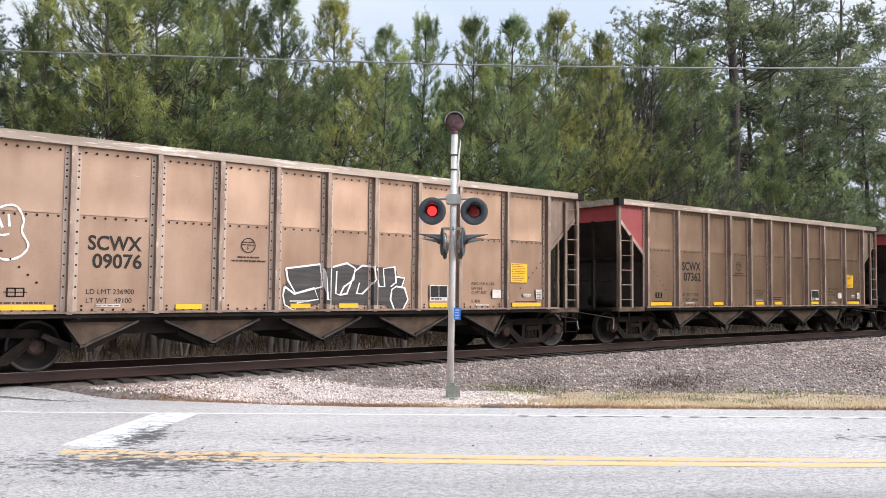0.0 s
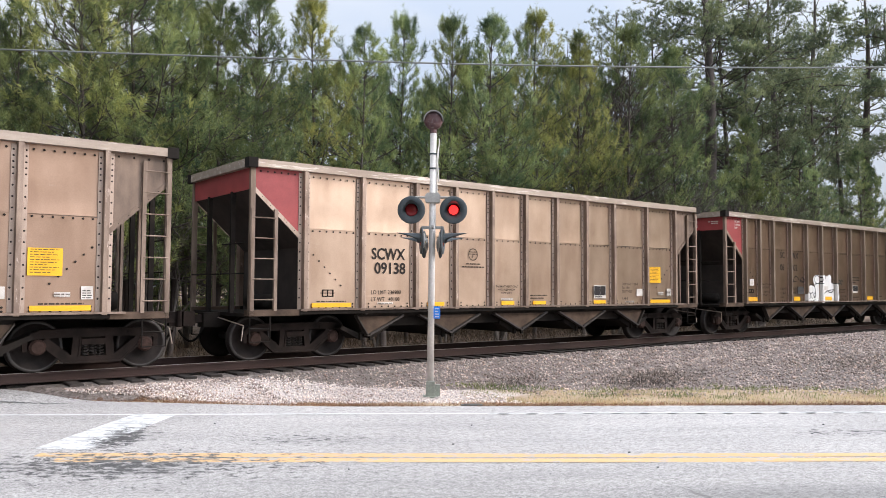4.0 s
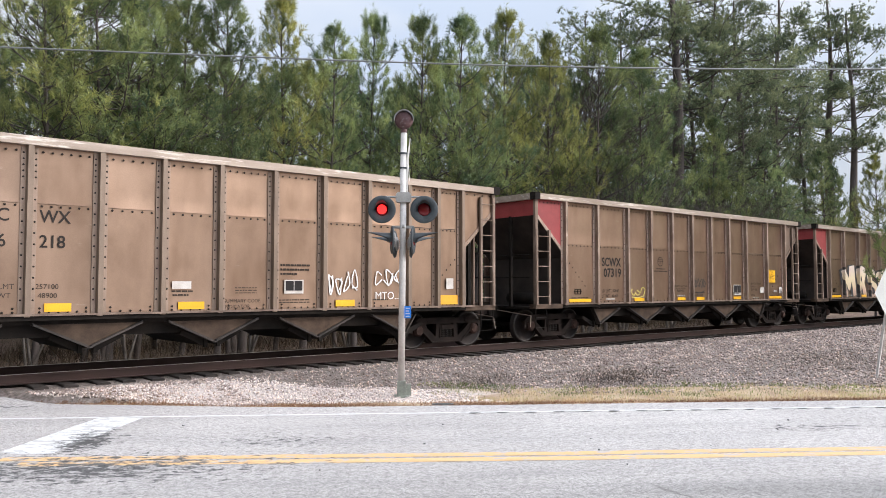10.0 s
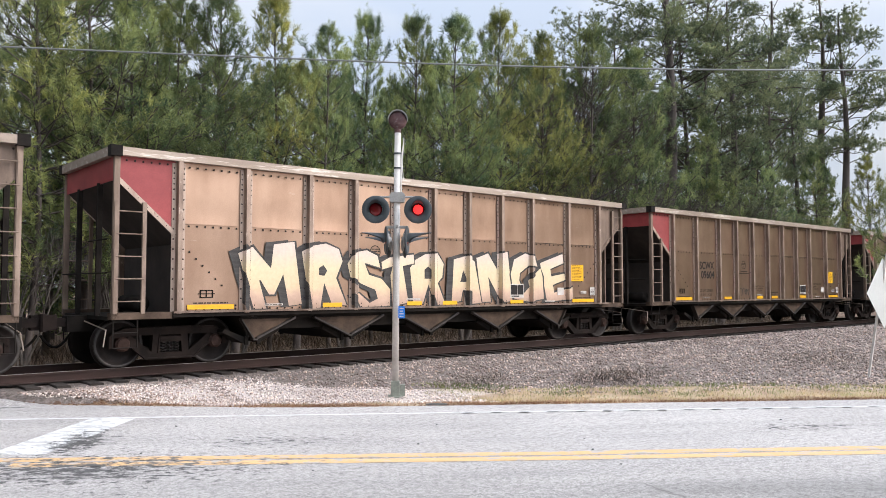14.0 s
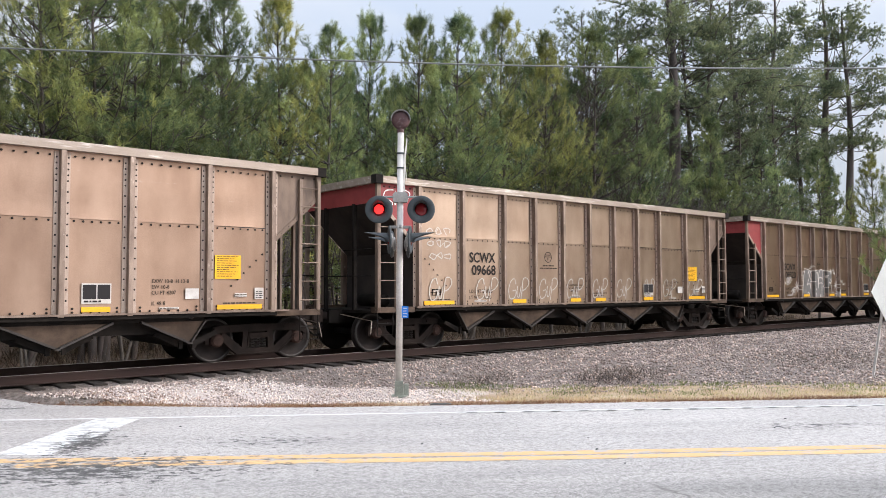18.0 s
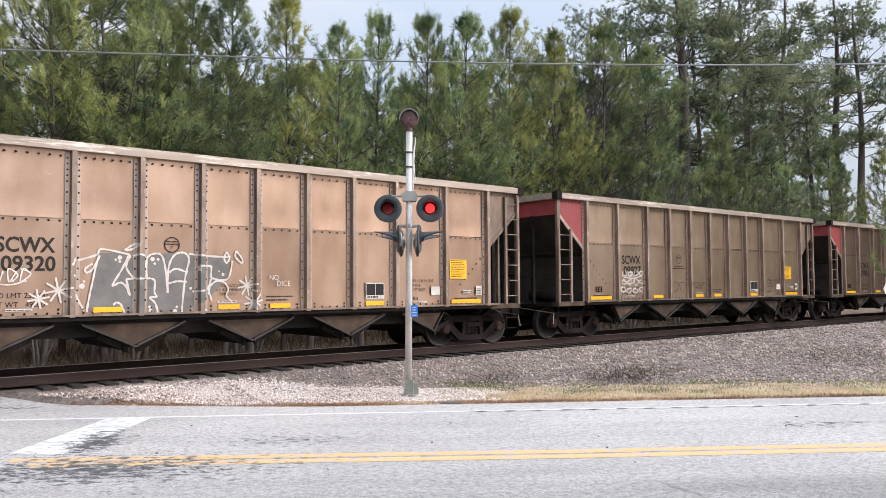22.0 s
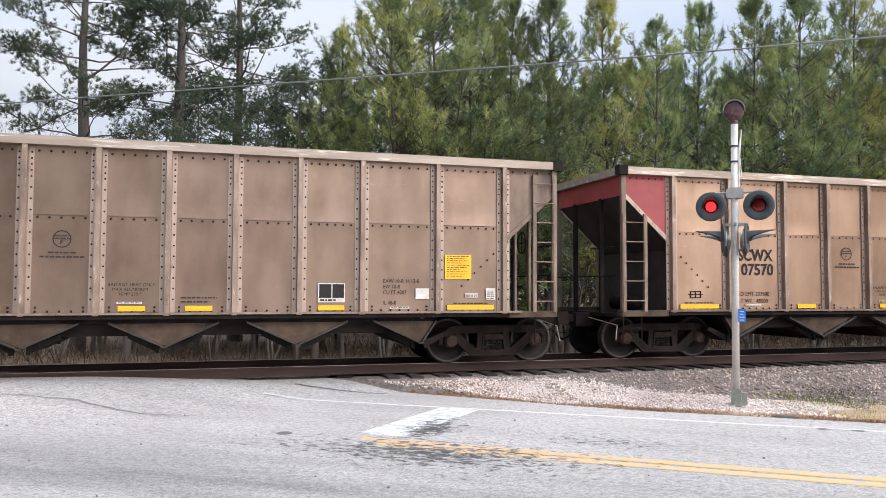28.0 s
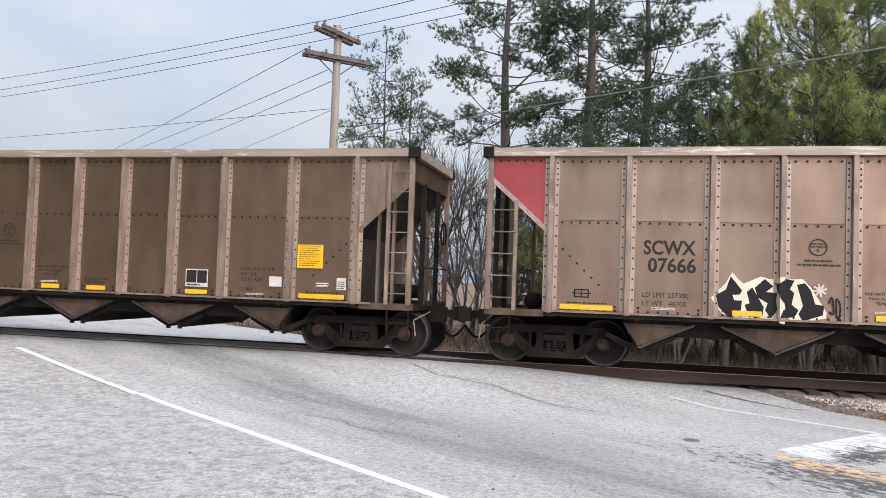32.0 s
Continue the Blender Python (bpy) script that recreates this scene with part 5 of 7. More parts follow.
def dress_a(car, number, limit, weight):
    if number:
        decal(car, "SCWX", 0.345, 2.87, 2.10, bold=0.022, width=0.87, label="dark stencilled reporting mark")
        decal(car, number, 0.345, 2.95, 1.79, bold=0.022, width=0.95, label="dark stencilled car number")
    if limit:
        decal(car, "LD LMT " + limit, 0.125, 2.86, 1.34, width=0.95)
        decal(car, "LT WT   " + weight, 0.125, 2.86, 1.19, width=0.95)
    ring(car, 5.73, 2.28, 0.145)
    decal(car, "F", 0.10, 5.70, 2.19)
    bars(car, [(5.62, 5.85, 2.33, 0.02), (5.60, 5.86, 2.28, 0.02), (5.52, 5.96, 2.04, 0.028), (5.40, 6.08, 1.97, 0.028)])
    decal(car, "RADIANT HEAT ONLY", 0.075, 6.45, 1.50)
    decal(car, "MAX ALUMINUM", 0.075, 6.52, 1.42)
    decal(car, "TEMP 250 F", 0.075, 6.62, 1.34)
    bars(car, [(7.62, 8.22, 1.29, 0.026), (7.62, 8.10, 1.22, 0.026), ])
    for i, words in enumerate(("EXW 10-8  H 13-8", "EW 10-8", "CU FT 4207", "IL 48-8")):
        decal(car, words, 0.10, 11.18, 1.58 - 0.105 * i - 0.09 * (i > 2), M_PRINT, 0.006, 0.9)
    for x0, x1 in ((1.43, 2.36), (4.37, 4.85), (6.62, 7.05), (7.70, 8.15), (9.98, 10.46), (12.42, 13.36)):
        plate(car, "yellow_reflector", x0, x1, 1.075, 1.165, M_YELLOW, "yellow reflective strip")
    bars(car, [(1.55, 2.25, 1.18, 0.025), (12.55, 13.25, 1.18, 0.025)])
    yp = plate(car, "yellow_notice", 12.37, 12.90, 1.66, 2.117, M_YELLOW, "yellow notice with dark print")
    bars(car, [(12.41, 12.41 + 0.44 * (1.0, 0.8, 0.97, 0.7, 1.0, 0.9, 0.6, 0.98, 0.85, 0.7)[i], 2.085 - 0.042 * i, 0.011) for i in range(10)], y=HALF - 0.049)
    plate(car, "worn_tag", 12.78, 13.03, 1.305, 1.385, M_DECAL_WHITE, "scuffed pale tag with a dark stripe")
    bars(car, [(12.785, 13.025, 1.345, 0.018), (12.785, 13.025, 1.318, 0.008)], M_HOPPER, HALF - 0.049)
    bars(car, [(3.03, 3.40, 1.138, 0.012), (11.33, 11.66, 1.112, 0.012), (6.62, 6.98, 1.212, 0.012)], M_HOPPER, HALF - 0.049)
    box = plate(car, "stencil_box", 9.98, 10.47, 1.22, 1.57, M_DECAL_WHITE, "white-framed black stencil box")
    plate(car, "stencil_field", 10.00, 10.22, 1.30, 1.55, M_BLACKBOX, y=HALF - 0.049)
    plate(car, "stencil_field", 10.24, 10.45, 1.30, 1.55, M_BLACKBOX, y=HALF - 0.049)
    bars(car, [(10.02, 10.30, 1.245, 0.03)], M_BLACKBOX, HALF - 0.048)
    plate(car, "white_tag", 11.80, 12.06, 1.28, 1.477, M_DECAL_WHITE, "scuffed white tag")
    plate(car, "white_tag", 13.20, 13.39, 1.266, 1.488, M_DECAL_WHITE, "white tag with print")
    bars(car, [(13.22, 13.37, 1.285 + 0.04 * i, 0.014) for i in range(4)], M_DECAL_DARK, HALF - 0.048)
    plate(car, "white_strip", 3.02, 3.42, 1.125, 1.165, M_DECAL_WHITE)
    plate(car, "white_strip", 11.31, 11.68, 1.10, 1.135, M_DECAL_WHITE)
    plate(car, "white_strip", 6.60, 7.00, 1.20, 1.235, M_DECAL_WHITE)
    # card holder
    frame_ = Shape()
    for x0, x1, z0, z1 in ((1.68, 1.94, 1.42, 1.44), (1.68, 1.94, 1.29, 1.31), (1.68, 1.70, 1.29, 1.44), (1.92, 1.94, 1.29, 1.44), (1.80, 1.815, 1.29, 1.44), (1.64, 1.98, 1.36, 1.375)):
        frame_.box(x0, x1, -HALF + 0.065, -HALF + 0.08, z0, z1)
    part("card_holder", frame_, M_UNDER, car, "dark card holder")


def dress_b(car, first, second):
    for x, top, bot in ((3.50, "SC", first), (4.26, "WX", second)):
        decal(car, top, 0.30, x, 2.57, bold=0.010, label="dark stencilled reporting mark", width=0.92)
        decal(car, bot, 0.30, x, 2.15, bold=0.010, label="dark stencilled car number", width=0.92)
    for x0, x1 in ((1.36, 1.98), (4.36, 4.78), (6.62, 7.12), (10.02, 10.50), (12.92, 13.46)):
        plate(car, "orange_reflector", x0, x1, 1.08, 1.22 if 1.2 < x0 < 12 else 1.30, M_ORANGE if not 2 < x0 < 12 else M_YELLOW, "orange reflective strip")
    plate(car, "white_tag", 1.52, 1.78, 1.60, 1.82, M_DECAL_WHITE, "white tag")
    plate(car, "white_tag", 13.1, 13.32, 1.45, 1.70, M_DECAL_WHITE, "white tag")
    plate(car, "stencil_box", 8.80, 9.24, 1.36, 1.64, M_DECAL_WHITE, "white-framed black stencil box")
    plate(car, "stencil_field", 8.83, 9.01, 1.42, 1.62, M_BLACKBOX, y=HALF - 0.049)
    plate(car, "stencil_field", 9.03, 9.21, 1.42, 1.62, M_BLACKBOX, y=HALF - 0.049)
    bars(car, [(3.50, 3.72, 1.20, 0.025), (8.72, 9.4, 1.92, 0.04), (8.72, 9.4, 1.83, 0.04), (8.72, 9.1, 1.74, 0.04), (8.70, 9.4, 1.22, 0.02), (8.70, 9.4, 1.17, 0.02), (7.75, 8.2, 1.47, 0.016), (7.75, 8.2, 1.42, 0.016), (7.75, 8.2, 1.37, 0.016), (6.50, 6.9, 1.40, 0.03), (6.52, 6.82, 1.33, 0.03), (10.9, 11.4, 1.2, 0.025)])
    decal(car, "ROTARY", 0.085, 0.70, 3.66, M_DECAL_WHITE, 0.02, 0.9, y=HALF - 0.072)
    decal(car, "COUPLER", 0.085, 0.70, 3.56, M_DECAL_WHITE, 0.02, 0.9, y=HALF - 0.072)
    decal(car, "END", 0.085, 0.70, 3.46, M_DECAL_WHITE, 0.02, 0.9, y=HALF - 0.072)
    for i, words in enumerate(("RADIANT PANEL", "HEAT ONLY", "MAX ALUMINUM", "TEMP 250 F")):
        decal(car, words, 0.085, 2.20 + 0.08 * (i % 2), 1.62 - 0.105 * i - 0.04 * (i > 1), M_PRINT)
    decal(car, "LD LMT", 0.12, 3.50, 1.46, M_PRINT)
    decal(car, "LT WT", 0.12, 3.50, 1.31, M_PRINT)
    decal(car, "257100", 0.12, 4.22, 1.46, M_PRINT)
    decal(car, "48900", 0.12, 4.26, 1.31, M_PRINT)
    decal(car, "SUMMARY CODE", 0.10, 6.46 + 1.06, 1.19, M_PRINT)
    decal(car, "INDICATOR", 0.10, 6.46 + 1.06, 1.08, M_PRINT)
    words = Shape()
    for y0, y1, z0, h in ((-0.55, -0.20, 3.64, 0.10), (-0.55, -0.16, 3.50, 0.10), (0.62, 0.92, 3.66, 0.035), (0.62, 0.98, 3.60, 0.035), (0.62, 0.86, 3.54, 0.035), (-1.32, -1.02, 3.66, 0.03), (-1.32, -1.06, 3.60, 0.03)):
        y = y0
        while y < y1:
            words.box(0.080, 0.088, y, y + 0.07, z0, z0 + h)
            y += 0.095
    ob = part("small_print", words, M_DECAL_WHITE, car, "white print on the end band")
    ob["kind"] = "stuff"
    plate(car, "white_tag", 6.50, 6.86, 1.46, 1.60, M_DECAL_WHITE, "blurred white tag")
    hold = Shape()
    for x0, x1, z0, z1 in ((1.50, 1.80, 1.46, 1.48), (1.50, 1.80, 1.36, 1.38), (1.50, 1.52, 1.36, 1.48), (1.78, 1.80, 1.36, 1.48), (1.64, 1.66, 1.36, 1.48)):
        hold.box(x0, x1, -HALF + 0.065, -HALF + 0.08, z0, z1)
    part("card_holder", hold, M_UNDER, car, "dark card holder")


LABEL_A = "dusty brown aluminium coal hopper car with a faded red end"
LABEL_B = "darker brown coal hopper car with orange reflectors and red end"
proto_a = build_car("A", "coal_hopper_car", LABEL_A)
proto_b = build_car("B", "coal_hopper_car", LABEL_B)
# number, load limit, light weight; None: lettering too faint to read
TRAIN = [("A", None, None, None), ("A", "09076", "236900", "49100"), ("A", "07362", "237300", "48700"), ("A", "09138", "236900", "49100"), ("B", "06", "002", None), ("B", "06", "218", None),
         ("A", "07319", "237600", "48400"), ("A", None, None, None), ("A", "09604", "236800", "49200"), ("A", "09668", "236800", "49200"), ("A", "09320", "236800", "49200"),
         ("A", "09827", "236900", "49100"), ("A", "07881", "237500", "48500"), ("A", "07570", "237500", "48500"), ("A", "07666", "237300", "48700"), ("A", None, None, None)]
CARS = []
for kind, a, b, c in TRAIN:
    proto = proto_a if kind == "A" else proto_b
    CARS.append((copy_thing(proto, pose(0, TRACK_Y, RAIL_Z)), kind, a, b, c))
for proto in (proto_a, proto_b):
    for o in (*proto.children_recursive, proto):
        bpy.data.objects.remove(o)
# cars given a darker or a paler tone of the brown
DARKER, PALER = (12, 14), (3, 9, 11)      # places in the train
for i, (car, kind, a, b, c) in enumerate(CARS):
    for ob in car.children:
        if i in DARKER + PALER and ob.type == "MESH" and ob.data.materials[0] == M_PAINT_A:
            ob.material_slots[0].link = "OBJECT"
            ob.material_slots[0].material = M_PAINT_DARKER if i in DARKER else M_PAINT_PALER
for car, kind, a, b, c in CARS:
    if kind == "A":
        dress_a(car, a, b, c)
    else:
        dress_b(car, a, b)


# ---- graffiti ----
M_TAG_WHITE = material("white_spray_paint", (0.66, 0.64, 0.62), (0.80, 0.78, 0.76), 3, 0.6, 0, 50, 0.05, 0.002)
M_TAG_CHALK = material("dusty_white_spray_paint", (0.52, 0.455, 0.40), (0.68, 0.61, 0.55), 3, 0.6, 0, 50, 0.05, 0.002)
M_TAG_CREAM = material("cream_spray_paint", (0.64, 0.54, 0.40), (0.76, 0.68, 0.55), 1.2, 0.6, 0, 50, 0.05, 0.002, None, 0, (0.72, 0.56, 0.46), 0.6)
M_TAG_GREY = material("grey_spray_paint", (0.05, 0.047, 0.047), (0.10, 0.092, 0.088), 3, 0.6, 0, 50, 0.05, 0.002, (0.4, 1, 4))
M_TAG_PALE = material("pale_grey_spray_paint", (0.14, 0.13, 0.122), (0.21, 0.195, 0.182), 3, 0.6, 0, 50, 0.05, 0.002)
M_TAG_BLACK = plain("black_spray_paint", (0.018, 0.017, 0.018), 0.5)
M_TAG_YELLOW = plain("yellow_spray_paint", (0.62, 0.50, 0.14), 0.6)
for mm in (M_TAG_GREY, M_TAG_PALE, M_TAG_BLACK):
    mm.node_tree.nodes["Principled BSDF"].inputs["Specular IOR Level"].default_value = 0.1
M_TAG_FILM = plain("thin_white_spray_paint", (0.52, 0.47, 0.42), 0.6)


# where each car's artwork begins, against the drawing's own zero
DRIFT = {CARS[i][0].name: d for i, d in ((1, -0.03), (4, 0.19), (5, 0.14), (6, 0.15), (8, 0.02), (9, -0.08), (10, -0.11), (11, -0.06), (14, 0.11))}


def painted(car, kind, me, mat, label, layer=0):
    """Lay flat artwork (x, z) on the side sheets, and again on the faces and flanks of the posts that it crosses."""
    posts = POSTS_A if kind == "A" else POSTS_B
    me.transform(Matrix.Translation((DRIFT.get(car.name, 0.0), 0, 0)))
    me.materials.clear()
    me.materials.append(mat)
    bm = bmesh.new()
    bm.from_mesh(me)
    bm.normal_update()
    bmesh.ops.reverse_faces(bm, faces=[f for f in bm.faces if f.normal.y > 0])
    bm.to_mesh(me)
    bm.free()
    ob = part("graffiti", me, None, car, label, pose(0, -(HALF - 0.0605 + 0.0012 * layer), 0))
    xs = [v.co.x for v in me.vertices]
    bm = bmesh.new()
    for u in posts:
        if min(xs) < u < max(xs):
            for flank, lo, hi in ((0, -0.04, 0.04), (-1, -0.056, -0.043), (1, 0.043, 0.056)):
                b2 = bmesh.new()
                b2.from_mesh(me)
                for co, no in (((u + lo, 0, 0), (-1, 0, 0)), ((u + hi, 0, 0), (1, 0, 0))):
                    bmesh.ops.bisect_plane(b2, geom=b2.verts[:] + b2.edges[:] + b2.faces[:], plane_co=co, plane_no=no, clear_outer=True)
                for v in b2.verts if flank else ():
                    k = (abs(v.co.x - u) - 0.043) / 0.013
                    v.co.x, v.co.y = u + flank * (0.045 + 0.0135 * k + 0.0006 * layer), 0.0015 + 0.105 * k + 0.0012 * layer
                tmp = bpy.data.meshes.new("tmp")
                b2.to_mesh(tmp)
                bm.from_mesh(tmp)
                bpy.data.meshes.remove(tmp)
                b2.free()
    if bm.verts:
        m2 = bpy.data.meshes.new("graffiti")
        bm.to_mesh(m2)
        m2.materials.append(mat)
        part("graffiti", m2, None, car, label, pose(0, -(HALF + 0.0465 + 0.0012 * layer), 0))
    bm.free()
    return ob


from mathutils.geometry import tessellate_polygon


def flat(polys):
    """Flat artwork from outlines in (x, z)."""
    vs, fs = [], []
    for pts in polys:
        n = len(vs)
        vs += [(x, 0, z) for x, z in pts]
        fs += [tuple(n + i for i in tri) for tri in tessellate_polygon([[Vector((x, z, 0)) for x, z in pts]])]
    me = bpy.data.meshes.new("graffiti")
    me.from_pydata(vs, [], fs)
    me.update()
    return me


def curve_through(pts, closed=False, n=6):
    """A smooth line through control points."""
    out, m = [], len(pts)
    for i in range(m if closed else m - 1):
        p = [pts[(i + k) % m] if closed else pts[min(max(i + k, 0), m - 1)] for k in (-1, 0, 1, 2)]
        for j in range(n):
            t = j / n
            out.append(tuple(0.5 * (2 * p[1][a] + (p[2][a] - p[0][a]) * t + (2 * p[0][a] - 5 * p[1][a] + 4 * p[2][a] - p[3][a]) * t * t
                                    + (3 * p[1][a] - p[0][a] - 3 * p[2][a] + p[3][a]) * t**3) for a in (0, 1)))
    return out + [out[0] if closed else tuple(pts[-1])]


def ribbon(lines, width):
    bm, h = bmesh.new(), 0.0
    for pts in lines:
        prev = None
        for i, (x, z) in enumerate(pts):
            a, b = pts[max(i - 1, 0)], pts[min(i + 1, len(pts) - 1)]
            d = Vector((b[0] - a[0], b[1] - a[1]))
            d = d.normalized() if d.length > 1e-6 else Vector((1, 0))
            w = width * (0.5 + 0.12 * math.sin(i * 1.7))
            h -= 2.5e-5
            cur = (bm.verts.new((x - d.y * w, h, z + d.x * w)), bm.verts.new((x + d.y * w, h, z - d.x * w)))
            if prev:
                bm.faces.new((prev[0], prev[1], cur[1], cur[0]))
            prev = cur
    me = bpy.data.meshes.new("graffiti")
    bm.to_mesh(me)
    bm.free()
    return me


def scribble(car, kind, x0, x1, z0, z1, mat, seed, label, width=0.03, turns=7, layer=0):
    """A handwritten tag that cannot be read: looping strokes across its box."""
    r = random.Random(seed)
    lines, w, h = [], x1 - x0, z1 - z0
    n = max(2, turns // 2)
    for k in range(n):      # one looping character after another
        cx, cw = x0 + w * (k + 0.5) / n, w / n * 0.55
        pts = []
        a = r.uniform(0, 6.28)
        for i in range(r.randint(4, 6)):
            pts.append((cx + cw * math.cos(a) * r.uniform(0.6, 1.0), z0 + h * (0.5 + 0.48 * math.sin(a) * r.uniform(0.5, 1.0))))
            a += r.uniform(1.2, 2.6) * (1 if k % 2 else -1)
        lines.append(curve_through(pts))
    if r.random() < 0.5:
        z = z0 + h * r.uniform(-0.1, 0.05)
        lines.append(curve_through([(x0 + w * 0.1, z), (x0 + w * 0.5, z - 0.03), (x0 + w * 0.9, z + 0.04)]))
    return painted(car, kind, ribbon(lines, width), mat, label, layer)


def star(car, x, z, r, seed):
    lines = [[(x - r * math.cos(a), z - r * math.sin(a)), (x, z), (x + r * math.cos(a), z + r * math.sin(a))] for a in (0.2, 0.98, 1.77, 2.55)]
    painted(car, "A", ribbon(lines, 0.03), M_TAG_CHALK, "white painted star", 1)


def car_no(k):
    return CARS[k + 1][0]


G = "white outlined grey graffiti"
def drawn(polys, x0, y0, x1, y1, u0, z1, u1, z0):
    """Outlines drawn on a sheet from (x0, y0) to (x1, y1), y down, laid on the car between u0, u1 and z0, z1."""
    return [[(u0 + (x - x0) * (u1 - u0) / (x1 - x0), z1 - (y - y0) * (z1 - z0) / (y1 - y0)) for x, y in pts] for pts in polys]


def outlined(car, kind, polys, fill, line, label, width):
    painted(car, kind, flat(polys), fill, label, 0)
    painted(car, kind, ribbon([p + [p[0]] for p in polys], width), line, label, 1)


BLOCKS = [[(6.54, 1.86), (7.28, 1.96), (7.41, 1.88), (7.63, 1.94), (7.9, 2.01), (8.2, 1.96), (8.55, 1.94), (9.11, 1.92), (9.15, 1.77), (9.37, 1.71), (9.3, 1.53), (9.42, 1.25), (9.27, 1.04), (9.06, 1.01), (8.84, 1.13), (8.35, 1.13), (7.55, 1.14), (7.3, 1.17), (6.8, 1.0), (6.53, 1.11), (6.49, 1.36), (6.55, 1.55), (6.59, 1.64)]]
STROKES = [[(6.54, 1.86), (7.28, 1.96), (7.35, 1.51), (6.76, 1.36), (6.58, 1.64), (6.54, 1.86)],
    [(6.52, 1.5), (6.73, 1.36), (7.16, 1.48), (7.26, 1.25), (6.8, 1.19), (6.74, 1.03), (6.53, 1.14), (6.48, 1.33), (6.52, 1.5)],
    [(7.36, 1.88), (7.42, 1.25), (7.52, 1.24), (7.54, 1.88)],
    [(7.57, 1.91), (7.9, 2.0), (8.1, 1.9), (8.07, 1.66), (7.84, 1.51), (7.75, 1.34), (7.65, 1.37), (7.67, 1.83)],
    [(7.75, 1.34), (7.91, 1.37), (8.01, 1.6), (8.1, 1.84), (8.27, 1.96), (8.51, 1.94), (8.55, 1.67), (8.45, 1.52), (8.28, 1.37), (8.14, 1.37), (8.21, 1.6)],
    [(8.58, 1.91), (8.69, 1.52), (8.83, 1.52), (8.79, 1.91), (9.08, 1.95), (9.12, 1.62), (8.98, 1.52)],
    [(9.12, 1.53), (9.34, 1.5), (9.43, 1.25), (9.31, 1.04), (9.09, 1.01), (8.98, 1.25), (9.01, 1.46), (9.12, 1.53)],
    [(9.12, 1.74), (9.34, 1.71), (9.27, 1.53)]]
painted(car_no(0), "A", flat(BLOCKS), M_TAG_GREY, G, 0)
painted(car_no(0), "A", ribbon(STROKES, 0.036), M_TAG_WHITE, G, 1)
painted(car_no(0), "A", ribbon([curve_through([(1.58, 2.72), (1.80, 2.76), (1.92, 2.55), (1.90, 2.35), (2.0, 2.12), (1.86, 1.93), (1.62, 1.90), (1.45, 2.1), (1.42, 2.5)], True), [(1.55, 2.6), (1.62, 2.4)], [(1.7, 2.62), (1.72, 2.42)],
                                curve_through([(1.5, 2.35), (1.6, 2.28), (1.72, 2.3)])], 0.032), M_TAG_WHITE, "white outlined graffiti figure")
W3 = "white bubble graffiti with black outline"
BUBBLE = drawn([[(0, 205), (0, 110), (40, 75), (95, 90), (75, 40), (95, 5), (155, 0), (175, 10), (200, -5), (240, 10), (270, -5), (295, 20), (290, 60), (335, 65), (360, 110), (365, 195)]], 0, 0, 365, 220, 5.09, 2.01, 7.39, 0.95)
BUBBLE[0] = curve_through(BUBBLE[0], True, 4)[:-1]
painted(car_no(3), "B", flat(BUBBLE), M_TAG_WHITE, W3, 0)
painted(car_no(3), "B", ribbon([curve_through(p) for p in drawn([[(125, 3), (95, 18), (95, 50), (125, 66), (155, 50), (157, 20), (125, 3)], [(95, 70), (170, 65), (195, 120), (190, 185)], [(205, 140), (240, 120), (320, 110)],
        [(220, 0), (218, 30)], [(290, 10), (295, 55), (345, 70), (362, 130), (364, 195)], [(0, 110), (40, 76), (90, 90), (100, 140)], [(240, 120), (280, 135), (320, 110)]], 0, 0, 365, 220, 5.09, 2.01, 7.39, 0.95)], 0.03), M_TAG_BLACK, W3, 1)
scribble(car_no(3), "B", 5.2, 5.75, 1.1, 1.45, M_TAG_BLACK, 5, "black handwritten tag", 0.025, 6, 2)
scribble(car_no(3), "B", 4.10, 4.98, 1.70, 1.97, M_TAG_BLACK, 6, "black handwritten tag", 0.03, 4)
plate(car_no(3), "dark_patch", 4.63, 5.05, 1.32, 1.58, M_TAG_GREY, "dark painted-out patch")
scribble(car_no(3), "B", 7.48, 7.84, 1.62, 1.88, M_TAG_GREY, 16, "dark handwritten tag", 0.03, 4)
scribble(car_no(4), "B", 9.66, 10.46, 1.28, 1.88, M_TAG_WHITE, 21, "white handwritten tag", 0.03, 8)
scribble(car_no(4), "B", 10.84, 11.72, 1.48, 1.94, M_TAG_WHITE, 22, "white handwritten tag", 0.03, 6)
decal(car_no(4), "MTO...", 0.24, 11.04, 1.22, M_TAG_WHITE, label="white handwritten letters", y=HALF - 0.06)
scribble(car_no(5), "A", 4.02, 4.78, 1.2, 1.48, M_TAG_YELLOW, 31, "yellow handwritten tag", 0.03, 6)
scribble(car_no(5), "A", 7.45, 8.08, 1.36, 1.86, M_TAG_GREY, 32, "dark handwritten tag", 0.03, 8)
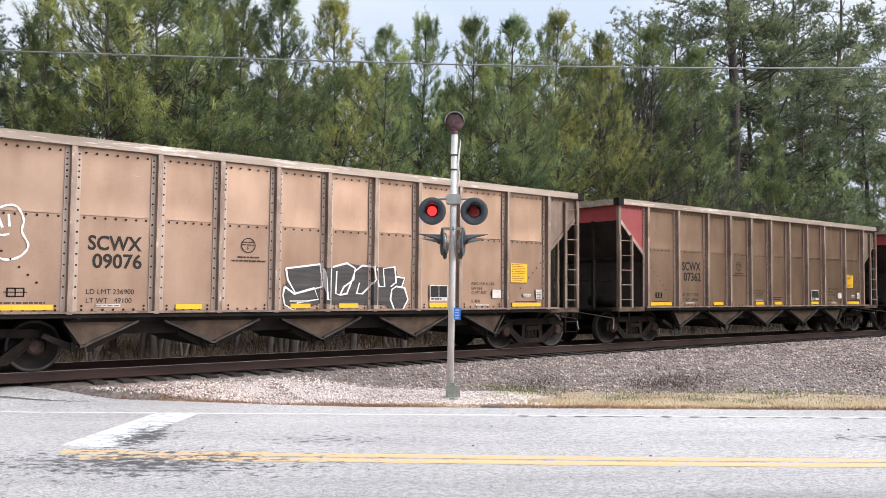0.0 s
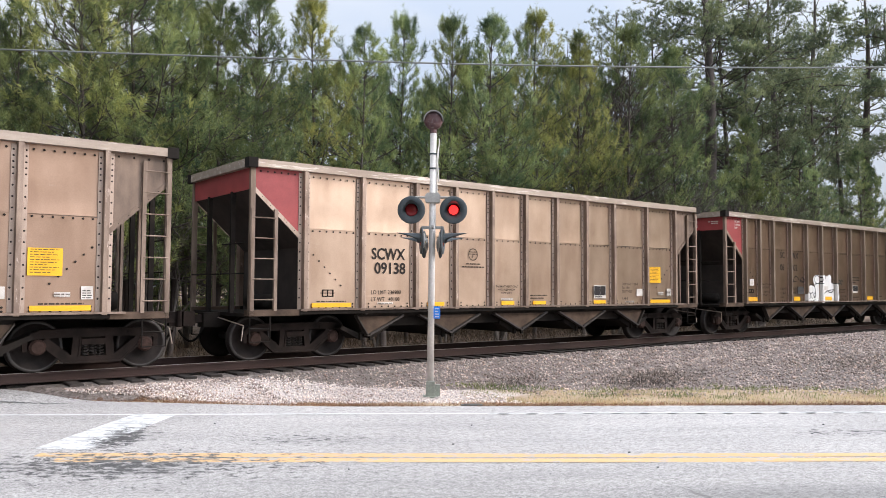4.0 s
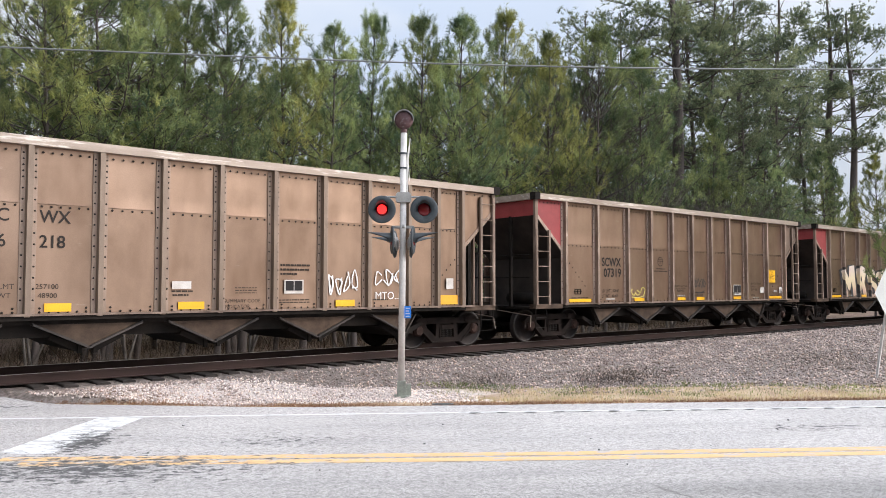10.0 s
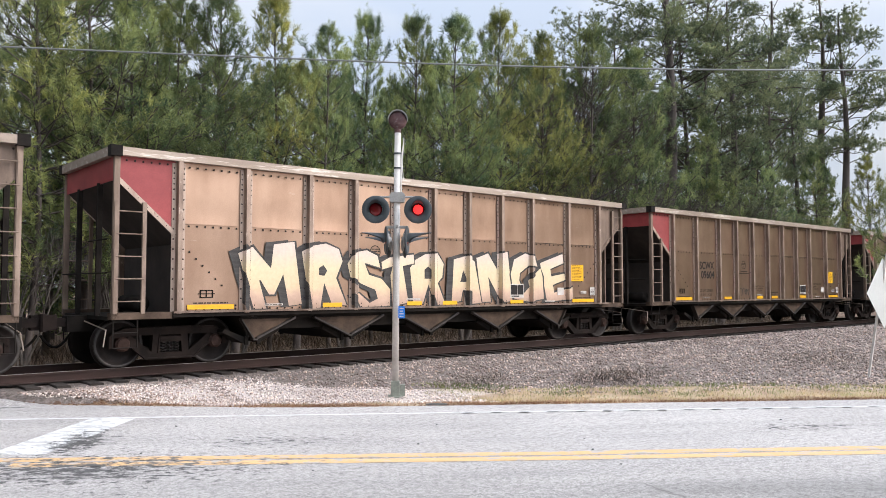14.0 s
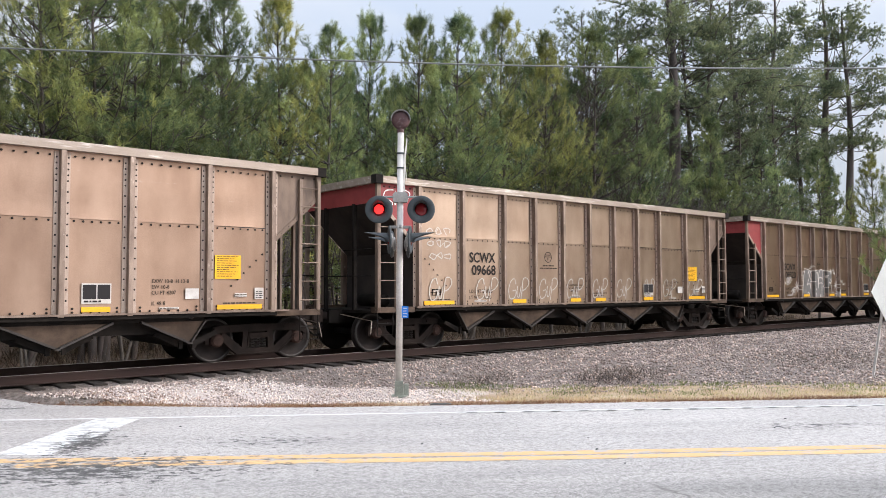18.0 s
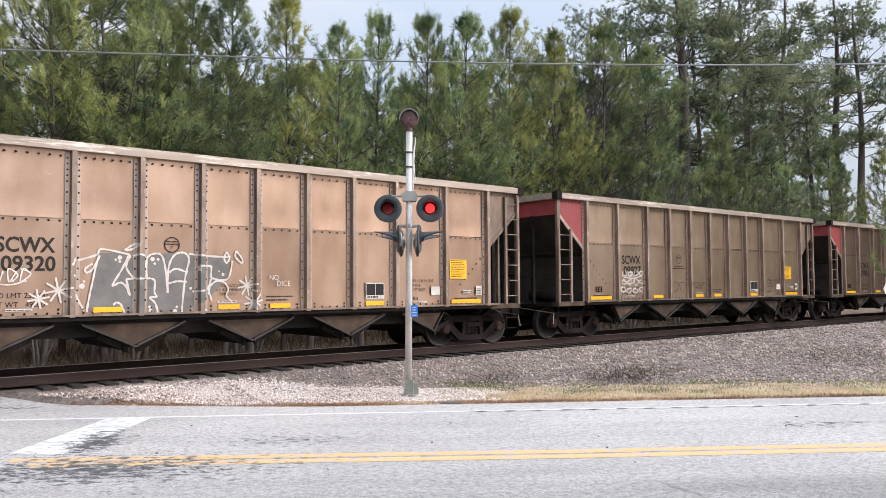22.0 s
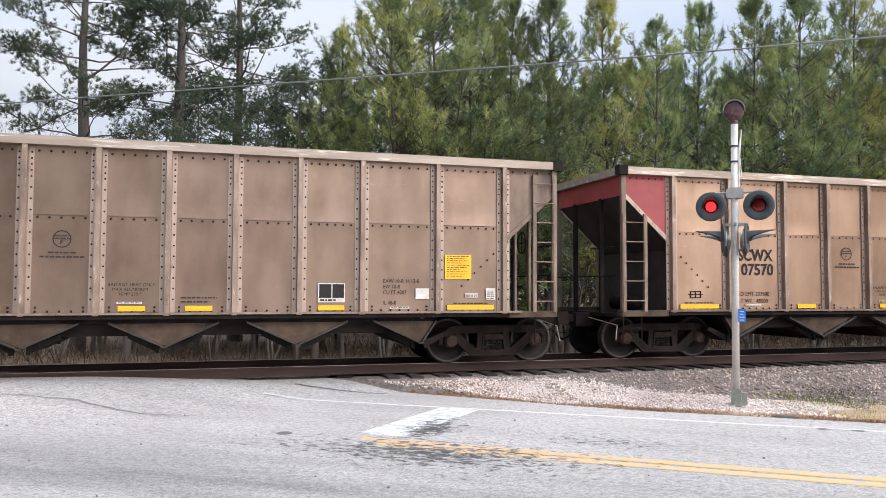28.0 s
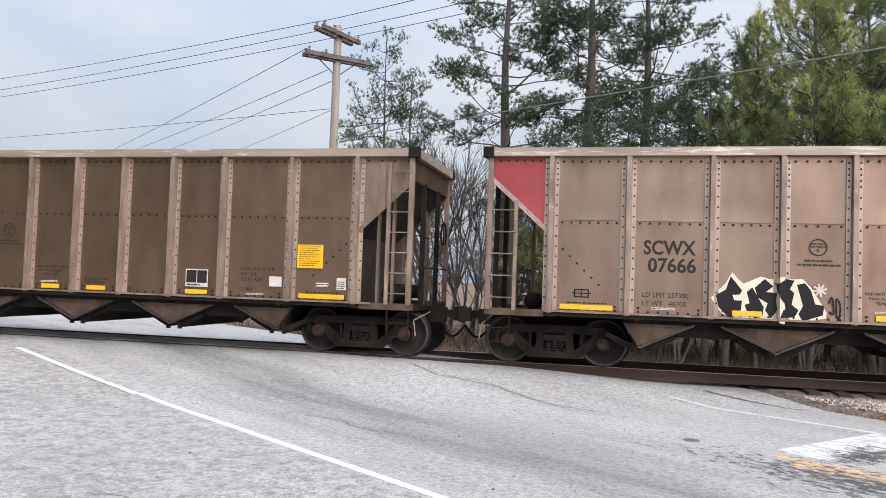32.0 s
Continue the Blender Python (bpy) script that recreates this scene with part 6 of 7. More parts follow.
# big cream letters
def fading_cream():
    """Cream spray paint, thinner and pinker towards its foot."""
    m, t, b = nodes_of("cream_fading_to_pink_spray")
    co = t.nodes.new("ShaderNodeTexCoord")
    sep = t.nodes.new("ShaderNodeSeparateXYZ")
    t.links.new(co.outputs["Object"], sep.inputs["Vector"])
    h = math_node(t, "ADD", math_node(t, "MULTIPLY", math_node(t, "SUBTRACT", sep.outputs["Z"], 1.0), 0.68), math_node(t, "MULTIPLY", math_node(t, "SUBTRACT", noise_node(t, 1.4, 4, 0.6), 0.5), 0.35))
    col = ramp(t, h, [(0.05, (0.40, 0.27, 0.20)), (0.22, (0.58, 0.39, 0.29)), (0.34, (0.68, 0.53, 0.34)), (0.62, (0.70, 0.57, 0.37)), (0.85, (0.66, 0.54, 0.46))])
    col = mix(t, 0.3, col, ramp(t, noise_node(t, 12, 4, 0.7), [(0.35, (0.7, 0.68, 0.66)), (0.6, (1, 1, 1))]), "MULTIPLY")
    t.links.new(col, b.inputs["Base Color"])
    b.inputs["Roughness"].default_value = 0.6
    return m


M_TAG_FADE = fading_cream()
BIG = "huge cream block-letter graffiti with grey shading"


def big_letter(i, outline, hole=None):
    """One fat cream letter: grey drop shade, cream face, grey outline, and the hole in its bowl."""
    shade = [(x - 0.17, z - 0.02 + 0.04 * (z > 1.6)) for x, z in outline]
    painted(car_no(6), "A", flat([shade]), M_TAG_GREY, BIG, i % 2)
    painted(car_no(6), "A", flat([outline]), M_TAG_FADE, BIG, 2 + 2 * (i % 2))
    painted(car_no(6), "A", ribbon([outline + [outline[0]]], 0.045), M_TAG_GREY, BIG, 3 + 2 * (i % 2))
    if hole:
        painted(car_no(6), "A", flat([hole]), M_TAG_GREY, BIG, 6)


big_letter(0, [(2.41, 2.17), (2.75, 2.32), (3.15, 1.89), (3.2, 2.37), (3.7, 2.44), (3.89, 1.14), (3.55, 1.1), (3.42, 1.74), (3.25, 1.33), (3.1, 1.33), (2.91, 1.63), (3.08, 1.06), (2.76, 1.05)])
big_letter(1, [(3.83, 2.24), (4.07, 2.38), (4.44, 2.44), (4.77, 2.32), (4.88, 2.05), (4.72, 1.69), (4.98, 1.11), (4.60, 1.08), (4.40, 1.56), (4.33, 1.05), (4.05, 1.03)],
           [(4.27, 1.90), (4.38, 1.96), (4.47, 1.84), (4.4, 1.73), (4.27, 1.75)])
big_letter(2, [(5.89, 1.9), (5.8, 2.21), (5.49, 2.33), (5.14, 2.26), (4.96, 2.0), (5.04, 1.7), (5.39, 1.53), (5.71, 1.42), (5.77, 1.25), (5.58, 1.17), (5.29, 1.38), (5.15, 1.34), (5.33, 1.03),
               (6.13, 1.05), (6.15, 1.45), (5.91, 1.7), (5.56, 1.79), (5.44, 2.01)])
big_letter(3, [(5.87, 2.07), (6.11, 2.19), (6.81, 2.27), (6.83, 2.03), (6.51, 1.97), (6.68, 1.13), (6.19, 1.05), (6.12, 1.76), (6.19, 1.94), (5.9, 1.87)])
big_letter(4, [(6.85, 2.15), (7.15, 2.29), (7.54, 2.32), (7.74, 2.05), (7.7, 1.72), (7.56, 1.6), (7.80, 1.08), (7.44, 1.05), (7.25, 1.53), (7.10, 1.09), (6.79, 1.08), (6.68, 1.94)],
           [(7.13, 1.90), (7.24, 1.98), (7.37, 1.89), (7.33, 1.69), (7.13, 1.69)])
big_letter(5, [(8.02, 2.18), (8.51, 2.3), (8.75, 2.13), (8.98, 1.1), (8.61, 1.06), (8.54, 1.39), (8.35, 1.41), (8.28, 1.14), (7.95, 1.11)], [(8.25, 1.62), (8.35, 1.91), (8.50, 1.62)])
big_letter(6, [(8.77, 2.23), (9.2, 2.37), (9.51, 1.96), (9.49, 2.35), (9.91, 2.41), (10.09, 1.13), (9.65, 1.09), (9.2, 1.73), (9.31, 1.12), (8.94, 1.1)])
big_letter(7, [(11.04, 2.01), (10.93, 2.3), (10.54, 2.4), (10.11, 2.22), (9.97, 1.83), (10.11, 1.18), (10.68, 1.09), (11.27, 1.17), (11.23, 1.78), (11.12, 2.02), (10.63, 1.67), (10.68, 1.51), (10.5, 1.36),
               (10.33, 1.67), (10.35, 1.85), (10.68, 2.04)])
big_letter(8, [(11.08, 2.15), (12.02, 2.43), (12.08, 2.14), (11.53, 1.97), (11.56, 1.81), (12.1, 1.89), (12.15, 1.68), (11.63, 1.54), (11.68, 1.37), (12.44, 1.52), (12.46, 1.15), (11.37, 1.08)])
scribble(car_no(7), "A", 5.42, 6.04, 1.18, 1.5, M_TAG_GREY, 41, "dark handwritten tag", 0.02, 8)
painted(car_no(8), "A", ribbon([curve_through([(0.62, 3.70), (0.40, 3.66), (0.36, 3.50), (0.58, 3.42), (0.55, 3.32), (0.36, 3.34)]), curve_through([(0.68, 3.68), (0.66, 3.36), (0.74, 3.50)]),
                                curve_through([(0.82, 3.34), (0.84, 3.70), (1.08, 3.66), (1.02, 3.52), (0.84, 3.50)])], 0.025), M_TAG_WHITE, "white handwritten tag")
LOOPS = [[(0.36, 0.70), (0.30, 0.95), (0.12, 0.85), (0.0, 0.45), (0.08, 0.05), (0.30, 0.12), (0.37, 0.42), (0.2, 0.40)], [(0.44, 0.62), (0.42, 0.2), (0.52, 0.13), (0.62, 0.62)], [(0.60, -0.05), (0.68, 0.5), (0.74, 0.95), (0.94, 0.98), (1.02, 0.75), (0.86, 0.5), (0.70, 0.42)]]
for i, (x0, x1) in enumerate(((1.67, 2.35), (3.17, 3.90), (4.29, 5.02), (5.44, 6.15), (6.55, 7.25), (7.66, 8.32), (8.76, 9.45), (10.1, 10.62), (11.1, 11.8), (12.5, 13.3))):
    painted(car_no(8), "A", ribbon([curve_through([(x0 + (x1 - x0) * a, 1.16 + 0.56 * b) for a, b in pts]) for pts in LOOPS], 0.024), M_TAG_FILM, "thin white handwritten tag")
for i in range(3):
    scribble(car_no(8), "A", 1.55 + 0.05 * i, 2.35, 2.72 - 0.30 * i, 2.92 - 0.30 * i, M_TAG_FILM, 81 + i, "faint white handwritten tag", 0.022, 6)
L9 = [[(4.22, 1.97), (4.52, 2.07), (4.6, 2.17), (5.01, 2.1), (5.09, 2.06)], [(4.46, 1.92), (4.34, 1.83), (4.36, 1.76), (4.47, 1.84), (4.57, 2.06), (4.52, 1.91), (4.46, 1.61), (4.41, 1.35), (4.37, 1.09)], [(5.06, 2.06), (4.94, 1.81), (4.79, 1.54), (4.92, 1.59), (5.02, 1.52), (5.09, 1.36), (5.02, 1.65)], [(5.02, 1.65), (5.28, 1.66), (5.51, 1.64), (5.52, 1.42), (5.56, 1.33), (5.44, 1.32), (5.54, 1.21), (5.59, 1.02)], [(4.99, 2.16), (5.11, 2.25), (5.21, 2.28), (5.19, 2.22), (5.08, 2.17), (4.99, 2.16)]]
A9 = [[(5.09, 2.06), (5.02, 1.87), (5.13, 1.69), (5.18, 1.67)], [(5.13, 2.06), (5.23, 2.09), (5.35, 2.06)], [(5.38, 1.67), (5.38, 2.01), (5.51, 2.11), (5.65, 2.07), (5.72, 1.8), (5.76, 1.4)], [(5.76, 1.4), (5.77, 1.84), (5.86, 2.07), (5.99, 2.14), (6.11, 2.11), (6.15, 1.98), (6.08, 1.66), (6.02, 1.01)], [(5.77, 1.57), (5.93, 1.61), (6.11, 1.6)], [(5.79, 1.77), (5.91, 1.84), (6.13, 1.77)]]
R9 = [[(6.15, 2.12), (6.45, 2.09), (6.97, 2.07)], [(6.34, 1.8), (6.34, 1.9)], [(6.34, 1.9), (6.59, 1.9)], [(6.59, 1.9), (6.58, 1.67)], [(6.58, 1.67), (6.91, 1.65), (7.01, 2.0)], [(6.58, 1.65), (6.51, 1.47), (6.28, 1.42)], [(6.53, 1.47), (6.6, 1.24)], [(6.54, 1.36), (6.56, 1.5), (6.68, 1.61), (6.84, 1.59), (6.93, 1.46), (6.89, 1.33), (7.03, 1.19)], [(6.89, 2.17), (6.95, 2.06), (6.89, 1.96), (6.84, 2.06), (6.89, 2.17)], [(7.09, 2.2), (7.21, 2.04), (7.2, 1.96), (7.07, 2.08), (7.09, 2.2)]]
EDGE9 = [[(4.81, 1.2), (4.86, 1.24), (4.94, 1.2), (5.02, 1.01)], [(4.19, 1.39), (4.27, 1.22), (4.34, 1.12)], [(4.11, 1.88), (4.17, 2.01)], [(4.13, 1.71), (4.19, 1.71)]]
DOTS9 = [(4.91, 2.03, 0.041), (4.84, 1.99, 0.021), (4.91, 1.96, 0.024), (5.48, 2.01, 0.041), (5.58, 2.01, 0.028), (5.52, 1.93, 0.024), (4.29, 1.53, 0.048), (4.32, 1.61, 0.024), (6.82, 1.74, 0.031), (6.74, 1.8, 0.017), (5.45, 1.09, 0.034), (5.44, 1.15, 0.028), (5.9, 1.07, 0.038), (5.93, 1.14, 0.024), (6.19, 1.48, 0.028), (6.24, 1.42, 0.021), (6.47, 1.05, 0.045)]
painted(car_no(9), "A", flat([[(4.57, 2.11), (5.01, 2.1), (5.13, 2.07), (5.51, 2.1), (5.97, 2.14), (6.15, 2.11), (6.45, 2.08), (6.97, 2.06), (6.91, 1.65), (6.56, 1.32), (6.26, 1.15), (6.08, 1.03), (4.42, 1.08), (4.41, 1.28), (4.49, 1.78)]]), M_TAG_PALE, G, 0)
for strokes in (L9, A9, R9, EDGE9):
    painted(car_no(9), "A", ribbon([curve_through(p) for p in strokes], 0.034), M_TAG_CHALK, G, 1)
painted(car_no(9), "A", flat([[(x + r * math.cos(a * 0.785), z + r * math.sin(a * 0.785)) for a in range(8)] for x, z, r in DOTS9]), M_TAG_CHALK, "white paint dots", 2)
scribble(car_no(9), "A", 2.9, 3.5, 1.58, 1.86, M_TAG_CHALK, 91, "white handwritten tag", 0.022, 6)
decal(car_no(9), "NO", 0.15, 7.68, 1.63, M_TAG_CHALK, 0.003, 0.9, "white handwritten tag", HALF - 0.06)
decal(car_no(9), "DICE", 0.16, 7.84, 1.51, M_TAG_CHALK, 0.003, 0.9, "white handwritten tag", HALF - 0.06)
star(car_no(9), 3.62, 1.32, 0.17, 0), star(car_no(9), 3.92, 1.46, 0.22, 1), star(car_no(9), 7.32, 1.52, 0.2, 2), star(car_no(9), 7.45, 1.2, 0.2, 3)
for i in range(3):
    scribble(car_no(10), "A", 2.82 + 0.04 * i, 3.95, 1.22 + 0.24 * i, 1.44 + 0.24 * i, M_TAG_CHALK, 95 + i, "pinkish white handwritten tag", 0.034, 8)
scribble(car_no(10), "A", 5.4, 6.1, 1.18, 1.72, M_TAG_GREY, 98, "faint dark handwritten tag", 0.018, 5)
B13 = "jagged black graffiti with a cream outline"
EDGE13 = [[(3.9, 1.37), (4.14, 1.62), (4.25, 1.82), (4.36, 1.7), (4.44, 1.63), (4.71, 1.76), (4.87, 1.72), (5.07, 1.77), (5.22, 1.73), (5.38, 1.74), (5.51, 1.6), (5.76, 1.19), (5.75, 1.09), (5.35, 1.0), (5.3, 1.05), (5.08, 0.97), (4.9, 1.0), (4.72, 1.0), (4.32, 0.99), (4.09, 1.11), (3.97, 1.25)]]
BLACK13 = [[(3.99, 1.42), (4.15, 1.52), (4.23, 1.75), (4.42, 1.51), (4.38, 1.44), (4.26, 1.43), (4.29, 1.34), (4.42, 1.34), (4.4, 1.17), (4.27, 1.12), (4.29, 1.02), (4.2, 1.04), (4.04, 1.21)],
    [(4.49, 1.49), (4.58, 1.57), (4.77, 1.24), (4.75, 1.09), (4.63, 1.04), (4.5, 1.15), (4.46, 1.27), (4.54, 1.3)],
    [(4.62, 1.57), (4.78, 1.72), (4.92, 1.6), (4.8, 1.5), (4.98, 1.49), (4.96, 1.34), (4.99, 1.2), (4.88, 1.05), (4.79, 1.19), (4.83, 1.31), (4.67, 1.4)],
    [(4.96, 1.63), (5.11, 1.73), (5.25, 1.71), (5.18, 1.56), (5.25, 1.5), (5.21, 1.3), (5.32, 1.21), (5.26, 1.09), (5.01, 1.06), (5.06, 1.2), (5.12, 1.25), (5.01, 1.41)],
    [(5.29, 1.64), (5.42, 1.67), (5.51, 1.55), (5.58, 1.32), (5.72, 1.3), (5.7, 1.14), (5.39, 1.03), (5.32, 1.14), (5.39, 1.29)]]
painted(car_no(13), "A", flat(EDGE13), M_TAG_CREAM, B13, 0)
for i, pts in enumerate(BLACK13):
    painted(car_no(13), "A", flat([pts]), M_TAG_BLACK, B13, 1 + 0.5 * i)
scribble(car_no(13), "A", 5.78, 5.98, 1.02, 1.50, M_TAG_BLACK, 99, "black handwritten tag", 0.025, 4)
star(car_no(13), 5.65, 1.56, 0.11, 0)


# ---- crossing signal ----
MAST = (8.66, 11.40)


def build_signal():
    x, y = MAST
    z0 = float(ground_z(x, y))
    sig = thing("crossing_signal", "grey railway crossing mast with hooded red lights and a bell", "railway signal", at=pose(x, y, z0, 0, 0, -38.0))
    lean = 0.035
    part("mast", Shape().tube((-0.07, 0, 0.25), (-0.07 + lean, 0, 4.86), 0.062, 0.058, 16), M_GALV, sig, "stained galvanised tube mast", smooth=True)
    base = Shape().prism([(-0.15, 0), (0.02, 0), (0.01, 0.30), (-0.14, 0.30)], -0.09, 0.09)
    base.box(-0.20, 0.07, -0.13, 0.13, -0.05, 0.04).box(0.02, 0.11, -0.06, 0.06, 0.04, 0.24)
    part("mast_base", base, M_CASTBASE, sig, "greenish cast split base")
    bell = Shape().lathe([(0.02, -0.09), (0.14, -0.085), (0.165, -0.05), (0.17, 0.0), (0.13, 0.05), (0.05, 0.08)], (-0.035, 0, 5.08), n=24)
    part("bell", bell, M_BELL, sig, "oxidised dark red gong", smooth=True)
    hood, hv, hf = Shape(), [], []
    for i in range(13):
        c, s_ = math.cos(math.pi * i / 12), math.sin(math.pi * i / 12)
        hv += [(-0.035 + r * c, yy, 5.08 + r * s_) for r, yy in ((0.185, -0.12), (0.185, 0.06), (0.172, 0.06), (0.172, -0.12))]
        if i:
            hf += [(4 * i - 4 + k, 4 * i - 4 + (k + 1) % 4, 4 * i + (k + 1) % 4, 4 * i + k) for k in range(4)]
    hood.add(hv, hf + [(0, 1, 2, 3), (48, 49, 50, 51)])
    part("bell_hood", hood, M_ALU, sig, "pale curved bell hood")
    part("bell_neck", Shape().tube((-0.036, 0, 4.85), (-0.036, 0, 4.95), 0.066, 0.060, 12), M_BELL, sig)
    part("conduit", Shape().path([(0.035, -0.03, 3.72), (0.03, -0.03, 4.35), (0.06, -0.03, 4.6)], 0.012, 5).path([(0.07, -0.03, 3.95), (0.045, -0.03, 4.3), (0.08, -0.02, 4.74)], 0.010, 5), M_GALV, sig, "bent thin conduit")
    for z in (4.18, 4.45):
        part("band_clamp", Shape().tube((-0.04, 0, z), (-0.04, 0, z + 0.03), 0.07, n=14).box(0.02, 0.09, -0.02, 0.02, z, z + 0.03), M_DISC, sig)
    part("junction_box", Shape().prism([(-0.16, 3.56), (0.08, 3.56), (0.10, 3.60), (0.10, 3.70), (0.06, 3.74), (-0.14, 3.74), (-0.18, 3.70), (-0.18, 3.60)], -0.10, 0.10), M_ALU, sig, "cast crossarm junction")

    def lamp(cx, cz, turn, name="signal_light", deep=1.0, reach=0.31):
        """A 20-inch background with a hood and a red lens, facing the local -y turned by turn."""
        lm = part(name, Shape().lathe([(0.02, 0.045), (0.10, 0.045), (0.245, 0.022), (0.255, 0.0), (0.245, -0.006), (0.118, -0.012), (0.118, 0.01)], (0, 0, 0), n=32), M_DISC, sig,
                  "round black background with a red lens", pose(cx, -0.10, cz, 0, 0, turn), True)
        part("housing", Shape().lathe([(0.135, 0.03), (0.13, 0.03 + 0.09 * deep), (0.07, 0.03 + 0.14 * deep), (0.03, 0.03 + 0.145 * deep)], (0, 0, 0), n=20), M_ALU, lm, smooth=True)
        part("lens", Shape().lathe([(0.116, 0.012), (0.116, -0.006), (0.08, -0.018), (0.02, -0.022)], (0, 0, 0), n=24), M_LENS, lm, "dark red lens", smooth=True)
        hd = Shape()
        n = 14
        for i in range(n):
            a0, a1 = radians(-20) + radians(220) * i / n, radians(-20) + radians(220) * (i + 1) / n
            l0, l1 = [0.05 + reach * max(0, math.sin(a)) ** 1.8 for a in (a0, a1)]
            for ro, flip in ((0.128, 0), (0.122, 1)):
                hd.add([(ro * math.cos(a0), -0.005, ro * math.sin(a0)), (ro * math.cos(a1), -0.005, ro * math.sin(a1)),
                        (ro * 0.97 * math.cos(a1), -l1, ro * 0.97 * math.sin(a1) + l1 * 0.03), (ro * 0.97 * math.cos(a0), -l0, ro * 0.97 * math.sin(a0) + l0 * 0.03)], [(0, 1, 2, 3)])
        part("hood", hd, M_DISC, lm, "black visor over the lens")
        return lm

    lights = []
    for k in (-1, 1):
        lights.append(lamp(-0.045 + k * 0.385, 3.42, 0))
    part("crossarm", Shape().tube((-0.46, 0, 3.66), (0.37, 0, 3.66), 0.021, n=10), M_ALU, sig)
    for k in (-1, 1):
        part("lamp_bracket", Shape().tube((-0.045 + k * 0.385, 0.0, 3.66), (-0.045 + k * 0.385, 0.0, 3.46), 0.024, n=8), M_ALU, sig)
    # the second pair, turned along the road
    part("crossarm", Shape().tube((-0.04, -0.36, 3.10), (-0.04, 0.36, 3.10), 0.026, n=10).box(-0.24, 0.16, -0.03, 0.03, 3.08, 3.13), M_ALU, sig)
    for k, turn in ((-1, -82), (1, 82)):
        lm = lamp(-0.05 + k * 0.185, 2.86, turn, deep=0.35, reach=0.40)
        lm.matrix_basis = pose(-0.05 + k * 0.20, -0.14, 2.86, 0, 0, turn)
        part("lamp_bracket", Shape().tube((-0.05 + k * 0.2, -0.06, 2.92), (-0.04 + k * 0.18, 0.0, 3.10), 0.022, n=8), M_ALU, sig)
    for k, turn in ((-1, -98), (1, 98)):
        lm = lamp(-0.05 + k * 0.15, 2.84, turn, deep=0.35, reach=0.40)
        lm.matrix_basis = pose(-0.05 + k * 0.16, 0.20, 2.80, 0, 0, turn)
    # blue notice
    bl = part("notice", Shape().box(-0.015, 0.105, -0.10, -0.095, 1.44, 1.66), M_BLUE, sig, "small blue notice plate")
    pr = Shape()
    for i, (a, b) in enumerate(((0.01, 0.08), (0.005, 0.085), (0.01, 0.07), (0.01, 0.08))):
        pr.box(a, b, -0.104, -0.1, 1.465 + i * 0.048, 1.482 + i * 0.048)
    part("print", pr, M_DECAL_WHITE, bl, "white print")
    # lit discs, one behind each facing lens
    lit = []
    for lm in lights:
        lit.append(part("lamp_glow", Shape().lathe([(0.085, 0.006), (0.085, -0.004), (0.03, -0.010)], (0, 0, 0), n=24), M_LAMP, lm, "lit red lamp", pose(0, 0.0, 0)))
    return sig, lit


SIGNAL, GLOWS = build_signal()

# ---- road sign seen from behind ----
sx, sy = 18.59, 7.19
sign = thing("road_sign", "bare metal back of a diamond sign on a leaning galvanised post", "sign", at=pose(sx, sy, float(ground_z(sx, sy)), 0, 0, -4))
part("post", Shape().path([(0, 0, -0.1), (0.09, -0.20, 1.4), (0.18, -0.40, 2.75)], 0.032, 4), M_GALV, sign, "leaning channel post")
part("plate", Shape().prism([(0.12, 1.09), (0.88, 1.87), (0.12, 2.65), (-0.64, 1.87)], -0.325, -0.32), M_SIGNBACK, sign, "pale diamond plate")

# ---- utility pole and wires ----
PX, PY = -9.3, 24.1
pole_z = float(ground_z(PX, PY))
POLE_TOP = EYE_Z + math.hypot(PX, PY) * math.tan(radians(17.87))
upole = thing("utility_pole", "weathered grey wooden utility pole with two crossarms", "utility pole", at=pose(PX, PY, 0))
part("pole", Shape().tube((0, 0, pole_z - 0.2), (0, 0, POLE_TOP), 0.17, 0.12, 16), M_POLE, upole, smooth=True)


def arm(z, length, turn, name="crossarm"):
    a = part(name, Shape().box(-length / 2, length / 2, -0.06, 0.06, -0.07, 0.07), M_ARM, upole, "dark weathered crossarm", pose(0, -0.0, z, 0, 0, turn))
    for k in (-0.46, -0.2, 0.2, 0.46):
        part("insulator", Shape().lathe([(0.02, 0.06), (0.045, 0.10), (0.03, 0.14), (0.05, 0.18), (0.02, 0.22)], (k * length, 0, 0), "z", 10), M_INSULATOR, a)
    return a


for off in (-0.16, 0.16):
    a = arm(POLE_TOP - 0.31, 1.95, 72)
    a.matrix_basis = pose(off * 0.95, -off * 0.31, POLE_TOP - 0.31, 0, 0, 72)
for off in (-0.16, 0.16):
    a = arm(POLE_TOP - 1.1, 2.25, 43.6)
    a.matrix_basis = pose(off * 0.69, -off * 0.72, POLE_TOP - 1.1, 0, 0, 43.6)
for k in (-1, 1):
    part("arm_brace", Shape().path([(k * 0.7 * math.cos(radians(43.6)), k * 0.7 * math.sin(radians(43.6)), POLE_TOP - 1.15), (0, 0, POLE_TOP - 1.7)], 0.02, 5), M_ARM, upole)


def wire(name, a, b, sag, r, mat, label, n=40):
    a, b = Vector(a), Vector(b)
    pts = []
    for i in range(n + 1):
        t = i / n
        p = a.lerp(b, t)
        p.z -= sag * 4 * t * (1 - t)
        pts.append(p)
    ob = part(name, Shape().path(pts, r, 5), mat, None, label)
    return tagged(ob, category="wire", kind="structure")


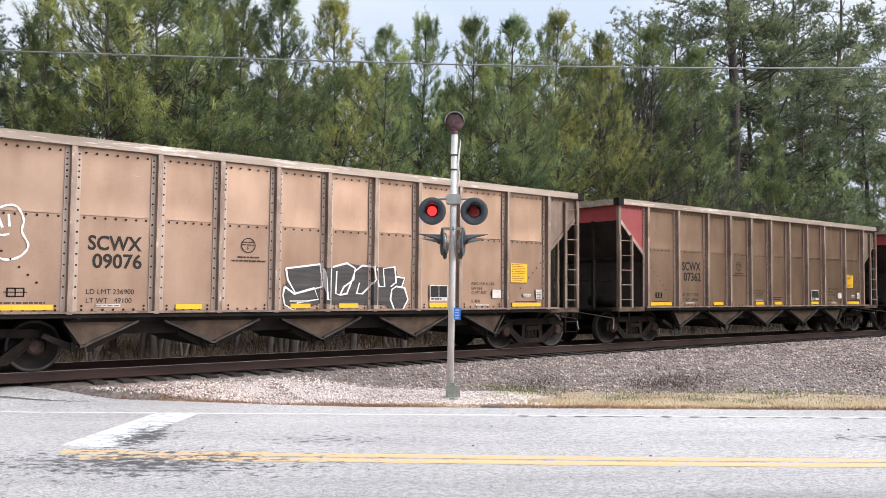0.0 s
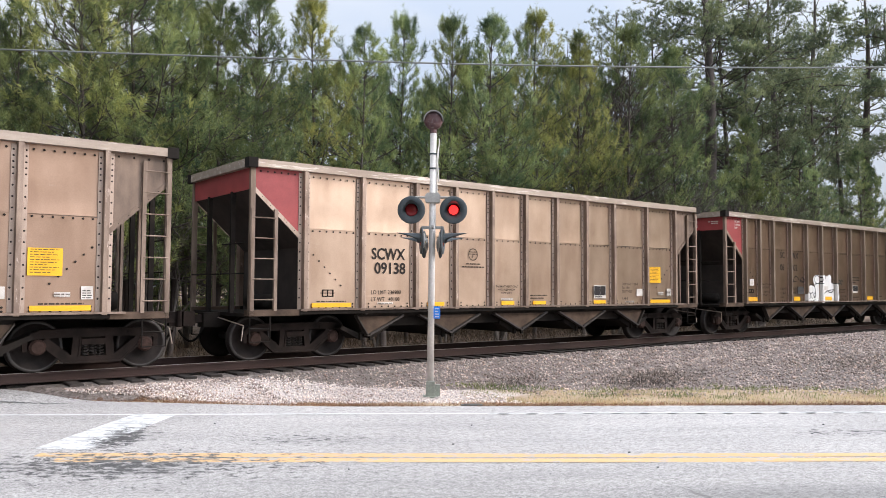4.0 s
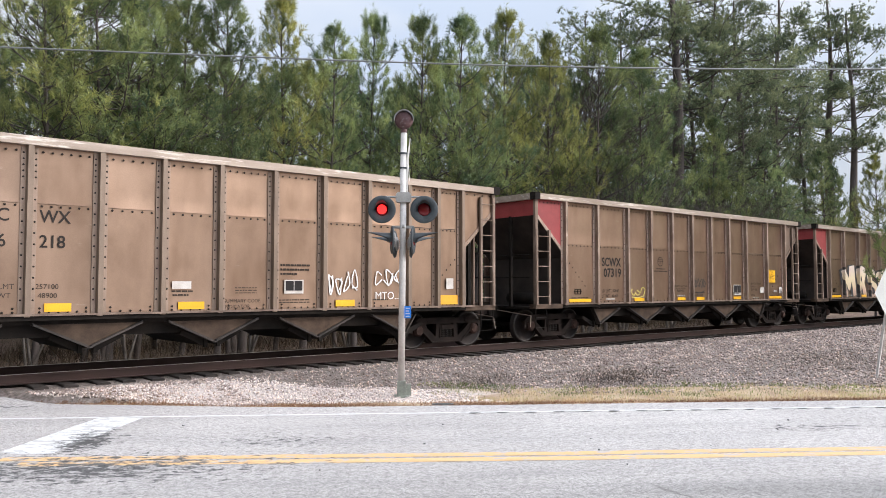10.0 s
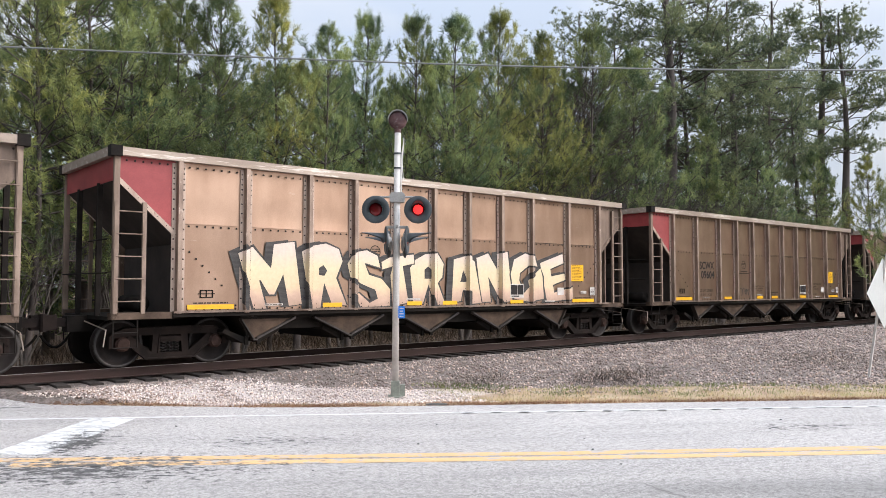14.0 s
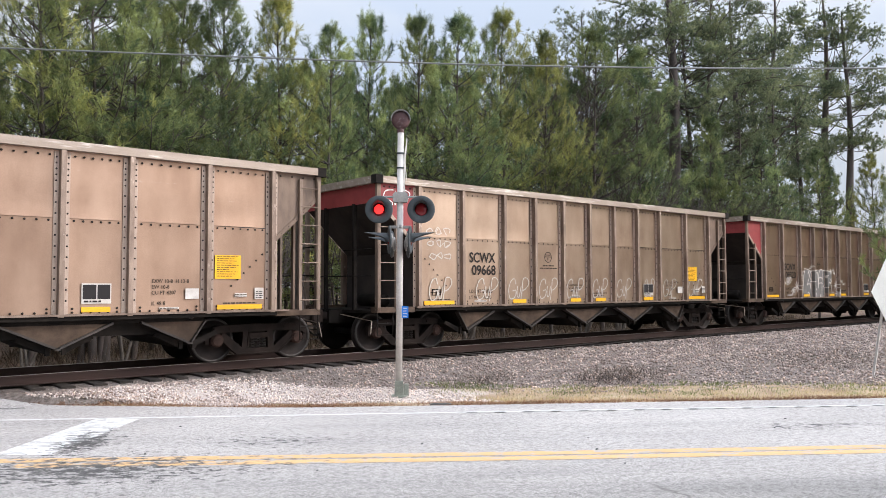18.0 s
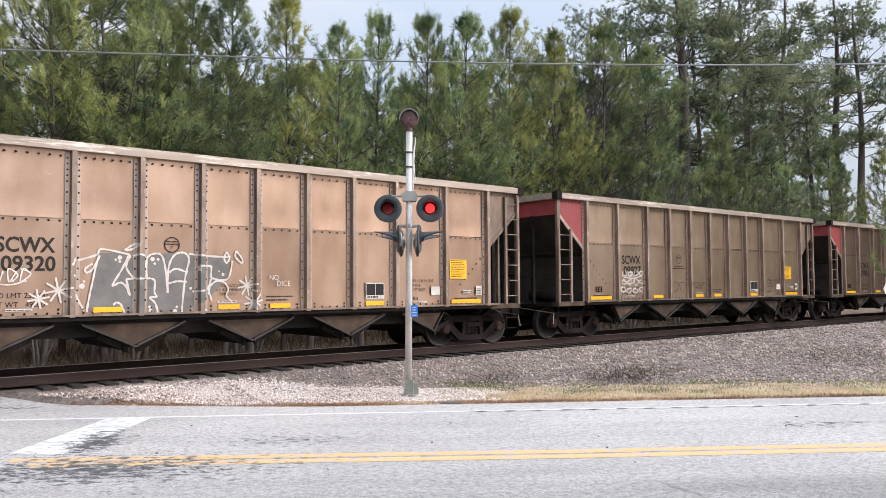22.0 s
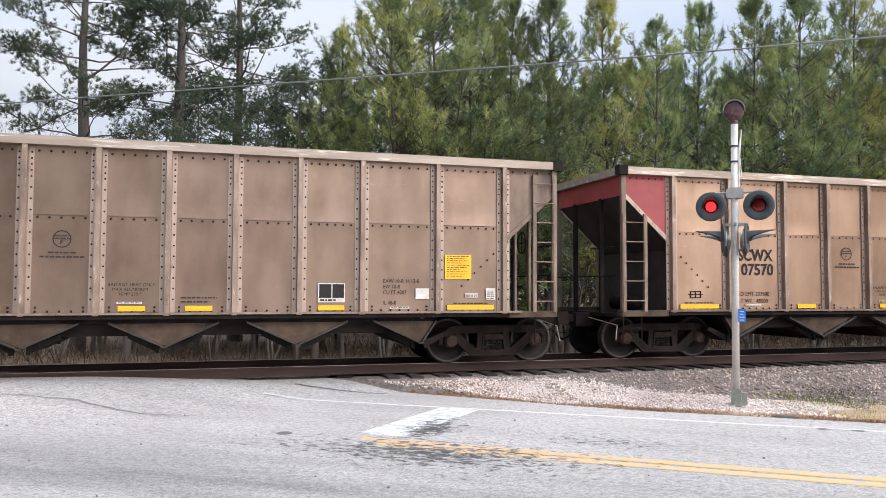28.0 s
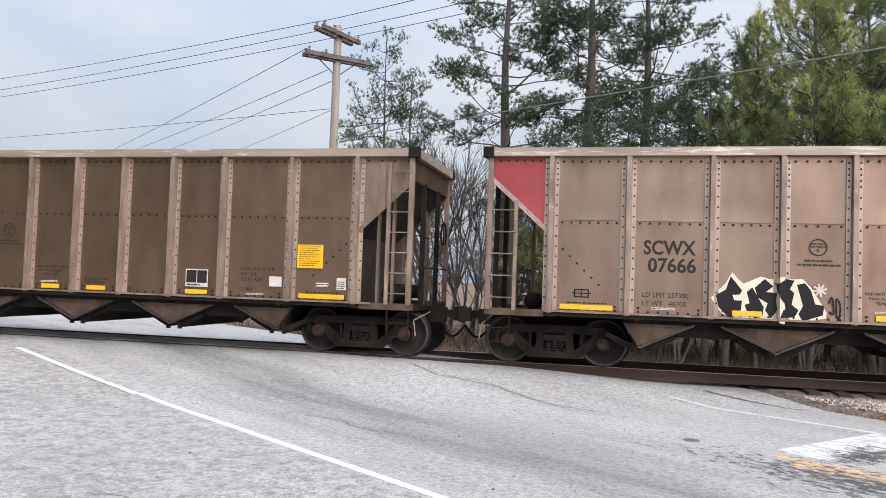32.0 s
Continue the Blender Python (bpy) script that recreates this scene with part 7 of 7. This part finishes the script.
# the low cable along the road, past the mast
A = Vector((PX, PY, EYE_Z + math.hypot(PX, PY) * math.tan(radians(9.68))))
wd = Vector((math.cos(radians(-33.6)), math.sin(radians(-33.6)), 0))
span = [A + wd * s + Vector((0, 0, 0.12 - 0.004 * s - 0.44 * (s / 62) * (1 - s / 62) + 0.19 * max(0, (s - 20) / 10.6) ** 2)) for s in np.linspace(0, 46, 70)]
cable = part("overhead_cable", Shape().path(span, 0.015, 6), M_WIRE_BRIGHT, None, "thick pale overhead cable along the road")
tagged(cable, category="wire", kind="structure")
far = lambda az, el, d: (-d * math.sin(radians(az)), d * math.cos(radians(az)), EYE_Z + d * math.tan(radians(el)))
UP_A, LOW_A = radians(72), radians(43.6)
for k, el in ((-1.0, 11.6), (-0.2, 10.9), (0.7, 10.45)):
    wire("power_line", (PX + k * 0.9 * math.cos(UP_A), PY + k * 0.9 * math.sin(UP_A), POLE_TOP - 0.1), far(43.6, el, 46), 0.10, 0.012, M_WIRE, "thin dark power line")
for k, az, el in ((-1.0, 36.08, 8.18), (-0.3, 34.66, 8.32), (0.0, 32.47, 8.52)):
    a = Vector((PX + k * 1.05 * math.cos(LOW_A), PY + k * 1.05 * math.sin(LOW_A), POLE_TOP - 0.93 - 0.85 * (k + 1) * (k > -1)))
    wire("power_line", a, a.lerp(Vector(far(az, el, 52)), 1.5), 0.12, 0.012, M_WIRE, "thin dark power line")
for az, el in ((42.8, 8.2), (27.9, 8.83)):
    a = Vector((PX, PY, POLE_TOP - 2.75))
    wire("service_line", a, a.lerp(Vector(far(az, el, 48)), 1.4), 0.10, 0.010, M_WIRE, "thin dark service line")
for k in (-1, 0.1, 1):
    wire("power_line", (PX + k * 0.85 * math.cos(UP_A), PY + k * 0.85 * math.sin(UP_A), POLE_TOP - 0.1), A + wd * 48 + Vector((0.0, 0.6 * k + 0.6, POLE_TOP - A.z - 0.2)), 1.0, 0.012, M_WIRE, "thin dark power line")


# ---- trees ----
def pine_meshes(name, seed, height, crown_from, reach, whorls, per_whorl, density, needle_len, needle_mat, blade_count=12, droop=0.0, trunk_r=0.11, up=0.7, dome=False, width=0.02, inner=0.25, tufts=4, wide_twigs=True, axis=(0.10, 0.20)):
    """Trunk-and-limb mesh and needle mesh of a pine; needles stand in brushes along the twigs."""
    r = np.random.RandomState(seed)
    wood = Shape()
    lean = r.uniform(-0.02, 0.02, 2)
    bend = lambda z: Vector((lean[0] * z + 0.12 * math.sin(z * 0.5 + seed), lean[1] * z + 0.12 * math.cos(z * 0.43 + seed), z))
    zs = np.linspace(-0.2, height * 0.985, 14)
    for a, b in zip(zs, zs[1:]):
        f0, f1 = 1 - max(a, 0) / height, 1 - b / height
        wood.tube(bend(a), bend(b), trunk_r * (0.12 + 0.88 * f0), trunk_r * (0.12 + 0.88 * f1), 8, False)
    shoots = []      # base, direction, length of each needled shoot

    def shoot(p, d, ln):
        shoots.append((*p, *d, ln))

    rnd = lambda a, b: float(r.uniform(a, b))
    gau = lambda: float(r.normal())
    for w in range(whorls):
        f = (w + rnd(0, 0.7)) / whorls
        if not dome:      # the whorls stand closer towards the top
            f = 1 - (1 - f) ** 1.2
        z = height * (crown_from + (0.95 - crown_from) * f)
        if dome:
            span = reach * (0.45 + 0.75 * math.sin(math.pi * min(1, 0.25 + 0.72 * f)))
        else:
            span = reach * (1.0 - f) ** 0.74 * (0.78 + 0.22 * min(1, f * 3)) + 0.18
        span *= rnd(0.75, 1.25)
        n = max(2, per_whorl + r.randint(-1, 2))
        a0 = rnd(0, 6.28)
        for k in range(n):
            az = a0 + 6.283 * k / n + rnd(-0.45, 0.45)
            ln = span * rnd(0.6, 1.2)
            rise = (up * (0.30 + 1.3 * f * f) - droop * (1 - f)) * rnd(0.5, 1.4) if not dome else rnd(-0.25, 0.55)
            pts = [bend(z)]
            d = Vector((math.cos(az), math.sin(az), rise)).normalized()
            segs = 5
            for q in range(segs):
                k2 = 0.40 if dome else 0.17
                lift = 0.06 if dome else (0.02, 0.06, 0.12, 0.24, 0.55)[q]
                d = (d + Vector((rnd(-k2, k2), rnd(-k2, k2), lift + rnd(-k2, k2) * 0.6))).normalized()
                pts.append(pts[-1] + d * ln / segs)
            br = 0.010 + (0.010 if dome else 0.009) * ln
            for q in range(segs):
                wood.tube(pts[q], pts[q + 1], br * (1 - q / segs * 0.8), br * (1 - (q + 1) / segs * 0.8), 4 if dome else 3, False)
            # a brush of needles along the upturned end of the limb
            run = max(2, round(ln * 2.2 * density))
            for j in range(run):
                t = 1.0 - (1.0 - inner) * 0.8 * (j / run)
                i = min(int(t * segs), segs - 1)
                a = (pts[i + 1] - pts[i]).normalized()
                shoot(pts[i].lerp(pts[i + 1], min(1, t * segs - i)), (a + Vector((gau() * 0.15, gau() * 0.15, 0.25))).normalized(), rnd(0.25, 0.42) * (0.5 if dome else 1.0))
            if f > 0.5 and not dome:       # upright candles about the top
                shoot(pts[-1], Vector((gau() * 0.08, gau() * 0.08, 1)).normalized(), rnd(0.35, 0.65))
            # side twigs curving up, each brushed from its middle to its tip
            m = max(2, round(ln * (1.35 if dome else 2.3) * density))
            for j in range(m):
                t = inner + (0.97 - inner) * (j + rnd(0, 1)) / m
                i = min(int(t * segs), segs - 1)
                base = pts[i].lerp(pts[i + 1], min(1, t * segs - i))
                ax = (pts[i + 1] - pts[i]).normalized()
                flat_d = Vector((-ax.y, ax.x, 0)) * (1 if j % 2 else -1)
                tw = (flat_d * rnd(0.35, 1.0) + ax * rnd(0.4, 0.9) + Vector((0, 0, rnd(0.0, 0.5)))).normalized()
                lt = rnd(0.35, 0.85) * (1.3 - 0.7 * t) * min(1.2, max(0.45, ln * 0.55))
                mid = base + tw * lt * 0.6
                up_ = (tw + Vector((0, 0, 0.7))).normalized()
                tip = mid + up_ * lt * 0.45
                if wide_twigs:
                    wood.tube(base, mid, 0.011, 0.008, 3, False)
                    wood.tube(mid, tip, 0.008, 0.004, 3, False)
                for q in range(tufts):
                    o = Vector((gau(), gau(), gau() * 0.55)) * (0.25 if dome else 0.07)
                    shoot(mid.lerp(tip, q / max(1, tufts - 1)) + o, (up_ + Vector((gau() * 0.2, gau() * 0.2, 0.15))).normalized(), rnd(*axis))
    for k in range(4):
        p = bend(height * (0.90 + 0.02 * k))
        shoot(p, Vector((gau() * 0.12, gau() * 0.12, 1)).normalized(), 0.7)
    S = np.repeat(np.array(shoots), blade_count, 0)
    n = len(S)
    D = S[:, 3:6]
    radial = np.cross(D, r.normal(size=(n, 3)))
    radial /= np.linalg.norm(radial, axis=1)[:, None]
    open_ = r.uniform(0.35, 1.25, (n, 1))
    ray = D * np.cos(open_) + radial * np.sin(open_)
    along_ = r.uniform(0, 1, (n, 1)) * S[:, 6:7]
    ln = needle_len * r.uniform(0.75, 1.2, (n, 1)) * (1.05 - 0.35 * along_ / S[:, 6:7])
    across = np.cross(ray, r.normal(size=(n, 3)))
    across /= np.linalg.norm(across, axis=1)[:, None]
    base = S[:, 0:3] + D * along_
    tip = base + ray * ln
    tip[:, 2] -= ln[:, 0] * 0.10
    V = np.stack([base - across * width * 0.5, base + across * width * 0.5, tip], 1).reshape(-1, 3)
    F = np.arange(n * 3).reshape(-1, 3)
    return wood.mesh(name + "_wood", M_BARK, True), scatter_mesh(name + "_needles", V, F, needle_mat)


def bare_mesh(seed, height, spread):
    """A leafless broadleaf: forking tapered limbs down to fine twigs."""
    r = random.Random(seed)
    s = Shape()

    def grow(p, d, ln, rad, depth):
        q = p + d * ln
        s.tube(p, q, rad, rad * 0.68, 5 if depth < 2 else 3, False)
        if depth >= 6:
            return
        for k in range(2 if r.random() < 0.6 else 3):
            nd = (d + Vector((r.gauss(0, spread), r.gauss(0, spread), r.gauss(0.10, spread * 0.7)))).normalized()
            grow(q, nd, ln * r.uniform(0.62, 0.88), rad * 0.66, depth + 1)

    for k in range(3):
        grow(Vector((0.1 * k, 0, -0.1)), Vector((r.gauss(0, 0.2), r.gauss(0, 0.2), 1)).normalized(), height * 0.24, height * 0.010, 0)
    return s.mesh("bare_wood", M_TWIG, True)


YOUNG = [pine_meshes("pine", 21 + i, 12.0, 0.17, 3.3, 19, 5, 1.0, 0.25, M_NEEDLE_YOUNG, 22, trunk_r=0.095, up=0.62, width=0.018, inner=0.30, tufts=3, axis=(0.18, 0.34)) for i in range(5)]
BACK = [pine_meshes("back_pine", 41 + i, 12.0, 0.02, 3.3, 14, 5, 0.7, 0.34, M_NEEDLE_YOUNG, 9, trunk_r=0.085, up=0.6, width=0.052, inner=0.2, wide_twigs=False, tufts=2, axis=(0.2, 0.4)) for i in range(3)]
SCRUB = [pine_meshes("pine_sapling", 51 + i, 4.0, 0.38, 1.4, 8, 4, 1.2, 0.22, M_NEEDLE_YOUNG, 16, width=0.016) for i in range(2)]
TALL = [pine_meshes("tall_pine", 71 + i, 19.0, 0.46, 3.0, 13, 3, 1.2, 0.22, M_NEEDLE_OLD, 20, 0.2, 0.40, 0.5, True, 0.018, 0.50, 18, True, (0.06, 0.14)) for i in range(3)]
DENSE = [pine_meshes("dense_pine", 81 + i, 17.0, 0.18, 3.2, 16, 4, 1.1, 0.24, M_NEEDLE_OLD, 15, 0.1, 0.2, 0.5, True, 0.021, 0.32, 11, True, (0.06, 0.14)) for i in range(2)]
BASES = {"young": (YOUNG, 12.0), "back": (BACK, 12.0), "scrub": (SCRUB, 4.0), "tall": (TALL, 19.0), "dense": (DENSE, 17.0)}
LABELS = {"young": ("bushy young pine with yellow-green needles", "pine tree"), "back": ("young pine standing deeper in the wood", "pine tree"), "scrub": ("small bright green pine sapling", "pine sapling"),
          "tall": ("tall dark pine with a bare lower trunk", "tall pine"), "dense": ("broad dark green pine with heavy limbs", "tall pine")}
BARE = [bare_mesh(5 + i, 7.0, 0.34) for i in range(3)]
trng = random.Random(9)


def plant_bare(x, y, height):
    s = height / 7.0
    t = thing("bare_tree", "leafless grey broadleaf tree with fine twigs", "bare tree", "trees along the track", at=pose(x, y, float(ground_z(x, y)) - 0.05, 0, 0, trng.uniform(0, 360)) @ Matrix.Scale(s, 4))
    part("branchwork", BARE[trng.randrange(3)], None, t, "grey bare limbs and twigs")


def plant(kind, x, y, height, wide=None):
    meshes, h0 = BASES[kind]
    wood, leaf = meshes[trng.randrange(len(meshes))]
    s = height / h0
    w = s * (wide or trng.uniform(0.84, 1.06))
    name = LABELS[kind][1].replace(" ", "_")
    label = LABELS[kind][0]
    t = thing(name, label, LABELS[kind][1], "trees along the track", at=pose(x, y, float(ground_z(x, y)) - 0.05, 0, 0, trng.uniform(0, 360)) @ Matrix.Diagonal((w, w, s, 1)))
    part("trunk", wood, None, t, "brown scaly trunk and limbs")
    crown = part("crown", leaf, None, t, "brushy green needles")
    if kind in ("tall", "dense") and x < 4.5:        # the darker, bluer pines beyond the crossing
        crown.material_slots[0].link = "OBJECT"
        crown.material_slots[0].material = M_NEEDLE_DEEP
    return t


def plant_at(kind, az, y, el, wide=None):
    """By bearing from the eye (degrees to the left), distance across the track, and the bearing of its top."""
    x = -y * math.tan(radians(az))
    plant(kind, x, y, EYE_Z + math.hypot(x, y) * math.tan(radians(el)), wide)


FRONT = [(7.5, 30, 10.5), (4.5, 29, 12.5), (1.0, 28, 14.5), (-3, 27, 15), (-6, 26, 16.6), (-9, 25.5, 19.5), (-12.5, 25, 24.5), (-15.5, 26, 24.5), (-18.5, 26.5, 22.5), (-21.5, 26, 21.5), (-24.5, 25.5, 22), (-28, 27, 21.5), (-32, 26, 19.5), (-35, 28, 20.5), (-38.5, 26, 20.5),
         (-41.5, 26, 20.2), (-44.5, 26, 20.5), (-48, 25.5, 19), (-51.5, 25.5, 19), (-54.2, 25.5, 17.5), (-59.3, 25, 12.5), (-62.5, 27, 10.5), (-66, 26, 9.5), (-69, 25, 9)]
FRONT += [(-7.5, 30, 17.3), (-13.8, 30, 25), (-19.8, 30.5, 22.5), (-4.6, 29, 15.5)]
for az, y, el in FRONT:
    plant_at("dense" if az > -8 else "young", az, y, el)
for az, y, el in ((8.5, 31, 25), (2.3, 33, 26), (-1.5, 36, 25), (-56.8, 29, 25), (-61, 31, 20), (-63.2, 34, 19.5), (-65, 30, 13), (-66.6, 37, 19), (-68, 34, 18), (-62.2, 42, 17.5)):
    plant_at("tall", az, y, el)
for az, y, el, *wide_ in ((-53, 31, 20), (-59.5, 29, 22), (-61, 27, 13), (-50.5, 29, 20), (-63.5, 31, 17.5), (3.2, 34, 13.5), (-0.5, 35, 15.5), (5.6, 36, 12), (17.6, 36, 18.4, 0.72), (15.4, 38, 15.5, 0.7), (-57.8, 30, 21)):
    plant_at("dense", az, y, el, *wide_)
for i in range(84):
    az = 4.5 - 71 * (i + trng.random()) / 84
    deep = trng.uniform(29, 40) if i % 2 else trng.uniform(40, 54)
    plant_at("back", az, deep, trng.uniform(13.5, 17.5) - (5.5 if az > -6 else 7.0 if az < -57 else 3.0 if az < -48 else 1.0 if az > -20 else 0))
for i in range(12):
    plant_at("scrub", trng.uniform(-66, 6), trng.uniform(24.5, 27), trng.uniform(6.0, 9.5))
for az, y, el in ((-46.5, 31, 20), (-48.5, 30, 18), (-50.5, 24.5, 11.5), (-53, 24.2, 11), (12.2, 33, 12.5), (13.6, 35, 13.5), (10.5, 34, 11), (15, 32, 9), (7, 30, 8.5), (5.5, 29, 7), (9.6, 27, 6), (11.4, 27.5, 5.5), (-42, 24.5, 10), (-26, 24.2, 9), (-12, 24.5, 7), (-18, 25, 8), (-33, 25, 9), (-38, 24.6, 8), (-56, 24.5, 9), (-60, 25, 9), (-4, 25, 7), (0, 26, 7)):
    x = -y * math.tan(radians(az))
    plant_bare(x, y, EYE_Z + math.hypot(x, y) * math.tan(radians(el)))
plant("scrub", 25.0, 8.6, 4.8, 0.7)


# plain unseen woods added on the near side to darken the cars' reflections
def woods(pts, height, seed):
    r = random.Random(seed)
    vs, fs = [], []
    for (x0, y0), (x1, y1) in zip(pts, pts[1:]):
        for i in range(14):
            t = i / 14
            x, y = x0 + (x1 - x0) * t, y0 + (y1 - y0) * t
            for k, h in enumerate((-0.5, 0.35, 0.7, 1.0)):
                o = r.uniform(-1.2, 1.2)
                vs.append((x + o, y + o, -0.5 if k == 0 else height * h * r.uniform(0.8, 1.1)))
    n = len(vs) // 4
    for i in range(n - 1):
        for k in range(3):
            fs.append((4 * i + k, 4 * i + 4 + k, 4 * i + 5 + k, 4 * i + 1 + k))
    me = bpy.data.meshes.new("backdrop")
    me.from_pydata(vs, [], fs)
    me.materials.append(M_NEEDLE_OLD)
    return tagged(new("backdrop", me), "added unseen dark wall dimming the cars' reflections", "woods", kind="structure")


woods([(-85, 16), (-42, 5), (-24, -4), (-15, -16), (-14, -45)], 22, 1)
woods([(100, 12), (58, 3), (46, -8), (44, -22)], 15, 2)


# ---- the train's and the lamps' motion ----
def train_x(t):
    """Place of the first lettered car's leading end along the track."""
    u = t / 32.0
    return sum(c * u**k for k, c in enumerate((0.0967, -212.5981, 61.3937, -400.7272, 1079.4828, -1451.9927, 965.7605, -253.1711)))


# from each car's leading end to the next one's: the couplers are drawn out in front and bunched behind
PITCHES = (16.15, 16.15, 16.145, 16.16, 16.23, 16.09, 16.07, 16.07, 16.07, 16.07, 16.07, 16.07, 16.06, 16.03, 16.06)


FLASH_FIRST, FLASH_HALF = 0.75, 0.81


def motions():
    times = [i for i in range(33)]
    fine = [i / 10 for i in range(321)]
    for k, (car, *_) in enumerate(CARS):
        walk(car, [(t, pose(train_x(t) + sum(PITCHES[:k]) - PITCHES[0], TRACK_Y, RAIL_Z)) for t in times])
        for ob in car.children_recursive:
            if ob.name.startswith("wheelset"):
                x, z = ob.location.x, ob.location.z
                walk(ob, [(t, pose(x, 0, z, 0, math.degrees(train_x(t) / WHEEL_R), 0)) for t in fine])
    for side, glow in enumerate(GLOWS):
        rows, state = [], None
        for i in range(0, 321):
            t = i / 10
            n = math.floor((t - FLASH_FIRST) / FLASH_HALF) + 1
            on = (n % 2 == 0) == (side == 0)
            rows.append((t, pose(0, -0.030 if on else 0.03, 0)))
        walk(glow, rows)


motions()
